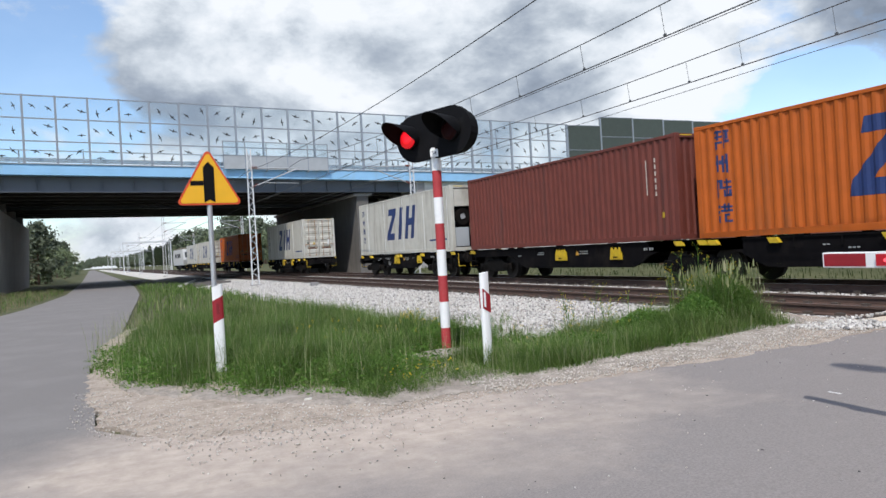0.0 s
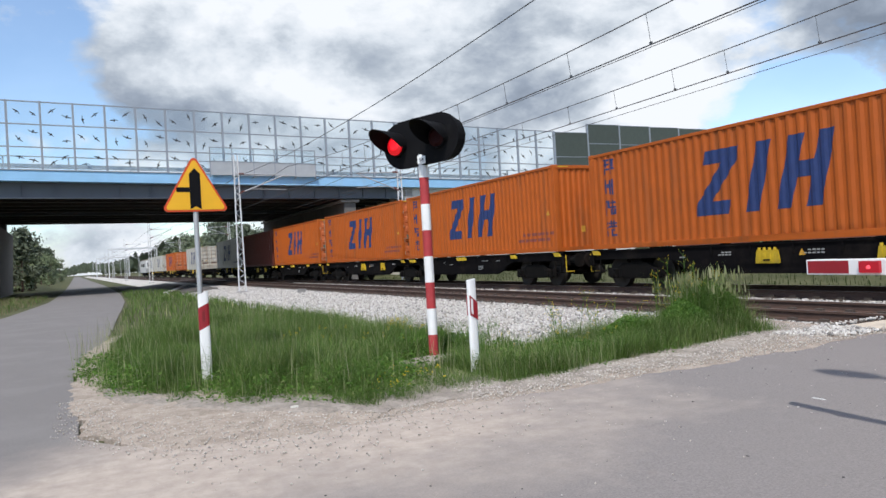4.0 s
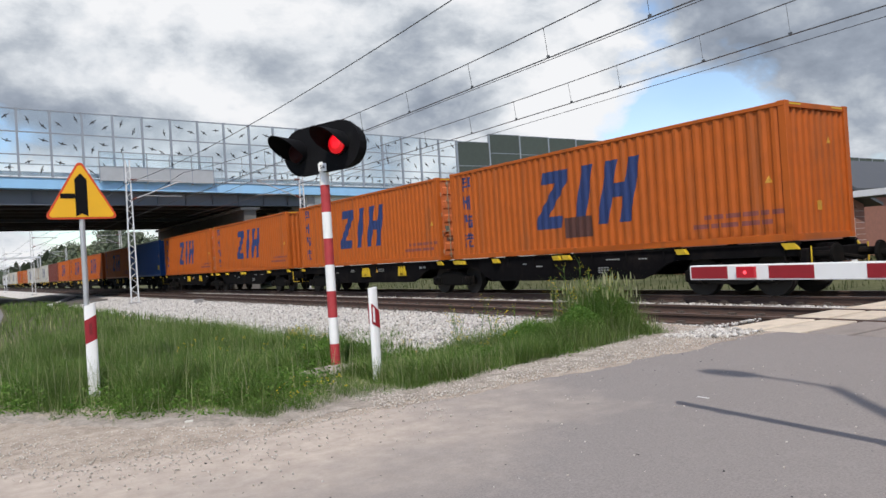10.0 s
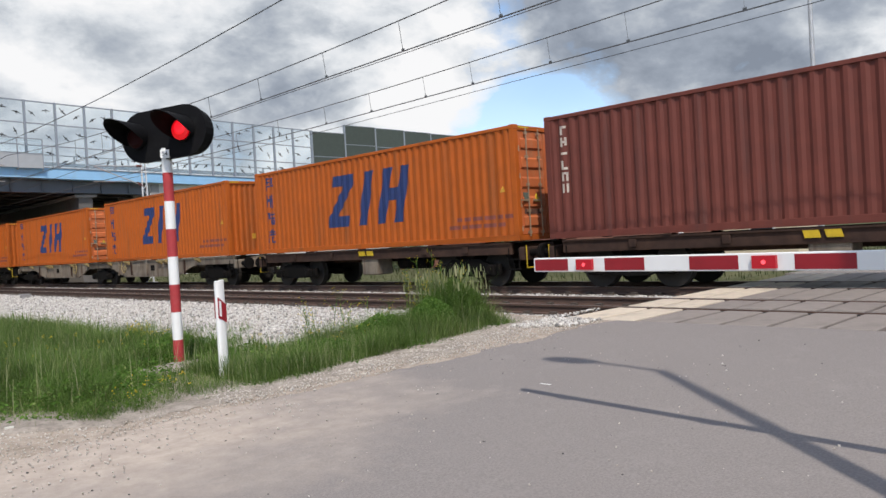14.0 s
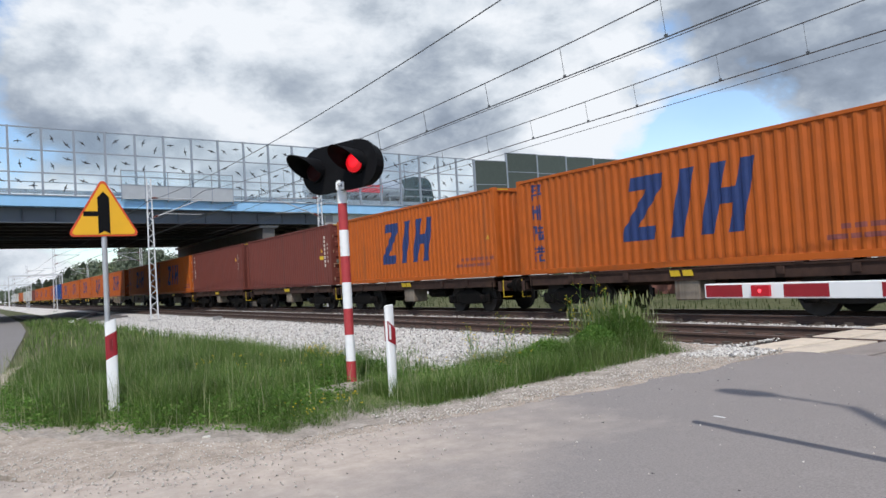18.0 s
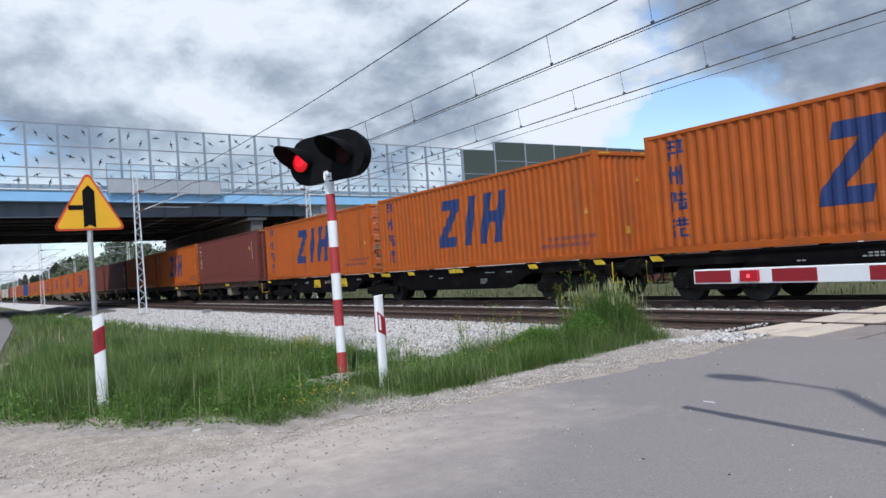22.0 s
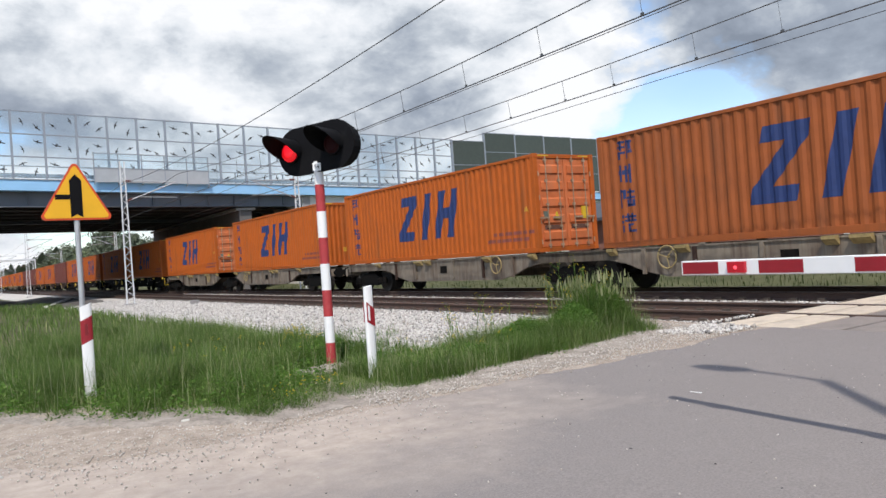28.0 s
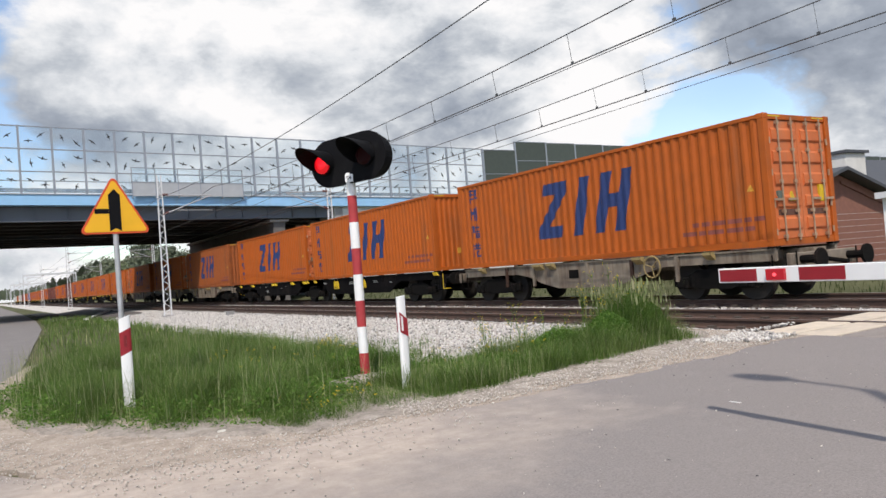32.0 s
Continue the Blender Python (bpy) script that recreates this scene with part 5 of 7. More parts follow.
def build_wagon(kind, length, slots, turned=False):
    """kind: black (deep-bellied, newly painted), grey (weathered fish-belly), flat (dark flat car)."""
    names = dict(black="black container flat wagon with yellow fittings", grey="weathered grey-brown container wagon with fish-bellied frame", flat="dark flat wagon with bogies and yellow plates")
    w = thing("container_wagon", names[kind], "freight wagon", "wagons of the train")
    sill_paint = dict(black=M["black_frame"], grey=M["grey_frame"], flat=M["rust_frame"])[kind]
    deck = DECK - RAIL
    h, top = length / 2, deck - 0.075
    bog = [-h + 1.9, 0.0, h - 1.9] if len(slots) == 2 else [-h + 2.1, h - 2.1]
    for y in bog:
        build_bogie(w, y)
    for side in (-1, 1):
        x0, x1 = sorted((side * 1.08, side * 1.16))
        for a, b in zip(bog, bog[1:]):
            if kind == "flat":
                out = [(a - 1.7, 0.84), (b + 1.7, 0.84), (b + 1.7, top), (a - 1.7, top)]
            else:
                low, run = (0.40, 1.9) if kind == "grey" else (0.42, 1.1)
                out = [(a - 1.7, 0.86)] + [(a + 1.35, 0.86)] + [(a + 1.35 + run * f, 0.86 - (0.86 - low) * (f * f * (3 - 2 * f))) for f in (0.3, 0.6, 1.0)]
                out += [(b - 1.35 - run * f, 0.86 - (0.86 - low) * (f * f * (3 - 2 * f))) for f in (1.0, 0.6, 0.3)] + [(b - 1.35, 0.86), (b + 1.7, 0.86), (b + 1.7, top), (a - 1.7, top)]
            Shape().prism(out, "x", x0, x1).part("side_sill", sill_paint, w)
            f0, f1 = sorted((side * 1.02, side * 1.2))
            Shape().box(f0, f1, a - 1.7, b + 1.7, top - 0.002, top + 0.035).part("sill_flange", sill_paint, w)
    Shape().box(-0.22, 0.22, -h + 0.1, h - 0.1, 0.72, top - 0.01, 0.01).part("centre_beam", sill_paint, w)
    for k in range(int(length / 1.55)):
        y = -h + 0.9 + 1.55 * k
        if y < h - 0.5:
            Shape().box(-1.06, 1.06, y - 0.04, y + 0.04, 0.86, top - 0.012).part("cross_member", sill_paint, w)
    for s in slots:
        for d in (-CL / 2 + 0.09, -CL / 4, CL / 4, CL / 2 - 0.09):
            for side in (-1, 1):
                x0, x1 = sorted((side * 1.0, side * 1.22))
                Shape().box(x0, x1, s + d - 0.09, s + d + 0.09, top + 0.036, deck - 0.004).part("container_seat", sill_paint if abs(d) < 4 else M["bogie"], w)
                if abs(d) > 4 and kind == "black":
                    f0, f1 = sorted((side * 1.165, side * 1.225))
                    Shape().prism([(s + d - 0.2, top - 0.1), (s + d + 0.1, top - 0.1), (s + d + 0.2, top + 0.03), (s + d - 0.1, top + 0.03)], "x", f0, f1).part("yellow_flap", M["yellow"], w)
    rng = random.Random(int(length * 10))
    for side in (-1,):
        x = side * 1.165
        for seg, (a, b) in enumerate(zip(bog, bog[1:])):
            m = (a + b) / 2
            lead_half = seg == len(bog) - 2
            ahead = 1 if lead_half else -1
            if kind == "black" and (lead_half != turned):
                for d, half in ((0.62 * ahead, 0.33), (-2.3 * ahead, 0.27)):
                    s = Shape().prism([(m + d - half, 0.66), (m + d + half, 0.66), (m + d + half, 0.74), (m + d + half * 0.86, 0.97), (m + d - half * 0.86, 0.97), (m + d - half, 0.74)], "x", x - 0.05, x)
                    for k in range(4 if half > 0.3 else 3):
                        yy = m + d + half * (-0.66 + 1.32 * k / (3 if half > 0.3 else 2))
                        s.tube((x - 0.035, yy, 0.96), (x - 0.035, yy, 1.03), 0.035, n=6)
                        s.box(x - 0.065, x - 0.05, yy - 0.03, yy + 0.03, 0.7, 0.9)
                    plate = s.part("brake_plate", M["yellow"], w, "yellow brake changeover plate with pegs")
                    Shape().box(x - 0.075, x - 0.052, m + d - 0.09, m + d + 0.09, 0.72, 0.755).part("slot", M["black"], plate)
                for d, hh, n in ((1.75, 0.93, 3), (1.75, 0.87, 4), (-0.8, 0.93, 4), (-0.8, 0.86, 5), (3.3, 0.84, 2), (-3.9, 0.95, 4), (-3.9, 0.91, 4)):
                    for k in range(n):
                        Shape().box(x - 0.004, x, m + (d + 0.11 * k) * ahead - 0.04, m + (d + 0.11 * k) * ahead + 0.04, hh, hh + 0.032).part("white_print", M["label_grey"], w, "pale print bars")
                Shape().prism([(m - 0.28 * ahead - 0.09, 0.83), (m - 0.28 * ahead + 0.09, 0.83), (m - 0.28 * ahead, 0.97)], "x", x - 0.005, x).part("warning_triangle", M["worn_yellow"], w, "small yellow triangle")
            if kind == "black" and (lead_half == turned or len(bog) == 2):
                for d in (4.35, 0.45, 0.05, -2.75, -4.6):
                    yy = m + d * ahead
                    s = Shape().prism([(yy - 0.17, top - 0.11), (yy + 0.09, top - 0.11), (yy + 0.17, top + 0.02), (yy - 0.09, top + 0.02)], "x", x - 0.12, x - 0.004)
                    s.part("yellow_flap", M["yellow"], w, "yellow folding spigot")
                for d, hh, n in ((1.6, 0.72, 4), (1.6, 0.66, 4), (1.6, 0.6, 3), (1.9, 0.93, 5), (-0.9, 0.82, 3), (-1.5, 0.9, 2), (3.0, 0.92, 3)):
                    for k in range(n):
                        Shape().box(x - 0.004, x, m + (d + 0.1 * k) * ahead - 0.035, m + (d + 0.1 * k) * ahead + 0.035, hh, hh + 0.03).part("white_print", M["label_grey"], w, "pale print bars")
            if kind == "black":
                for k in range(int((b - a - 3) / 1.2)):
                    yy = a + 1.7 + 1.2 * k
                    Shape().box(x - 0.03, x, yy - 0.02, yy + 0.02, 0.88, top - 0.01).part("rib", sill_paint, w)
            if kind == "grey":
                ring = Shape()
                n, yw = 20, m - 2.65 * ahead
                for i in range(n):
                    p, q = [(x - 0.09, yw + 0.27 * math.cos(6.2832 * j / n), 0.88 + 0.27 * math.sin(6.2832 * j / n)) for j in (i, i + 1)]
                    ring.tube(p, q, 0.02, n=5, caps=False)
                for f in (0.3, 2.4, 4.5):
                    ring.tube((x - 0.09, yw, 0.88), (x - 0.09, yw + 0.27 * math.cos(f), 0.88 + 0.27 * math.sin(f)), 0.013, n=5)
                ring.tube((x - 0.09, yw, 0.88), (x, yw, 0.88), 0.025, n=6)
                ring.part("hand_wheel", M["worn_brass"], w, "rusty yellowish hand wheel")
                for d in (-3.4, -1.9, -0.2, 2.2, 3.6):
                    yy = m + d * ahead
                    Shape().box(x - 0.06, x, yy - 0.05, yy + 0.05, 0.48, top - 0.005, 0.005).part("rib", M["rust_frame"] if d in (-1.9, 3.6) else sill_paint, w, "upright stiffening rib")
                for d, wide in ((4.9, 0.12), (1.9, 0.2), (1.3, 0.14), (-2.2, 0.16), (-4.4, 0.12)):
                    yy = m + d * ahead
                    Shape().prism([(x - 0.17, top - 0.02), (x, top - 0.14), (x, top + 0.05), (x - 0.17, top + 0.05)], "y", yy - wide, yy + wide).part("bracket", M["worn_brass"], w, "worn pale bracket under the box")
                Shape().box(x - 0.012, x, m + 0.4 * ahead - 0.2, m + 0.4 * ahead + 0.2, 0.68, 0.92, 0.004).part("data_panel", M["bogie"], w, "dark inscription panel")
            if kind == "flat":
                for d in (-0.32, 0.06):
                    Shape().prism([(m + d - 0.02, top - 0.15), (m + d + 0.26, top - 0.15), (m + d + 0.30, top), (m + d + 0.02, top)], "x", x - 0.03, x).part("yellow_plate", M["yellow"], w)
                Shape().box(-1.12, -0.5, m - 0.45, m + 0.30, 0.36, 0.9, 0.03).part("equipment_box", M["grey_frame"], w, "grey-brown equipment box")
                Shape().tube((-0.6, m - 2.2, 0.7), (-0.6, m - 1.0, 0.7), 0.2, n=12).part("air_tank", M["bogie"], w)
                for d in (-4.2, -2.6, 1.8, 3.9):
                    Shape().box(x - 0.05, x, m + d - 0.09, m + d + 0.09, top - 0.2, top - 0.02, 0.01).part("stake_pocket", sill_paint, w)
    buffers(w, h, sill_paint)
    for end in (-1, 1):
        st = Shape()
        x = -1.12
        for z in (0.45, 0.7):
            st.box(x - 0.06, x + 0.1, min(end * (h - 0.5), end * (h - 0.15)), max(end * (h - 0.5), end * (h - 0.15)), z, z + 0.025)
        for yy in (h - 0.5, h - 0.17):
            st.box(x - 0.06, x - 0.03, min(end * yy, end * (yy + 0.02)), max(end * yy, end * (yy + 0.02)), 0.45, 1.0)
        st.part("step", M["bogie"], w)
    return w


def build_loco():
    lo = thing("electric_locomotive", "silver-grey electric locomotive heading the train", "locomotive")
    s = Shape().prism([(-8, 1.0), (8, 1.0), (8.3, 1.9), (7.6, 3.7), (-7.6, 3.7), (-8.3, 1.9)], "x", -1.45, 1.45)
    s.part("body", M["loco_paint"], lo)
    for e in (-1, 1):
        Shape().prism([(e * 8.22, 2.3), (e * 8.27, 2.3), (e * 7.86, 3.2), (e * 7.81, 3.2)], "x", -1.15, 1.15).part("windscreen", M["dark_glass"], lo)
        build_bogie(lo, e * 5.2)
        pan = Shape()
        for q in (-0.7, 0.7):
            pan.tube((q, e * 5.5, 3.8), (q * 0.7, e * 4.2, 4.7), 0.03, n=6).tube((q * 0.7, e * 4.2, 4.7), (q, e * 5.4, 5.6), 0.03, n=6)
        pan.box(-0.85, 0.85, e * 5.4 - 0.05, e * 5.4 + 0.05, 5.55, 5.62)
        pan.part("pantograph", M["black"], lo)
    Shape().box(-1.3, 1.3, -6.5, 6.5, 3.7, 3.95, 0.05).part("roof_gear", M["grey_frame"], lo)
    for k in range(4):
        Shape().box(-1.47, -1.45, -4 + 2.4 * k, -2.6 + 2.4 * k, 2.3, 3.0).part("side_grille", M["bogie"], lo)
    Shape().box(-1.3, 1.3, -3.4, 3.4, 0.35, 1.0, 0.05).part("underframe_box", M["bogie"], lo)
    buffers(lo, 8.3, M["bogie"])
    return lo


# leading ends along the train at the start, kind of box, doors at the trailing end
BOXES = [
    (128.80, "white", True), (113.90, "white", True), (94.18, "orange", True), (67.65, "white", True), (42.56, "white", False), (28.65, "brown_plain", False),
    (15.77, "orange", True), (2.00, "orange", True), (-11.03, "orange", False), (-25.13, "orange", True), (-37.72, "blue", False), (-51.64, "orange", True),
    (-64.71, "orange", False), (-78.62, "orange", True), (-91.65, "patched", False), (-106.18, "orange", True), (-120.86, "orange", False), (-135.21, "orange", True),
    (-148.34, "leased", False), (-161.88, "brown", True), (-174.93, "orange", False), (-188.34, "orange", True), (-201.30, "leased", False), (-214.93, "orange", True),
    (-228.07, "orange", False), (-241.99, "orange", True), (-255.16, "orange", False), (-269.22, "orange", True), (-284.95, "orange", False), (-299.60, "orange", True),
    (-314.33, "dull", False), (-328.92, "orange", True), (-342.05, "orange", False), (-356.14, "orange", True),
]
# wagons: kind, number of the first box they carry, how many, and whether the brake side lies under the trailing box
WAGONS = [("black", 0, 2, False), ("black", 2, 1, False), ("black", 3, 1, False), ("black", 4, 1, False), ("black", 5, 2, False), ("black", 7, 2, False), ("black", 9, 2, False), ("black", 11, 2, False), ("black", 13, 2, False),
          ("grey", 15, 2, False), ("flat", 17, 1, False), ("flat", 18, 1, False), ("flat", 19, 1, False), ("flat", 20, 1, False), ("flat", 21, 1, False), ("flat", 22, 1, False), ("black", 23, 2, False), ("black", 25, 2, False),
          ("grey", 27, 2, False), ("grey", 29, 2, False), ("black", 31, 2, True), ("grey", 33, 1, False)]
MOVERS = []


def build_train():
    made = {}
    text = {"orange": "orange corrugated container with blue figures", "dull": "dull dirty orange corrugated container with blue figures", "patched": "orange corrugated container with dark side patch", "white": "off-white refrigerated container with blue figures", "brown": "red-brown corrugated steel container", "brown_plain": "dusty red-brown corrugated steel container",
            "leased": "faded red-brown container with pale block marks", "blue": "blue corrugated container with yellow plates"}
    paints = {"orange": M["orange"], "dull": M["dull_orange"], "patched": M["orange"], "white": M["white_box"], "brown": M["brown"], "brown_plain": M["brown"], "leased": M["brown"], "blue": M["blue_box"]}
    for lead, kind, doors in BOXES:
        y = lead - CL / 2
        key = (kind, doors)
        if key not in made:
            marks = mark_sets("orange" if kind in ("patched", "dull") else kind)
            if kind == "patched":
                marks.append(("repair_patch", M["patch"], [[(5.5, 0.42), (6.55, 0.42), (6.55, 0.98), (5.5, 0.98)]], "dark rectangular repair patch"))
            c = build_container(paints[kind], text[kind] + (", doors behind" if doors else ", plain rear end"), doors, marks, kind == "white")
            c.matrix_basis = pose(TX, y, DECK)
            made[key] = c
        else:
            c = copy_thing(made[key], pose(TX, y, DECK))
        MOVERS.append((c, TX, y, DECK))
    for kind, first, count, turned in WAGONS:
        leads = [BOXES[k][0] for k in range(first, first + count)]
        span = leads[0] - leads[-1] + CL
        length = span + dict(black=0.5, grey=0.75, flat=0.15)[kind]
        y = leads[0] - span / 2
        key = (kind, round(span, 1), turned)
        if key not in made:
            wgn = build_wagon(kind, length, [v - CL / 2 - y for v in leads], turned)
            wgn.matrix_basis = pose(TX, y, 0.2)
            made[key] = wgn
        else:
            wgn = copy_thing(made[key], pose(TX, y, 0.2))
        MOVERS.append((wgn, TX, y, 0.2))
    lo = build_loco()
    lo.location = (TX, 140.2, RAIL)
    MOVERS.append((lo, TX, 140.2, RAIL))


build_train()

# ---- beside the crossing ----
DRIVEN = []


def build_signal():
    at = Vector((4.56, 9.72, 0.0))
    sg = thing("crossing_signal", "black two-lamp level crossing signal on a red and white banded pole", "railway signal", at=at)
    z, k = -0.2, 0
    edges = [-0.2, 0.36, 0.735, 1.11, 1.485, 1.86, 2.235, 2.62, 2.95]
    for a, b in zip(edges, edges[1:]):
        Shape().tube((0, 0, a), (0, 0, b), 0.068, n=18).part("pole_band", M["red_paint"] if k % 2 == 0 else M["white_paint"], sg, "red band" if k % 2 == 0 else "white band", smooth=True)
        k += 1
    Shape().tube((0, 0, -0.2), (0, 0, -0.01), 0.16, n=14).part("footing", M["concrete"], sg)
    # the head faces the traffic on the road
    head = new("signal_head")
    head.parent = sg
    turn = math.degrees(math.atan2(-0.42, -0.91)) + 90
    head.matrix_local = pose(-0.02, -0.02, 3.14, 0, -2.5, turn)
    w, h = 0.70, 0.345
    ring = [(w - h + h * math.cos(a), h * math.sin(a)) for a in [math.pi * (k / 12 - 0.5) for k in range(13)]] + [(-(w - h) + h * math.cos(a), h * math.sin(a)) for a in [math.pi * (k / 12 + 0.5) for k in range(13)]]
    Shape().prism(ring, "y", -0.03, 0.03).part("backboard", M["black"], head, "black oval backboard")
    Shape().prism([(x * 0.93, z * 0.9) for x, z in ring], "y", 0.03, 0.2).part("housing", M["black"], head)
    for k, x in enumerate((-0.43, 0.34)):
        Shape().tube((x, -0.03, 0.0), (x, -0.075, 0.0), 0.155, n=24).part("lamp_rim", M["black"], head)
        Shape().tube((x, -0.075, 0.0), (x, -0.1, 0.0), 0.14, 0.10, n=24).part("lens", M["dark_lens"], head, "dark red lens")
        n, v, f = 24, [], []
        for i in range(n + 1):
            a = math.pi * (-0.16 + 1.32 * i / n)
            long = 0.03 + 0.48 * max(0.0, (math.sin(a) + 0.42) / 1.42) ** 0.7
            for y, r in ((-0.04, 0.185), (-0.04 - long, 0.195)):
                for rr in (r, r - 0.008):
                    v.append((x + rr * math.cos(a), y, 0.01 + rr * math.sin(a)))
        for i in range(n):
            a, b = 4 * i, 4 * i + 4
            f += [(a, a + 2, b + 2, b), (a + 1, b + 1, b + 3, a + 3), (a + 2, a + 3, b + 3, b + 2)]
        Shape().add(v, f).part("visor", M["black"], head, smooth=True)
    plate = new("number_plate")
    plate.parent = sg
    plate.matrix_local = pose(-0.062, -0.085, 2.865, 0, 0, -36)
    Shape().box(-0.058, 0.058, -0.008, 0.004, -0.056, 0.056, 0.002).part("plate", M["white_paint"], plate, "small white plate")
    tx = bpy.data.curves.new("plate_text", "FONT")
    tx.body, tx.size, tx.extrude, tx.align_x, tx.align_y = "S4", 0.075, 0.002, "CENTER", "CENTER"
    tx.materials.append(M["black"])
    ob = new("plate_text", tx)
    ob.parent = plate
    ob.matrix_local = pose(0, -0.011, 0, 90, 0, 0)
    # the two lamps flash in turn: the lit glass comes forward out of its dark cup and draws back
    for k, x in enumerate((-0.43, 0.34)):
        bulb = Shape().tube((0, 0.03, 0), (0, 0.0, 0), 0.135, n=24).tube((0, 0.0, 0), (0, -0.02, 0), 0.135, 0.09, n=24).part("lamp_glass", M["lit_lens"], head, "glowing red lamp glass", smooth=True)
        Shape().tube((0.01, -0.0205, 0.02), (0.01, -0.026, 0.02), 0.085, 0.06, n=20).part("lamp_core", M["lit_core"], bulb, "brighter middle of the lamp")
        rows, lit = [], lambda t: ((t - 0.82) / 0.9605) % 1 < 0.5  # noqa: E731
        on = lambda t: lit(t) == (k == 0)  # noqa: E731
        place = lambda s: pose(x, -0.105 if s else -0.045, 0.0)  # noqa: E731
        rows.append((0.0, place(on(0.0))))
        for f in range(1, 961):
            if on(f / 30) != on((f - 1) / 30):
                rows += [((f - 1) / 30, place(on((f - 1) / 30))), (f / 30, place(on(f / 30)))]
        rows.append((32.0, place(on(32.0))))
        DRIVEN.append((bulb, rows))
    return sg, head


SIGNAL, HEAD = build_signal()


def build_delineator(x, y, turn, lean, wide):
    d = thing("delineator_post", "white plastic roadside marker post with red band", "marker post", "roadside marker posts")
    d.matrix_basis = pose(x, y, -0.15, lean, 0, turn)
    n, hgt = 14, 1.33
    out = [((0.069 if wide else 0.06) * math.copysign(abs(math.cos(a)) ** 0.6, math.cos(a)), 0.035 * math.copysign(abs(math.sin(a)) ** 0.8, math.sin(a))) for a in [2 * math.pi * k / n for k in range(n)]]

    def sleeve(name, z0, z1, grow, mat, lab="", cut_top=False, shear=0.0):
        v = [(a * grow, b * grow, z0 + shear * a / 0.06) for a, b in out] + [(a * grow, b * grow, z1 + ((0.022 if wide else 0.008) * a / 0.06 if cut_top else shear * a / 0.06)) for a, b in out]
        f = [(i, (i + 1) % n, n + (i + 1) % n, n + i) for i in range(n)] + [tuple(range(n - 1, -1, -1)), tuple(range(n, 2 * n))]
        return Shape().add(v, f).part(name, mat, d, lab, smooth=True)
    sleeve("post_body", 0, hgt, 1.0, M["white_paint"], cut_top=True)
    if wide:
        sleeve("red_band", 0.86, 1.16, 1.03, M["red_film"], "red reflective band", shear=0.03)
        Shape().box(-0.018, 0.018, -0.042, -0.036, 0.95, 1.09, 0.002).part("reflector", M["red_reflector"], d, "darker red reflector")
    else:
        v = [(-0.052, 0.90), (0.052, 0.84), (0.052, 1.05), (-0.052, 1.14)]
        Shape().prism(v, "y", -0.041, 0.041).part("red_band", M["red_film"], d, "red slanted band")
        Shape().prism([(-0.046, 0.925), (-0.018, 0.912), (-0.018, 1.085), (-0.046, 1.105)], "y", -0.044, -0.0415).part("reflector", M["white_paint"], d, "white reflector strip")
    return d


build_delineator(1.50, 10.3, -12, 0, True)
build_delineator(4.27, 7.95, 10, 0, False)


def rounded(points, r, n=5):
    out, k = [], len(points)
    for i in range(k):
        p, a, b = Vector(points[i]), Vector(points[i - 1]), Vector(points[(i + 1) % k])
        u, w = (a - p).normalized(), (b - p).normalized()
        half = u.angle(w) / 2
        d = r / math.tan(half)
        c = p + (u + w).normalized() * (r / math.sin(half))
        s, e = p + u * d - c, p + w * d - c
        a0 = math.atan2(s.y, s.x)
        turn = (math.atan2(e.y, e.x) - a0 + math.pi) % (2 * math.pi) - math.pi
        out += [(c.x + r * math.cos(a0 + turn * j / n), c.y + r * math.sin(a0 + turn * j / n)) for j in range(n + 1)]
    return out


def build_sign():
    s = thing("warning_sign", "yellow triangular warning sign with red border on steel post", "road sign")
    s.matrix_basis = pose(1.56, 10.9, 0, 0, 0.0, 4)
    Shape().tube((0, 0.03, -0.3), (0, 0.03, 2.95), 0.036, n=14).part("post", M["galv"], s, "grey galvanised post", smooth=True)
    Shape().tube((0, 0.03, 2.95), (0, 0.03, 2.97), 0.04, n=14).part("cap", M["black"], s)
    tri = [(-0.465, 2.3), (0.465, 2.3), (0, 3.105)]
    Shape().prism(rounded(tri, 0.05), "y", -0.012, 0.0).part("plate", M["sign_red"], s, "red border")
    Shape().prism(rounded([(-0.42, 2.326), (0.42, 2.326), (0, 3.053)], 0.035), "y", -0.016, -0.0125).part("face", M["sign_yellow"], s, "yellow face")
    a = Shape().prism([(-0.075, 2.335), (0.0, 2.375), (0.075, 2.335), (0.075, 2.83), (0.0, 2.91), (-0.075, 2.83)], "y", -0.019, -0.0165)
    a.prism([(-0.255, 2.575), (-0.076, 2.575), (-0.076, 2.64), (-0.255, 2.64)], "y", -0.019, -0.0165)
    a.part("symbol", M["black"], s, "black main road symbol with side branch")
    for z in (2.45, 2.8):
        Shape().box(-0.07, 0.07, 0.0, 0.075, z - 0.02, z + 0.02, 0.004).part("clamp", M["galv"], s)


build_sign()


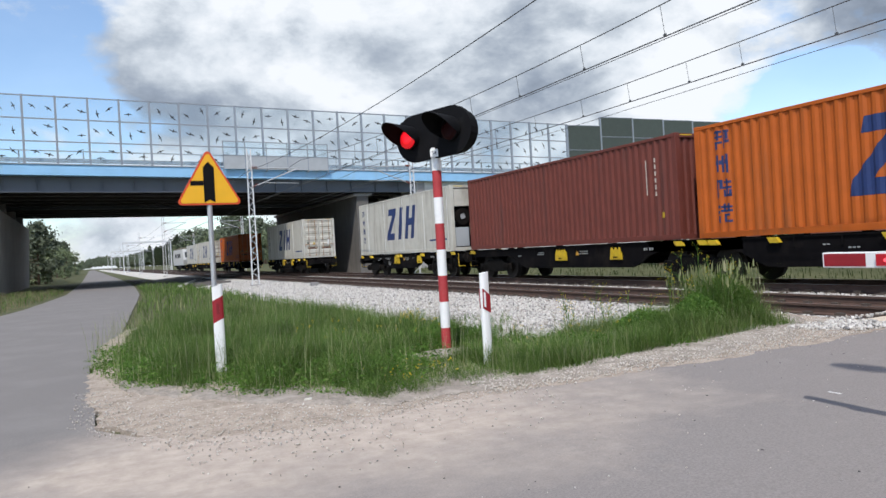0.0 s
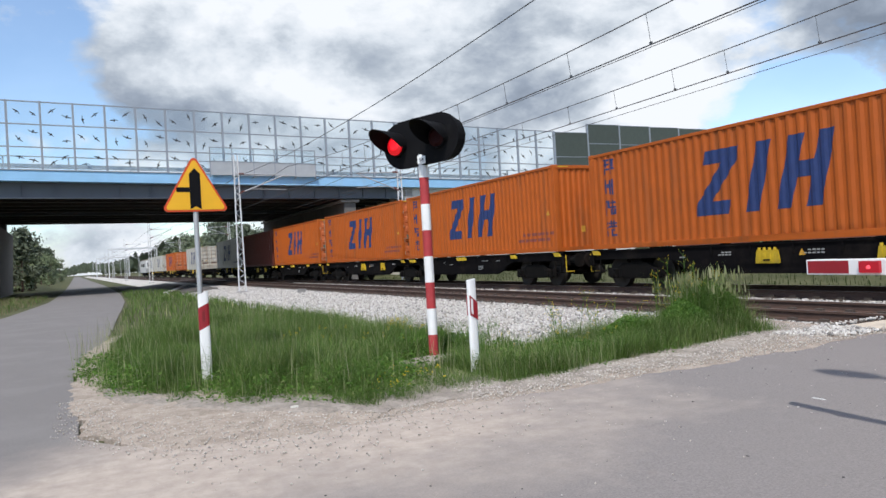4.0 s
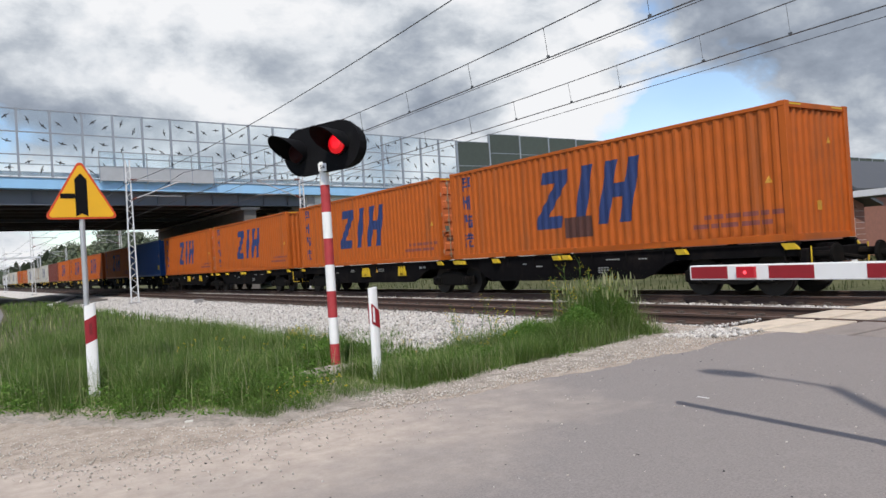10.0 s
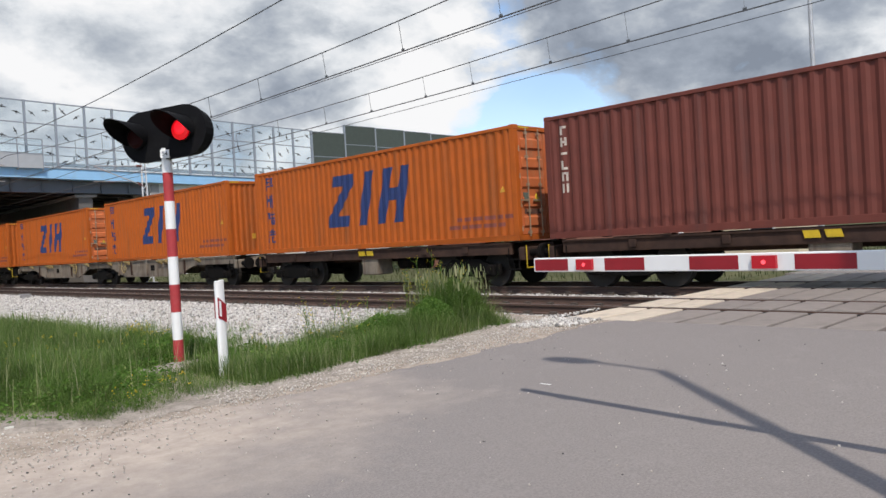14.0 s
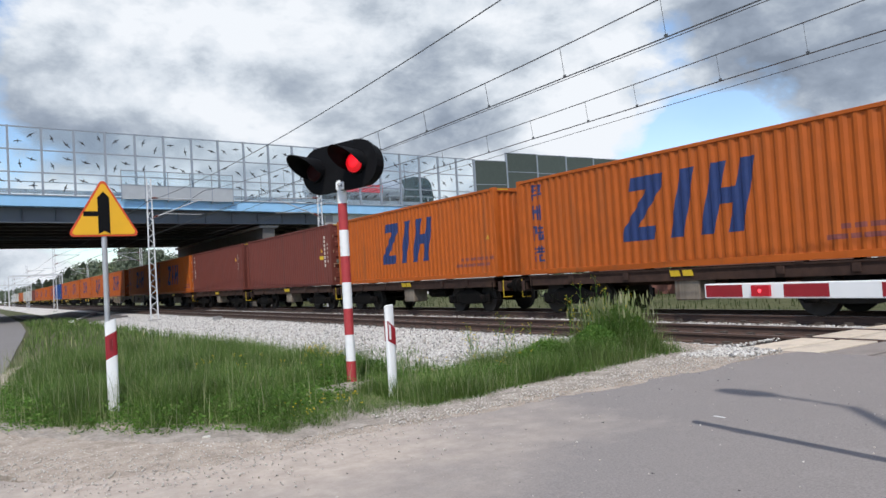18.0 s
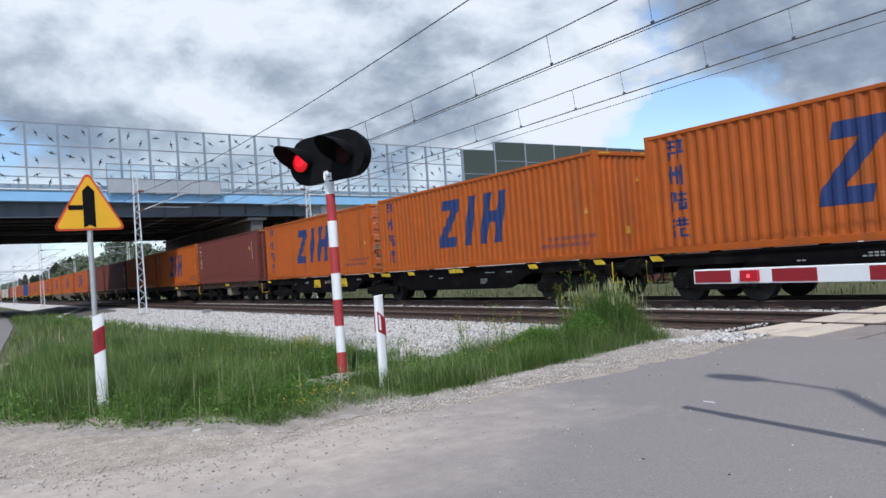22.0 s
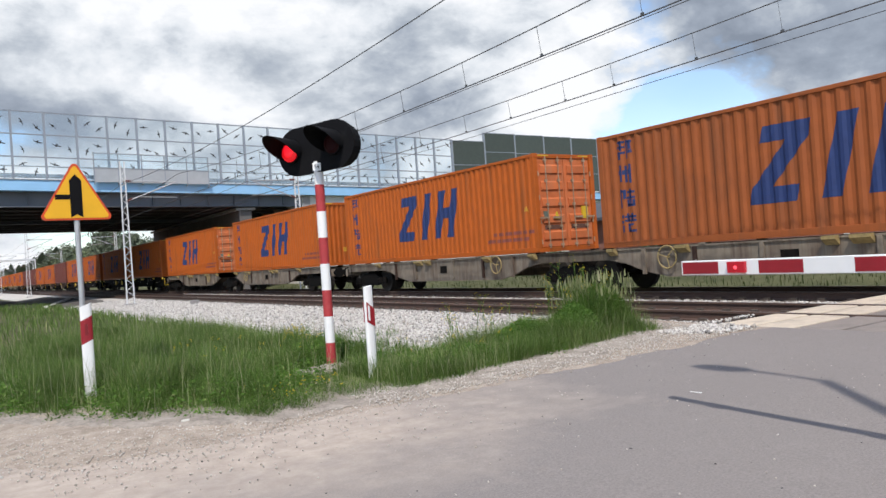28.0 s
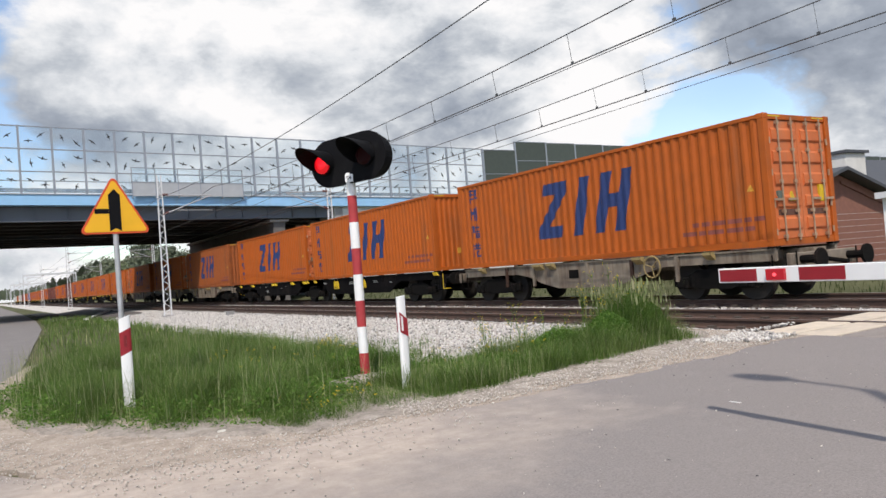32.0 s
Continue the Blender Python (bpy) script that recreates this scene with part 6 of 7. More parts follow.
def build_barrier():
    b = thing("crossing_barrier", "lowered red and white striped crossing barrier with red lamps", "barrier")
    b.matrix_basis = pose(4.78, 3.695, 1.257, 0, 0, -5.5)
    p, k, h = 0.345, 0, 0.054
    n = 17
    Shape().box(-0.03, 0.03, -p * n, 0.012, -h, h, 0.004).part("boom", M["white_paint"], b, "white boom")
    for k in range(0, n, 2):
        for x in (-0.032, 0.0305):
            Shape().box(x, x + 0.0015, -p * (k + 1), -p * k - 0.004, -h + 0.01, h - 0.01).part("red_stripe", M["red_film"], b, "red reflective stripe")
    for k in (1, 5, 9):
        y = -p * (k + 0.5)
        Shape().box(-0.055, -0.031, y - 0.075, y + 0.075, -0.038, 0.04, 0.006).part("lamp_housing", M["red_lamp"], b, "red lamp housing")
        Shape().tube((-0.055, y, 0.0), (-0.062, y, 0.0), 0.013, n=10).part("lamp_lens", M["led"], b, "lit red lamp")
    y = -p * n
    Shape().box(-0.16, 0.16, y - 0.45, y + 0.1, -0.45, 0.25, 0.03).part("drive_box", M["galv"], b, "grey drive cabinet")
    Shape().box(-0.12, 0.12, y - 0.35, y - 0.02, -1.35, -0.45, 0.02).part("pedestal", M["galv"], b)
    Shape().box(-0.1, 0.1, y - 1.1, y - 0.45, -0.15, 0.15, 0.02).part("counterweight", M["black"], b)


build_barrier()


def build_street_lamp(x, y, name_at, arm, height, label):
    s = thing("street_lamp", label, "street lamp", "street lamps")
    s.matrix_basis = pose(x, y, 0.0)
    Shape().tube((0, 0, -0.1), (0, 0, 0.12), 0.19, n=14).part("base", M["galv"], s, smooth=True)
    Shape().tube((0, 0, 0.1), (0, 0, height), 0.105, 0.06, n=16).part("column", M["galv"], s, smooth=True)
    ax, ay = arm
    a = Shape()
    pts = [(ax * f, ay * f, height + 0.25 * math.sin(f * 1.3)) for f in (0, 0.2, 0.45, 0.7, 1.0)]
    for p, q in zip(pts, pts[1:]):
        a.tube(p, q, 0.03, n=8)
    a.part("arm", M["galv"], s, smooth=True)
    e, d = Vector(pts[-1]), Vector((ax, ay, 0)).normalized()
    side = Vector((-d.y, d.x, 0))
    n, v = 14, []
    for zz, g in ((-0.07, 0.75), (0.0, 1.0), (0.07, 0.6)):
        v += [tuple(e + d * (0.3 + 0.36 * g * math.cos(2 * math.pi * k / n)) + side * (0.14 * g * math.sin(2 * math.pi * k / n)) + Vector((0, 0, zz))) for k in range(n)]
    f = [(j * n + i, j * n + (i + 1) % n, (j + 1) * n + (i + 1) % n, (j + 1) * n + i) for j in range(2) for i in range(n)] + [tuple(range(n - 1, -1, -1)), tuple(range(2 * n, 3 * n))]
    Shape().add(v, f).part("lamp_head", M["galv"], s, smooth=True)
    return s


build_street_lamp(2.56, -1.07, None, (-0.01, 0.70), 8.0, "grey steel street lamp with curved arm beside the road")
build_street_lamp(24.0, 7.85, None, (-0.9, -0.6), 8.5, "grey steel street lamp beyond the tracks")


# ---- overhead line ----
MAST_Y = [-14.0, 44.3, 103.0, 155.0, 207.0, 260.0, 315.0, 370.0, 430.0]


def build_mast(height, side):
    """A lattice mast of two channels laced together, with a cantilever over its track."""
    m = thing("catenary_mast", "pale steel lattice overhead line mast with cantilever", "overhead line mast", "overhead line masts")
    for d in (-1, 1):
        Shape().add([(d * (0.2 if z == 0 else 0.11) + sx * 0.03, sy * 0.05, z) for z in (0, height) for sx, sy in ((-1, -1), (1, -1), (1, 1), (-1, 1))],
                    [(0, 1, 2, 3), (4, 5, 6, 7), (0, 1, 5, 4), (1, 2, 6, 5), (2, 3, 7, 6), (3, 0, 4, 7)]).part("leg", M["mast"], m)
    n = 24
    for k in range(n):
        z0, z1 = 0.2 + (height - 0.4) * k / n, 0.2 + (height - 0.4) * (k + 1) / n
        w0, w1 = 0.2 - 0.09 * z0 / height, 0.2 - 0.09 * z1 / height
        a = 1 if k % 2 else -1
        Shape().tube((a * w0, -0.04, z0), (-a * w1, -0.04, z1), 0.018, n=5).part("lacing", M["mast"], m)
    Shape().box(-0.3, 0.3, -0.35, 0.35, -0.3, 0.12, 0.02).part("footing", M["concrete"], m)
    reach = side * 2.9
    Shape().tube((0, 0, 7.0 if height > 7.5 else height - 0.4), (reach, 0, 6.95), 0.035, n=8).part("upper_tube", M["galv"], m)
    Shape().tube((0, 0, 5.8), (reach * 0.96, 0, 6.9), 0.035, n=8).part("stay_tube", M["galv"], m)
    Shape().tube((reach * 0.3, 0, 6.1), (reach, 0, 6.05), 0.022, n=6).part("registration_arm", M["galv"], m)
    for p, q in (((0.1 * side, 0, 7.0), (0.45 * side, 0, 7.0)), ((0.1 * side, 0, 5.84), (0.42 * side, 0, 6.0))):
        ins = Shape()
        for k in range(5):
            u = Vector(p).lerp(Vector(q), (k + 0.5) / 5)
            ins.tube(u - Vector((0.02, 0, 0)), u + Vector((0.02, 0, 0)), 0.07, n=10)
        ins.part("insulator", M["brown"], m)
    return m


def build_overhead():
    left = build_mast(8.1, 1)
    left.matrix_basis = pose(8.75, MAST_Y[1], -0.1)
    right = build_mast(7.6, -1)
    right.matrix_basis = pose(18.85, MAST_Y[1] - 0.6, -0.1)
    for y in MAST_Y[:1] + MAST_Y[2:]:
        copy_thing(left, pose(8.85, y, -0.1))
        copy_thing(right, pose(18.85, y - 0.6, -0.1))

    def run(name, label, x, z, r, step_=2.0):
        ys, y = [], MAST_Y[0]
        while y < MAST_Y[-1]:
            ys.append(y)
            y += step_ if y < 100 else 8.0
        tagged(Shape().cable([(x(y), y, z(y)) for y in ys], r).part(name, M["wire"], None), label, "wire", "overhead wires")

    def sag(y, lowest, rise):
        """Height over the spans between masts: lowest in the middle of each."""
        for a, b in zip(MAST_Y, MAST_Y[1:]):
            if y <= b:
                return lowest + rise * (2 * (y - a) / (b - a) - 1) ** 2
        return lowest + rise
    swing = lambda y: 0.1 * math.sin(y * math.pi / 58 + 1.2)  # noqa: E731
    for c, zc, zm, curve, bottom, spots in ((11.75, 5.85, 6.49, 0.0017, 22.0, (37, 34, 31, 28, 25, 22, 19, 15.8, 12.8, 9.8, 6.8)), (15.82, 5.82, 6.42, 0.00105, 24.0, (36.5, 33.5, 30.5, 27.5, 24.4, 21.4, 18.9, 16.3, 14.35, 11.6, 9.3, 6.5))):
        contact = lambda y: zc + 0.0105 * (22 - max(y, 2.0)) if y < 22 else zc  # noqa: E731
        messenger = lambda y: zm + curve * (max(y, 2.0) - bottom) ** 2 if y < 44.3 else sag(y, zm, curve * (44.3 - bottom) ** 2)  # noqa: E731
        run("contact_wire", "taut copper contact wire above the track", lambda y: c + swing(y), contact, 0.016)
        run("contact_wire", "second thin contact wire beside the first", lambda y: c + 0.1 + swing(y), lambda y: contact(y) - (0.02 if c < 13 else 0.19), 0.009)
        run("messenger_wire", "sagging messenger wire above the contact wire", lambda y: c, messenger, 0.014)
        for y in spots:
            d = Shape().cable([(c + swing(y), y - 0.001, contact(y)), (c, y + 0.001, messenger(y))], 0.009, 4)
            d.box(c + swing(y) - 0.014, c + swing(y) + 0.014, y - 0.04, y + 0.04, contact(y) + 0.012, contact(y) + 0.06)
            tagged(d.part("dropper", M["wire"], None), "short dropper wire with clamp on the contact wire", "wire", "droppers of the overhead line")
    run("feeder_wire", "single sagging wire carried on the near masts", lambda y: 8.6, lambda y: 6.237 + 0.00148 * (max(y, 2.0) - 27) ** 2 if y < 44.3 else sag(y, 6.24, 0.443), 0.013)
    # portal frames far along the line
    for y in (215.0, 330.0):
        g = thing("signal_gantry", "grey lattice gantry across the tracks far along the line", "gantry")
        for x in (8.2, 20.2):
            Shape().box(x - 0.12, x + 0.12, y - 0.12, y + 0.12, -0.2, 8.0).part("leg", M["mast"], g)
        Shape().box(8.2, 20.2, y - 0.1, y + 0.1, 7.5, 8.0).part("beam", M["mast"], g)


build_overhead()


# ---- brick house beyond the tracks ----
def build_house():
    h = thing("brick_house", "low red brick railway house with dark gable roof", "house", kind="structure")
    x0, x1, y0, y1, eave, ridge = 28.7, 40.0, 20.0, 30.0, 2.85, 4.5
    xm = (x0 + x1) / 2
    Shape().prism([(x0, -0.3), (x1, -0.3), (x1, eave), (xm, ridge), (x0, eave)], "y", y0, y1).part("wall", M["brick"], h, "red brick gable wall")
    for k in range(9):
        z = 0.1 + 0.3 * k
        Shape().box(x0 + 0.02, x1 - 0.02, y0 - 0.012, y0 - 0.002, z, z + 0.012).part("brick_course", M["pale_concrete"], h)
    for s in (-1, 1):
        xe = x0 - 0.6 if s < 0 else x1 + 0.6
        ze = eave - 0.6 * (ridge - eave) / (xm - x0)
        v = [(x, y, z + d) for y in (y0 - 0.7, y1 + 0.4) for x, z in ((xe, ze), (xm, ridge)) for d in (0.04, 0.2)]
        Shape().add(v, [(0, 1, 3, 2), (4, 6, 7, 5), (0, 4, 5, 1), (2, 3, 7, 6), (0, 2, 6, 4), (1, 5, 7, 3)]).part("roof", M["roof_dark"], h, "dark felt roof slope")
        xs = (x0 + 0.8, xm - 0.4) if s < 0 else (xm + 0.4, x1 - 0.8)
        zz = [eave + (ridge - eave) * (1 - abs(x - xm) / (xm - x0)) - 0.42 for x in xs]
        Shape().add([(x, y, z + d) for y in (y0 - 0.08, y0 - 0.004) for x, z in zip(xs, zz) for d in (0, 0.12)], [(0, 1, 3, 2), (4, 6, 7, 5), (0, 4, 5, 1), (2, 3, 7, 6), (0, 2, 6, 4), (1, 5, 7, 3)]).part("brick_cornice", M["brick"], h, "slanted brick moulding")
    ring = Shape()
    for k in range(16):
        p, q = [(33.6 + 0.55 * math.cos(6.2832 * j / 16), y0 - 0.05, 2.35 + 0.45 * math.sin(6.2832 * j / 16)) for j in (k, k + 1)]
        ring.tube(p, q, 0.06, n=5, caps=False)
    ring.part("round_window_trim", M["brick"], h, "oval brick moulding")
    Shape().box(29.3, 29.75, y0 - 0.12, y0, 1.75, 2.15, 0.02).part("meter_box", M["roof_dark"], h, "small dark box")
    Shape().box(39.0, 40.9, 22.0, 23.2, 3.2, 5.85, 0.02).part("chimney", M["pale_concrete"], h, "broad pale rendered chimney")
    Shape().box(38.85, 41.05, 21.85, 23.35, 5.85, 6.0).part("chimney_cap", M["roof_dark"], h)
    Shape().prism([(22.0, -0.3), (31.0, -0.3), (31.0, 3.9), (26.5, 6.1), (22.0, 3.9)], "x", 40.7, 60.0).part("rear_wing_wall", M["brick"], h, "red brick rear wing")
    for s in (-1, 1):
        v = [(x, y, z + d) for x in (40.4, 60.4) for y, z in ((26.5 + s * 5.0, 3.66), (26.5, 6.1)) for d in (0.04, 0.2)]
        Shape().add(v, [(0, 1, 3, 2), (4, 6, 7, 5), (0, 4, 5, 1), (2, 3, 7, 6), (0, 2, 6, 4), (1, 5, 7, 3)]).part("rear_roof", M["roof_dark"], h, "dark felt roof slope")
    an = thing("television_antenna", "thin dark aerial on a pole above the roof", "antenna", at=(33.2, 21.0, 4.2))
    Shape().tube((0, 0, -0.2), (0, 0, 2.3), 0.025, n=6).part("pole", M["black"], an)
    for k in range(4):
        Shape().tube((-0.3 + 0.04 * k, 0, 1.5 + 0.22 * k), (0.3 - 0.04 * k, 0, 1.5 + 0.22 * k), 0.014, n=5).part("element", M["black"], an)
    a = thing("lean_to", "cream rendered lean-to with flat dark roof and porch post", "annex", kind="structure")
    Shape().box(29.2, 31.45, 10.4, 13.6, -0.1, 2.75).part("wall", M["plaster"], a, "cream plaster wall")
    Shape().box(28.7, 31.5, 10.0, 15.2, 2.78, 2.98).part("roof", M["roof_dark"], a)
    Shape().box(28.66, 28.7, 10.0, 15.2, 2.76, 3.0).part("fascia_board", M["mast"], a)
    Shape().box(28.9, 29.05, 14.9, 15.05, -0.1, 2.78).part("porch_post", M["white_paint"], a)
    Shape().box(29.14, 29.2, 11.2, 12.2, 0.9, 2.1).part("window_frame", M["white_paint"], a)
    Shape().box(29.11, 29.14, 11.28, 12.12, 0.98, 2.02).part("pane", M["dark_glass"], a)


build_house()


# ---- tanker lorry on the bridge ----
def build_tanker():
    t = thing("tanker_lorry", "tanker lorry with red and silver tank and dark green cab", "lorry")
    z = 1.35
    Shape().tube((-12.6, 0, 2.35), (-3.3, 0, 2.35), 1.15, n=24).part("tank", M["tank_steel"], t, "polished silver tank", smooth=True)
    Shape().tube((-12.9, 0, 2.35), (-12.6, 0, 2.35), 0.8, 1.15, n=24).part("tank_end", M["tank_steel"], t, smooth=True)
    Shape().tube((-3.3, 0, 2.35), (-3.0, 0, 2.35), 1.15, 0.8, n=24).part("tank_end", M["tank_steel"], t, smooth=True)
    Shape().box(-12.2, -5.6, -1.2, -1.14, 2.0, 2.75, 0.01).part("red_panel", M["tank_red"], t, "red side panel")
    Shape().box(-12.2, -5.6, 1.14, 1.2, 2.0, 2.75, 0.01).part("red_panel", M["tank_red"], t, "red side panel")
    Shape().box(-12.6, -2.2, -0.5, 0.5, 0.85, 1.25, 0.03).part("chassis", M["black"], t)
    Shape().prism([(-2.2, 0.7), (0.0, 0.7), (0.05, 1.9), (-0.2, 3.1), (-0.6, 3.6), (-2.2, 3.75)], "y", -1.24, 1.24).part("cab", M["cab_green"], t, "dark green cab")
    Shape().prism([(0.055, 1.95), (0.06, 1.95), (-0.16, 3.0), (-0.19, 3.0)], "y", -1.1, 1.1).part("windscreen", M["dark_glass"], t)
    Shape().prism([(-1.5, 1.95), (-0.2, 1.95), (-0.35, 2.8), (-1.5, 2.8)], "y", -1.25, -1.24).part("side_window", M["dark_glass"], t)
    Shape().box(-12.6, -3.4, -1.26, -1.2, 0.7, 1.25, 0.01).part("side_guard", M["tank_steel"], t)
    for x in (-0.7, -3.9, -9.2, -10.5, -11.8):
        for y in (-1.05, 1.05):
            Shape().tube((x, y - 0.16, 0.52), (x, y + 0.16, 0.52), 0.52, n=20).part("wheel", M["rubber"], t, smooth=True)
    for k in range(3):
        Shape().tube((-11 + 2.8 * k, 0, 3.45), (-11 + 2.8 * k, 0, 3.6), 0.3, n=14).part("hatch", M["tank_steel"], t)
    zr = lambda x: deck_z(x) + 0.002  # noqa: E731
    rows = []
    for s in [0, 4, 8, 12, 14, 15, 16, 16.5, 17, 17.5, 18, 18.5, 19, 20, 21, 22, 24, 28, 32]:
        x = 13.2 + 25.75 * (s - 17)
        rows.append((s, pose(x, 63.5, zr(x), 0, math.degrees(math.atan(0.0264)) if -45 < x < 130 else 0, 0)))
    DRIVEN.append((t, rows))


build_tanker()


# ---- trees ----
def build_tree(kind, height, seed):
    rng = np.random.default_rng(seed)
    t = thing("pine_tree" if kind == "pine" else "broadleaf_tree", "dark green pine with bare lower trunk" if kind == "pine" else "fresh green broadleaf tree", "tree", "trees along the line")
    s = Shape()
    lean = rng.uniform(-0.3, 0.3, 2)
    s.tube((0, 0, -0.3), (lean[0], lean[1], height * 0.92), 0.14 + height * 0.008, 0.04, n=8)
    for k in range(14):
        z = height * rng.uniform(0.3, 0.9)
        a = rng.uniform(0, 6.28)
        r = height * (0.20 if kind == "pine" else 0.26) * (1.15 - z / height)
        f = z / (height * 0.92)
        s.tube((lean[0] * f, lean[1] * f, z), (lean[0] * f + r * math.cos(a), lean[1] * f + r * math.sin(a), z + 0.25 * r), 0.05, 0.015, n=5)
    s.part("trunk", M["bark"], t)
    n = 1500
    lo = 0.16 if kind == "pine" else 0.04
    c = []
    clumps = 34
    centres = []
    for k in range(clumps):
        f = lo + (1.0 - lo) * rng.uniform(0, 1) ** 0.8
        wide = height * ((0.24 * (1.12 - f) + 0.03) if kind == "pine" else 0.27 * math.sin(min(1, max(0.0, (f - 0.08) / 0.95)) * math.pi) ** 0.6 + 0.03)
        a, r = rng.uniform(0, 6.28), wide * math.sqrt(rng.uniform(0.1, 1))
        centres.append((r * math.cos(a), r * math.sin(a), f * height, height * rng.uniform(0.035, 0.075)))
    centres = np.array(centres)
    pick = rng.integers(0, clumps, n)
    pos = centres[pick, :3] + rng.normal(0, 1, (n, 3)) * centres[pick, 3:4] * np.array([1, 1, 0.65])
    size = rng.uniform(0.16, 0.42, n) * (height / 9)
    u = rng.normal(0, 1, (n, 3))
    u /= np.linalg.norm(u, axis=1)[:, None]
    w = np.cross(u, rng.normal(0, 1, (n, 3)))
    w /= np.linalg.norm(w, axis=1)[:, None]
    v = np.stack([pos - u * size[:, None], pos + w * size[:, None] * 0.5, pos + u * size[:, None], pos - w * size[:, None] * 0.5], 1)
    ob = new("crown", raw("crown", v.reshape(-1, 3), np.arange(4 * n).reshape(-1, 4), M["pine"] if kind == "pine" else M["leaf"]))
    ob.parent = t
    return t


def plant():
    rng = random.Random(5)
    stock = [build_tree("pine", h, k) for k, h in enumerate((7.5, 8.5, 10.5, 9.0))] + [build_tree("leaf", h, 20 + k) for k, h in enumerate((6.5, 8.5, 7.5))]
    used = set()

    def put(x, y, pines, scale=1.0):
        k = rng.randrange(4) if rng.random() < pines else 4 + rng.randrange(3)
        m = pose(x, y, -0.15, 0, 0, rng.uniform(0, 360)) @ Matrix.Scale(scale * rng.uniform(0.85, 1.15), 4)
        if k not in used:
            used.add(k)
            stock[k].matrix_basis = m
        else:
            c = copy_thing(stock[k], pose(0, 0, 0))
            c.matrix_basis = m
    for k in range(20):
        put(-5.0 - rng.uniform(0, 7), 93 + 1.9 * k, 0.25, 0.74)
    for k in range(16):
        put(-3.6 - rng.uniform(0, 7), 135 + 8 * k, 0.45, 0.8)
    for k in range(20):
        put(-15 - rng.uniform(0, 20), 95 + 9 * k, 0.8, 1.0)
    for k in range(150):
        f = k / 149
        y = 92 + 430 * f ** 1.25
        x = 42 + rng.uniform(0, 12) + 8 * f
        put(x, y, 0.7, min(2.0, (1.5 + 0.043 * math.hypot(x, y)) / 8.6) * rng.uniform(0.85, 1.1))
    for k in range(14):
        put(28 + rng.uniform(0, 8), 100 + 12 * k, 0.1, 0.5)
    for k, (x, y) in enumerate(((33, 23.5), (30.5, 27.5), (27.6, 31.0), (45, 40), (52, 44))):
        put(x - 4.5 if k == 0 else x, y, 0.0, 0.52)
    # far woods to close the horizon
    g = np.random.default_rng(8)
    v, n = [], 5200
    side = g.uniform(0, 1, n)
    x = np.where(side < 0.5, g.uniform(60, 420, n), np.where(side < 0.8, -g.uniform(40, 420, n), g.uniform(-60, 60, n)))
    y = np.where(side < 0.8, g.uniform(420, 700, n), g.uniform(720, 900, n))
    z = g.uniform(0.5, 1, n) * (17 + 5 * np.sin(x * 0.05) + 3 * np.sin(x * 0.17))
    z = np.where(side < 0.8, np.maximum(z, 1) * g.uniform(0.2, 1, n), z * 0.5)
    s = g.uniform(1.5, 3.2, n)
    a = g.uniform(-0.5, 0.5, n)
    v = np.stack([np.stack([x - s, y, z - s * 0.3], 1), np.stack([x + a, y + s * 0.4, z - s], 1), np.stack([x + s, y, z + a], 1), np.stack([x - a, y, z + s], 1)], 1)
    m = 3600
    y2 = 380 + 1300 * g.uniform(0, 1, m) ** 1.5
    x2, z2 = g.uniform(48, 85, m), g.uniform(0.1, 1, m) ** 0.7 * (14 + 4 * np.sin(y2 * 0.08))
    s2 = g.uniform(1.2, 2.6, m)
    v2 = np.stack([np.stack([x2 - s2, y2, z2 - s2 * 0.3], 1), np.stack([x2, y2 + s2, z2 - s2], 1), np.stack([x2 + s2, y2, z2], 1), np.stack([x2, y2 - s2, z2 + s2], 1)], 1)
    v, n = np.concatenate([v, v2]), n + m
    tagged(new("far_woods", raw("far_woods", v.reshape(-1, 3), np.arange(4 * n).reshape(-1, 4), M["pine"])), "dark distant woods along the horizon", "woods", kind="stuff")


plant()


# ---- grass, weeds and stones ----
VERGE = [(-0.2, 30.0), (0.3, 17.0), (0.35, 13.0), (0.55, 10.3), (1.0, 9.2), (1.7, 8.45), (2.4, 8.05), (3.4, 8.0), (5.2, 8.0), (7.1, 8.0), (9.4, 8.35)]


def grass_front(x):
    return between([(-0.2, 12.4), (0.05, 11.5), (0.2, 10.3), (0.75, 9.2), (1.4, 8.4), (2.16, 7.75), (2.6, 7.35), (3.5, 7.4), (4.24, 7.25), (5.5, 7.15), (6.4, 6.95), (8.2, 7.25), (9.6, 8.3)], x) - 0.3


def blades(name, mat, label, pts, heights, widths, seed, bend=0.35):
    rng = np.random.default_rng(seed)
    n = len(pts)
    a = rng.uniform(0, 6.28, n)
    d = np.stack([np.cos(a), np.sin(a), 0 * a], 1)
    e = np.stack([-np.sin(a), np.cos(a), 0 * a], 1)
    h, w = heights[:, None], widths[:, None]
    k = rng.uniform(0.1, 1, n)[:, None] * bend * h
    up = np.array([[0, 0, 1.0]])
    base, mid, tip = pts, pts + d * k * 0.35 + up * h * 0.6, pts + d * k + up * h
    v = np.stack([base - e * w, base + e * w, mid + e * w * 0.8, mid - e * w * 0.8, tip], 1).reshape(-1, 3)
    q = np.arange(n)[:, None] * 5
    tri = np.concatenate([q + np.array([[0, 1, 2]]), q + np.array([[0, 2, 3]]), q + np.array([[3, 2, 4]])])
    return tagged(new(name, raw(name, v, tri, mat)), label, "grass", kind="stuff")


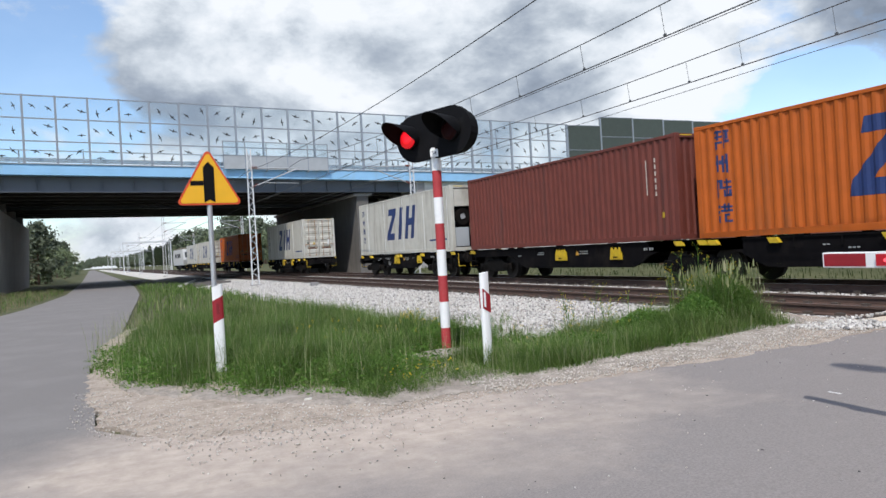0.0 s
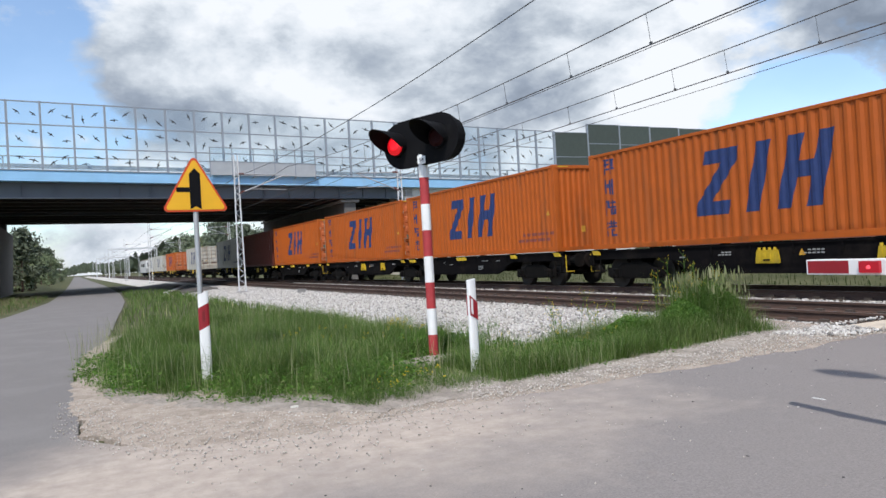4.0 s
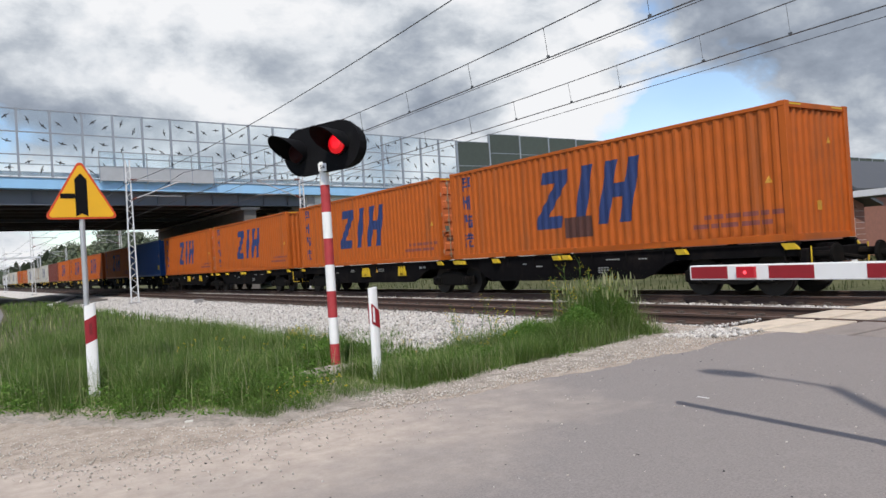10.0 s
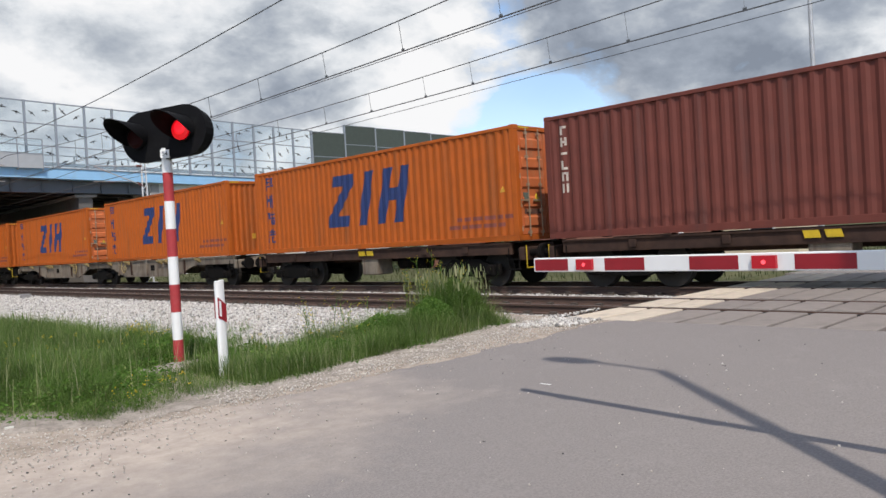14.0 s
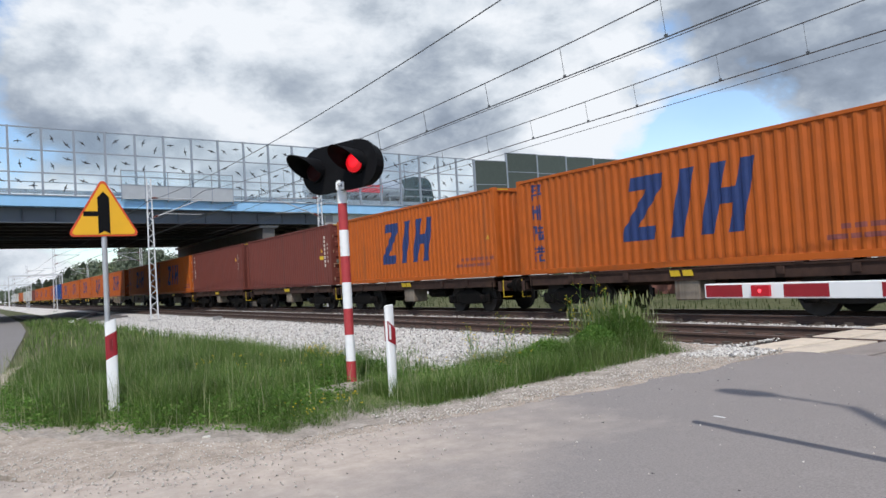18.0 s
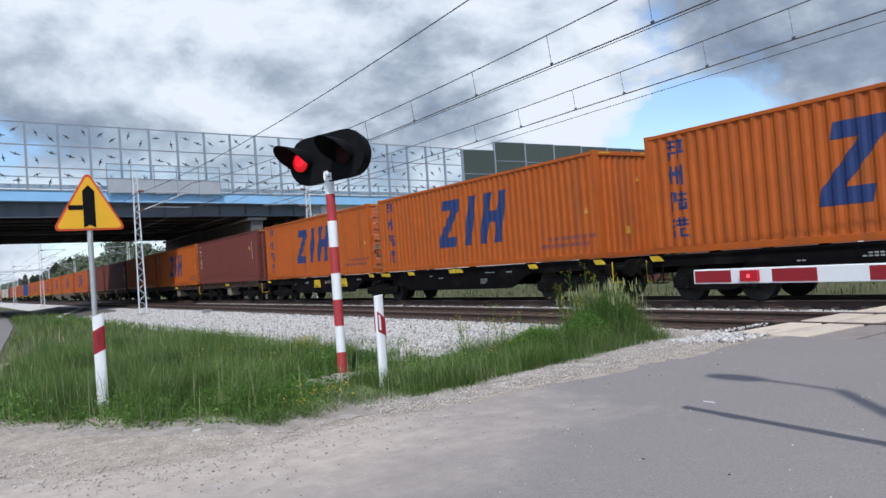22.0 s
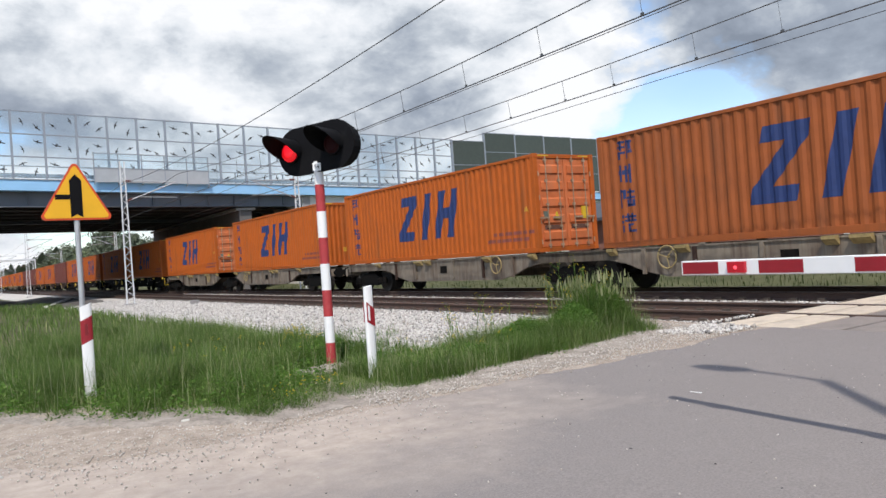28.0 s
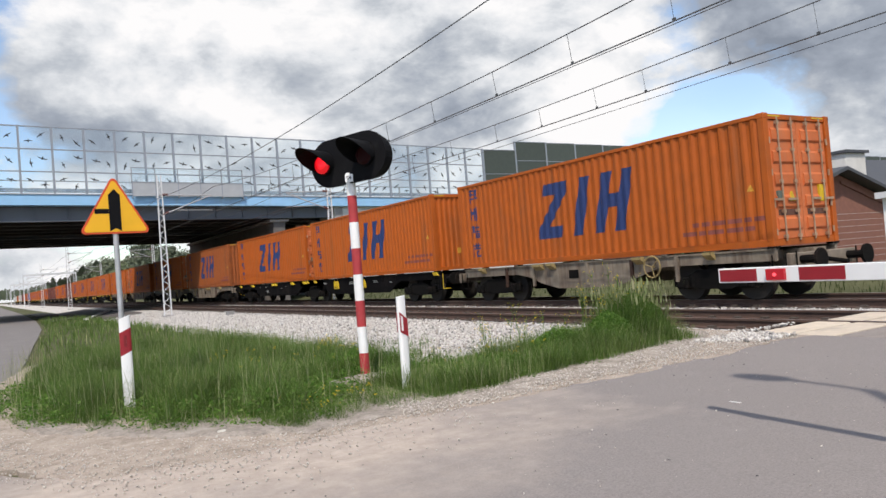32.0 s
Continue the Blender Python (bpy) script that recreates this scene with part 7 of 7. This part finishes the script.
def grow():
    rng = np.random.default_rng(3)

    def meadow(n, x0, x1, y0, y1, rule):
        x, y = rng.uniform(x0, x1, n), rng.uniform(y0, y1, n)
        keep = np.array([rule(a, b) for a, b in zip(x, y)])
        x, y = x[keep], y[keep]
        return np.stack([x, y, np.array([ground_z(a, b) - 0.02 for a, b in zip(x, y)])], 1)

    def patch(a, b):
        return 0.5 + noise.noise((a * 0.9, b * 0.9, 2.0))
    bare = lambda a, b: ((a - 4.6) / 0.85) ** 2 + ((b - 9.55) / 0.75) ** 2 + 0.5 * noise.noise((a * 2.3, b * 2.3, 50)) < 1  # noqa: E731
    def inside(a, b):
        """Metres behind the ragged front of the grass."""
        return b - grass_front(a) + 0.2 + 0.25 * noise.noise((a * 1.3, b * 1.3, 12)) + 0.22 * noise.noise((a * 4.5, b * 4.5, 17))
    left = lambda a, b: a - between(EDGE_R, b) + 0.12 - 0.25 * noise.noise((a * 1.5, b * 1.5, 21))  # noqa: E731
    main = meadow(260000, -0.2, 6.3, 7.1, 18.5, lambda a, b: 0 < inside(a, b) and left(a, b) > 0 and not bare(a, b) and a < 5.4 - 0.05 * (b - 9) + 0.7 * noise.noise((a, b * 0.6, 1)) and rng.random() < 0.45 + 1.4 * min(inside(a, b), left(a, b) * 1.5) and rng.random() < 0.55 + 0.9 * patch(a * 1.7, b * 1.7))
    hts = np.array([(0.06 + 0.36 * step(0.1, 2.0, min(inside(a, b), left(a, b) * 1.6))) * (0.5 + 0.55 * patch(a, b) + 0.5 * patch(a * 3.1, b * 3.1)) * (0.42 if a > 3.1 and b < 9.2 else 1.0) * (0.35 if abs(a - 0.146 * b) < 0.2 and b < 10.4 else 1.0) for a, b, _ in main]) * rng.uniform(0.4, 1.2, len(main))
    blades("meadow_grass", M["grass"], "tall fresh green meadow grass", main, hts, rng.uniform(0.0014, 0.0042, len(main)), 1, 1.0)
    stems = main[::110]
    sh = np.array([0.32 + 0.34 * step(0.2, 1.5, inside(a, b)) for a, b, _ in stems]) * rng.uniform(0.7, 1.2, len(stems))
    blades("meadow_stems", M["grass_seed"], "pale thin flowering grass stems in the meadow", stems, sh, rng.uniform(0.002, 0.004, len(stems)), 9, 0.35)
    strip = meadow(130000, 4.2, 8.75, 7.1, 11.2, lambda a, b: inside(a, b) > 0 and b < 9.3 + 0.9 * noise.noise((a * 1.2, b, 7)) - 0.15 * (a - 5) + (0.5 if a > 7.2 else 0) and not bare(a, b) and rng.random() < (0.2 + 1.3 * inside(a, b)) * (1.0 if a < 6.0 else 0.5) and rng.random() < 0.4 + 1.1 * patch(a * 2, b * 2))
    hts = np.array([(0.06 + (0.16 + 0.30 * patch(a * 1.5, b * 1.5)) * step(0, 0.7, inside(a, b))) * (1.2 if a > 5.6 else 1.0) for a, b, _ in strip]) * rng.uniform(0.4, 1.25, len(strip))
    blades("verge_grass", M["grass"], "green grass strip beside the gravel", strip, hts * 0.8, rng.uniform(0.0014, 0.004, len(strip)), 2, 1.0)
    wisps = strip[::24]
    blades("verge_stems", M["grass_seed"], "pale thin grass stems beside the gravel", wisps, rng.uniform(0.22, 0.5, len(wisps)), rng.uniform(0.0015, 0.003, len(wisps)), 12, 0.4)
    turf = meadow(34000, 2.4, 5.2, 6.9, 9.2, lambda a, b: inside(a, b) > -0.05 and not bare(a, b) and rng.random() < 0.3 + 0.9 * patch(a * 2.4, b * 2.4))
    blades("short_turf", M["grass"], "short green turf round the marker post", turf, rng.uniform(0.04, 0.17, len(turf)) * np.array([0.5 + 0.8 * step(0, 0.6, inside(a, b)) for a, b, _ in turf]), rng.uniform(0.0015, 0.004, len(turf)), 14, 1.0)
    fringe = meadow(26000, -0.2, 9.4, 6.6, 12.5, lambda a, b: -0.28 < inside(a, b) < 0.3 and a > between(EDGE_R, b) - 0.1 and rng.random() < 0.25 + 0.9 * patch(a * 2.2, b * 2.2))
    blades("dry_fringe", M["grass_dry"], "short dry grass along the gravel edge", fringe, rng.uniform(0.02, 0.12, len(fringe)), rng.uniform(0.002, 0.005, len(fringe)), 10, 0.9)
    thin = meadow(16000, 4.6, 8.8, 8.6, 17.0, lambda a, b: noise.noise((a * 1.5, b * 1.5, 3)) > 0.10 + 0.11 * (a - 5))
    blades("sparse_weeds", M["grass_dark"], "sparse weeds growing into the ballast", thin, rng.uniform(0.08, 0.42, len(thin)), rng.uniform(0.003, 0.007, len(thin)), 4, 0.7)
    hump = lambda a, b: ((a - 8.35) / 0.85) ** 2 + ((b - 8.35) / 0.75) ** 2 + 0.9 * noise.noise((a * 2.5, b * 2.5, 30))  # noqa: E731
    tall = meadow(60000, 7.2, 9.8, 7.5, 9.8, lambda a, b: hump(a, b) < 1 and rng.random() < 1.0 - hump(a, b) and rng.random() < 0.25 + 1.4 * patch(a * 3.5, b * 3.5))
    hts = np.array([0.80 * max(0.02, 1 - hump(a, b)) ** 0.4 * (0.65 + 0.6 * patch(a * 3, b * 3)) for a, b, _ in tall]) * rng.uniform(0.3, 1.25, len(tall))
    blades("tall_clump", M["grass"], "tall loose clump of grass and weeds beside the crossing", tall, hts, rng.uniform(0.0015, 0.004, len(tall)), 5, 0.8)
    heads = np.array([p for p in tall[::30] if p[0] > 7.9])
    top = heads + np.array([[0, 0, 0.74]]) * rng.uniform(0.8, 1.25, (len(heads), 1))
    blades("seed_heads", M["grass_seed"], "pale yellowish grass spikes above the clump", top, rng.uniform(0.10, 0.2, len(top)), rng.uniform(0.009, 0.016, len(top)), 6, 0.3)
    blades("seed_stems", M["grass_seed"], "thin stems carrying the grass spikes", heads, np.maximum(0.1, top[:, 2] - heads[:, 2]), np.full(len(heads), 0.0022), 6, 0.02)
    far = meadow(30000, -24, 6.8, 17.5, 60, lambda a, b: not (between(EDGE_L, b) - 0.5 < a < between(EDGE_R, b) + 0.15))
    west = far[:, 0] < -1.0
    for k, (part_, mat, text) in enumerate(((far[~west], M["grass"], "grass between the side road and the track"), (far[west][::2], M["grass"], "green grass on the far side of the side road"), (far[west][1::2], M["grass_dry"], "dry sandy-coloured grass on the far side of the side road"))):
        blades("roadside_grass", mat, text, part_, rng.uniform(0.12, 0.42, len(part_)), rng.uniform(0.006, 0.016, len(part_)), 70 + k, 0.8)
    back = meadow(16000, 19.5, 60, 5, 56, lambda a, b: b > 7.2)
    blades("meadow_beyond", M["grass_far"], "meadow beyond the tracks", back, rng.uniform(0.1, 0.35, len(back)), rng.uniform(0.008, 0.02, len(back)), 8)
    # small-leaved herbs mixed into the grass
    herbs = meadow(110000, -0.1, 9.4, 6.9, 13.0, lambda a, b: inside(a, b) > 0.05 and left(a, b) > 0.1 and not bare(a, b) and a < 5.6 + 9 * (b < 8.9) and noise.noise((a * 1.1, b * 1.1, 41)) > -0.05)
    g = np.random.default_rng(44)
    n = len(herbs)
    tall_ = np.array([0.05 + 0.3 * step(0.0, 1.6, inside(a, b)) for a, b, _ in herbs])
    pos = herbs + np.stack([g.normal(0, 0.02, n), g.normal(0, 0.02, n), g.uniform(0.1, 1, n) * tall_], 1)
    u = g.normal(0, 1, (n, 3)) * np.array([1, 1, 0.5])
    u /= np.linalg.norm(u, axis=1)[:, None]
    w = np.cross(u, g.normal(0, 1, (n, 3)))
    w /= np.linalg.norm(w, axis=1)[:, None]
    sz = g.uniform(0.009, 0.030, n)[:, None]
    tagged(new("meadow_herbs", raw("meadow_herbs", np.stack([pos - u * sz, pos + w * sz * 0.45, pos + u * sz, pos - w * sz * 0.45], 1).reshape(-1, 3), np.arange(4 * n).reshape(-1, 4), M["grass_dark"])), "small-leaved green herbs among the grass", "weeds", kind="stuff")
    # leafy weeds
    def leafy(name, cx, cy, rx, ry, hgt, n, seed, label, size=(0.009, 0.024)):
        g = np.random.default_rng(seed)
        a, r = g.uniform(0, 6.28, n), np.sqrt(g.uniform(0, 1, n))
        z = g.uniform(0, 1, n)
        x, y = cx + rx * r * np.cos(a) * (1.1 - 0.5 * z), cy + ry * r * np.sin(a) * (1.1 - 0.5 * z)
        base = np.array([ground_z(p, q) for p, q in zip(x, y)])
        pos = np.stack([x, y, base + z * hgt * (1.1 - 0.4 * r)], 1)
        s = g.uniform(*size, n)[:, None]
        u = g.normal(0, 1, (n, 3)); u[:, 2] *= 0.4
        u /= np.linalg.norm(u, axis=1)[:, None]
        w = np.cross(u, g.normal(0, 1, (n, 3)))
        w /= np.linalg.norm(w, axis=1)[:, None]
        v = np.stack([pos - u * s, pos + w * s * 0.4, pos + u * s, pos - w * s * 0.4], 1).reshape(-1, 3)
        tagged(new(name, raw(name, v, np.arange(4 * n).reshape(-1, 4), M["grass_dark"])), label, "weeds", kind="stuff")
    leafy("leafy_bush", 6.7, 8.0, 0.75, 0.4, 0.5, 14000, 31, "low dark green leafy weeds")
    leafy("leafy_bush", 7.5, 7.85, 0.6, 0.45, 0.6, 11000, 35, "low bright green leafy weeds")
    leafy("leafy_bush", 5.7, 7.9, 0.7, 0.4, 0.3, 5000, 36, "low leafy weeds among the grass")
    leafy("leafy_bush", 4.95, 10.6, 0.4, 0.3, 0.5, 2600, 33, "weeds behind the signal")
    leafy("leafy_bush", 8.35, 8.2, 0.8, 0.6, 0.80, 22000, 34, "leafy weeds in the tall clump")
    # stalks with yellow flowers; the tall ones are branched and leafy
    for cx, cy, n, hgt, spread, seed in ((8.5, 8.5, 26, 1.05, 0.8, 51), (3.6, 10.5, 26, 0.5, 1.1, 52), (5.9, 8.2, 24, 0.36, 0.9, 53), (3.3, 7.9, 26, 0.22, 0.6, 55), (5.05, 12.1, 60, 0.42, 0.11, 56), (6.6, 8.6, 14, 0.75, 0.7, 57)):
        g = random.Random(seed)
        st, pt = Shape(), Shape()
        tall_kind = seed in (51, 57)
        for k in range(n):
            x, y = cx + g.uniform(-spread, spread), cy + g.uniform(-1, 1) * min(spread, 0.35 if tall_kind else 0.42)
            z0, h = ground_z(x, y), hgt * g.uniform(0.6, 1.25)
            dx, dy = g.uniform(-0.14, 0.14), g.uniform(-0.1, 0.1)
            st.tube((x, y, z0), (x + dx, y + dy, z0 + h), 0.005 if tall_kind else 0.004, 0.002, n=4)
            tips = [(x + dx, y + dy, z0 + h)]
            if tall_kind:
                for j in range(6):
                    f = g.uniform(0.55, 0.95)
                    p = Vector((x + dx * f, y + dy * f, z0 + h * f))
                    q = p + Vector((g.uniform(-0.13, 0.13), g.uniform(-0.1, 0.1), g.uniform(0.04, 0.16)))
                    st.tube(p, q, 0.0025, 0.0015, n=4)
                    tips.append(tuple(q))
                for j in range(9):
                    f = g.uniform(0.1, 0.85)
                    p = Vector((x + dx * f, y + dy * f, z0 + h * f))
                    d = Vector((g.uniform(-1, 1), g.uniform(-1, 1), g.uniform(-0.1, 0.6))).normalized() * g.uniform(0.04, 0.09) * (1.2 - 0.6 * f)
                    w = d.cross(Vector((0, 0, 1))).normalized() * 0.22 * d.length
                    st.add([p, p + d * 0.5 + w, p + d, p + d * 0.5 - w], [(0, 1, 2, 3)])
            for tx, ty, tz in tips:
                for j in range(2 if tall_kind else 3):
                    px, py, pz = tx + g.uniform(-0.022, 0.022), ty + g.uniform(-0.022, 0.022), tz + g.uniform(-0.07 if tall_kind else -0.05, 0.015)
                    pt.tube((px, py, pz), (px, py, pz + 0.008), 0.004, 0.0065 if tall_kind else 0.009, n=5)
        tagged(st.part("flower_stalks", M["grass_dark"]), "slender branched green flower stalks with small leaves" if tall_kind else "slender green flower stalks", "wildflowers", kind="stuff")
        tagged(pt.part("yellow_blossoms", M["flower"]), "small yellow blossoms on slender stalks", "wildflowers", kind="stuff")


grow()


def build_sand_heap():
    """A low heap of dug-out sand round the foot of the signal."""
    rings, n = [], 36
    for k in range(9):
        r = k / 8
        rings.append([])
        for i in range(n):
            a = 2 * math.pi * i / n
            q = r * (1 + 0.25 * noise.noise((math.cos(a) * 1.5, math.sin(a) * 1.5, 6)))
            x, y = 4.55 + 0.85 * q * math.cos(a), 9.45 + 0.75 * q * math.sin(a)
            z = ground_z(x, y) + 0.11 * (1 - r * r) - 0.02 * (k == 8) + 0.06 * abs(noise.noise((x * 5, y * 5, 2))) * (1 - r)
            rings[-1].append((x, y, z))
    verts = [p for r in rings for p in r]
    faces = [(k * n + i, k * n + (i + 1) % n, (k + 1) * n + (i + 1) % n, (k + 1) * n + i) for k in range(8) for i in range(n)]
    tagged(new("sand_heap", raw("sand_heap", verts, faces, M["earth"], True)), "low tan heap of dug sand round the signal foot", "sand heap", kind="structure")


build_sand_heap()


def build_under_bridge():
    """A dark sheet painting the bridge's shade on the ground, with a pale drain channel leading to it."""
    rows = []
    for k in range(25):
        y = 54.5 + 36.0 * k / 24
        rows.append([(x, y, max(bed_z(x), ground_z(x, y)) + 0.05 + 0.02 * noise.noise((x, y, 3))) for x in [3.6 + 5.6 * i / 8 + (0.4 * noise.noise((y * 0.6, i, 1)) if i in (0, 8) else 0) for i in range(9)]])
    sheet("bare_earth_verge", rows, M["bridge_shade"], "dark sheet standing in for bridge shade on the ground", 0.08)
    drain = thing("drain_channel", "narrow curved pale concrete drain channel beside the track", "drain")
    pts = [(5.3 + 3.4 * (k / 15) ** 1.5, 51.5 + 17.0 * k / 15) for k in range(16)]
    for a, b in zip(pts, pts[1:]):
        z0, z1 = [max(bed_z(p[0]), ground_z(*p)) + 0.06 for p in (a, b)]
        w = 0.16
        v = [(p[0] + d, p[1], z + h) for p, z in ((a, z0), (b, z1)) for d, h in ((-w, -0.1), (-w, 0.1), (-0.06, 0.1), (0, 0.03), (0.06, 0.1), (w, 0.1), (w, -0.1))]
        Shape().add(v, [(i, (i + 1) % 7, 7 + (i + 1) % 7, 7 + i) for i in range(7)] + [tuple(range(6, -1, -1)), tuple(range(7, 14))]).part("channel_piece", M["pale_concrete"], drain)


build_under_bridge()


def build_soil_strip():
    """Trampled brown earth where the grass thins out onto the gravel."""
    rows = []
    for k in range(121):
        x = 0.25 + 9.0 * k / 120
        f = grass_front(x)
        row = []
        for j in range(7):
            y = f + 0.75 - 1.0 * j / 6
            y -= (0.2 * noise.noise((x * 1.6, 0.3, 8)) + 0.14 * noise.noise((x * 6, 1.3, 8)) + 0.07 * noise.noise((x * 17, 2.3, 8))) * j / 6
            z = road_z(x) + 0.03 + 0.02 * noise.noise((x * 4, y * 4, 6)) - (0.028 if j == 6 else 0.0)
            row.append((x, y, max(z, ground_z(x, y) + 0.02 if j < 6 else -9)))
        rows.append(row)
    sheet("bare_soil_verge", rows, M["earth"], "trampled brown earth along the edge of the grass", 0.06)


build_soil_strip()


def ballast_spot(lo, hi):
    def spot(rng):
        while True:
            y = lo + (hi - lo) * rng.random() ** 1.7
            x = rng.uniform(6.2, 14.7)
            if y < 13 and x < 9.2 - 0.35 * (y - 7.0):
                continue
            if abs(x - TRACKS[0]) < 0.95:
                continue
            return x, y, bed_z(x) + rng.uniform(-0.005, 0.03)
    return spot


def verge_spot(rng):
    while True:
        x, y = rng.uniform(-0.4, 9.4), rng.uniform(4.9, 12.0)
        d = grass_front(max(x, 0.3)) + 0.25 - y
        if d < 0 or y < between([(-1, 6.3), (2, 6.3), (3.4, 6.6), (5, 6.4), (6.9, 6.1), (9.4, 6.0)], x) - rng.exponential(0.4 if x < 4 else 0.06) or x < between(EDGE_R, y) - 0.25 * rng.random():
            continue
        return x, y, road_z(x) + 0.008 + rng.uniform(0, 0.008)


def loose_spot(rng):
    x, y = rng.uniform(-2.5, 7.5), rng.uniform(1.5, 6.2)
    return x, y, road_z(x) + 0.004


def gravel_spot(rng):
    x = rng.uniform(3.6, 9.2)
    lo = between([(3.4, 6.6), (5, 6.4), (6.9, 6.1), (9.4, 6.0)], x)
    y = lo + (grass_front(x) + 0.35 - lo) * rng.random() ** 0.8
    return x, y, road_z(x) + 0.012 + 0.015 * min(1.0, 3 * (y - lo))


def fleck_spot(rng):
    x, y = rng.uniform(0.5, 8.5), rng.uniform(2.2, 6.0)
    return x, y, road_z(x) - 0.002


def grass_edge(y):
    return 8.2 + 0.8 * max(0.0, y - 6.9) + 0.5 * max(0.0, 6.9 - y)


def edge_spot(rng):
    while True:
        x, y = rng.uniform(7.9, 10.6), rng.uniform(6.1, 8.6)
        if x < grass_edge(y) or (x > 9.3 and y < 6.95):
            continue
        return x, y, (0.0 if y > 7 else road_z(x) + 0.004) + 0.03 * rng.random()


# small things lying about
chip = thing("litter", "pale flat chip of litter on the gravel", "litter", at=(1.93, 7.55, 0.03))
Shape().prism([(-0.045, -0.018), (0.035, -0.02), (0.045, 0.012), (-0.02, 0.02)], "z", -0.03, 0.018).part("chip", M["litter"], chip)
box_ = thing("trackside_box", "low grey concrete box on the ballast shoulder", "cable box", at=(9.9, 35.8, bed_z(9.9)))
Shape().box(-0.18, 0.18, -0.15, 0.15, -0.1, 0.16, 0.02).part("body", M["concrete"], box_)
Shape().box(-0.2, 0.2, -0.17, 0.17, 0.164, 0.2, 0.01).part("lid", M["concrete"], box_)
mk = thing("paint_mark", "short worn white paint mark on the asphalt", "road marking", at=(5.64, 4.35, road_z(5.64)))
Shape().box(-0.012, 0.012, -0.06, 0.06, -0.004, 0.003).part("stroke", M["label_white"], mk)

scatter_stones("ballast_stones", 42000, ballast_spot(7.1, 54), (0.016, 0.038), M["stones"], "pale angular crushed stone ballast", "ballast", 61)
scatter_stones("kerb_stones", 3800, edge_spot, (0.013, 0.033), M["stones"], "loose pale stones heaped beside the crossing slabs", "stones", 62)
scatter_stones("verge_pebbles", 5200, verge_spot, (0.003, 0.012), M["pebbles"], "small loose pebbles on the sandy verge", "pebbles", 63)
scatter_stones("verge_gravel", 3600, gravel_spot, (0.005, 0.014), M["pebbles"], "coarse pale gravel between the grass and the asphalt", "gravel", 67)
scatter_stones("tar_flecks", 90, fleck_spot, (0.004, 0.012), M["rubber"], "small dark flecks of tar on the asphalt", "tar flecks", 66)
scatter_stones("loose_grit", 320, loose_spot, (0.003, 0.010), M["pebbles"], "scattered grit on the asphalt", "grit", 64)


def motions():
    times = range(33)
    for ob, x, y, z in MOVERS:
        walk(ob, [(t, pose(x, y + travel(t), z)) for t in times])
    for ob, rows in DRIVEN:
        walk(ob, rows)


motions()
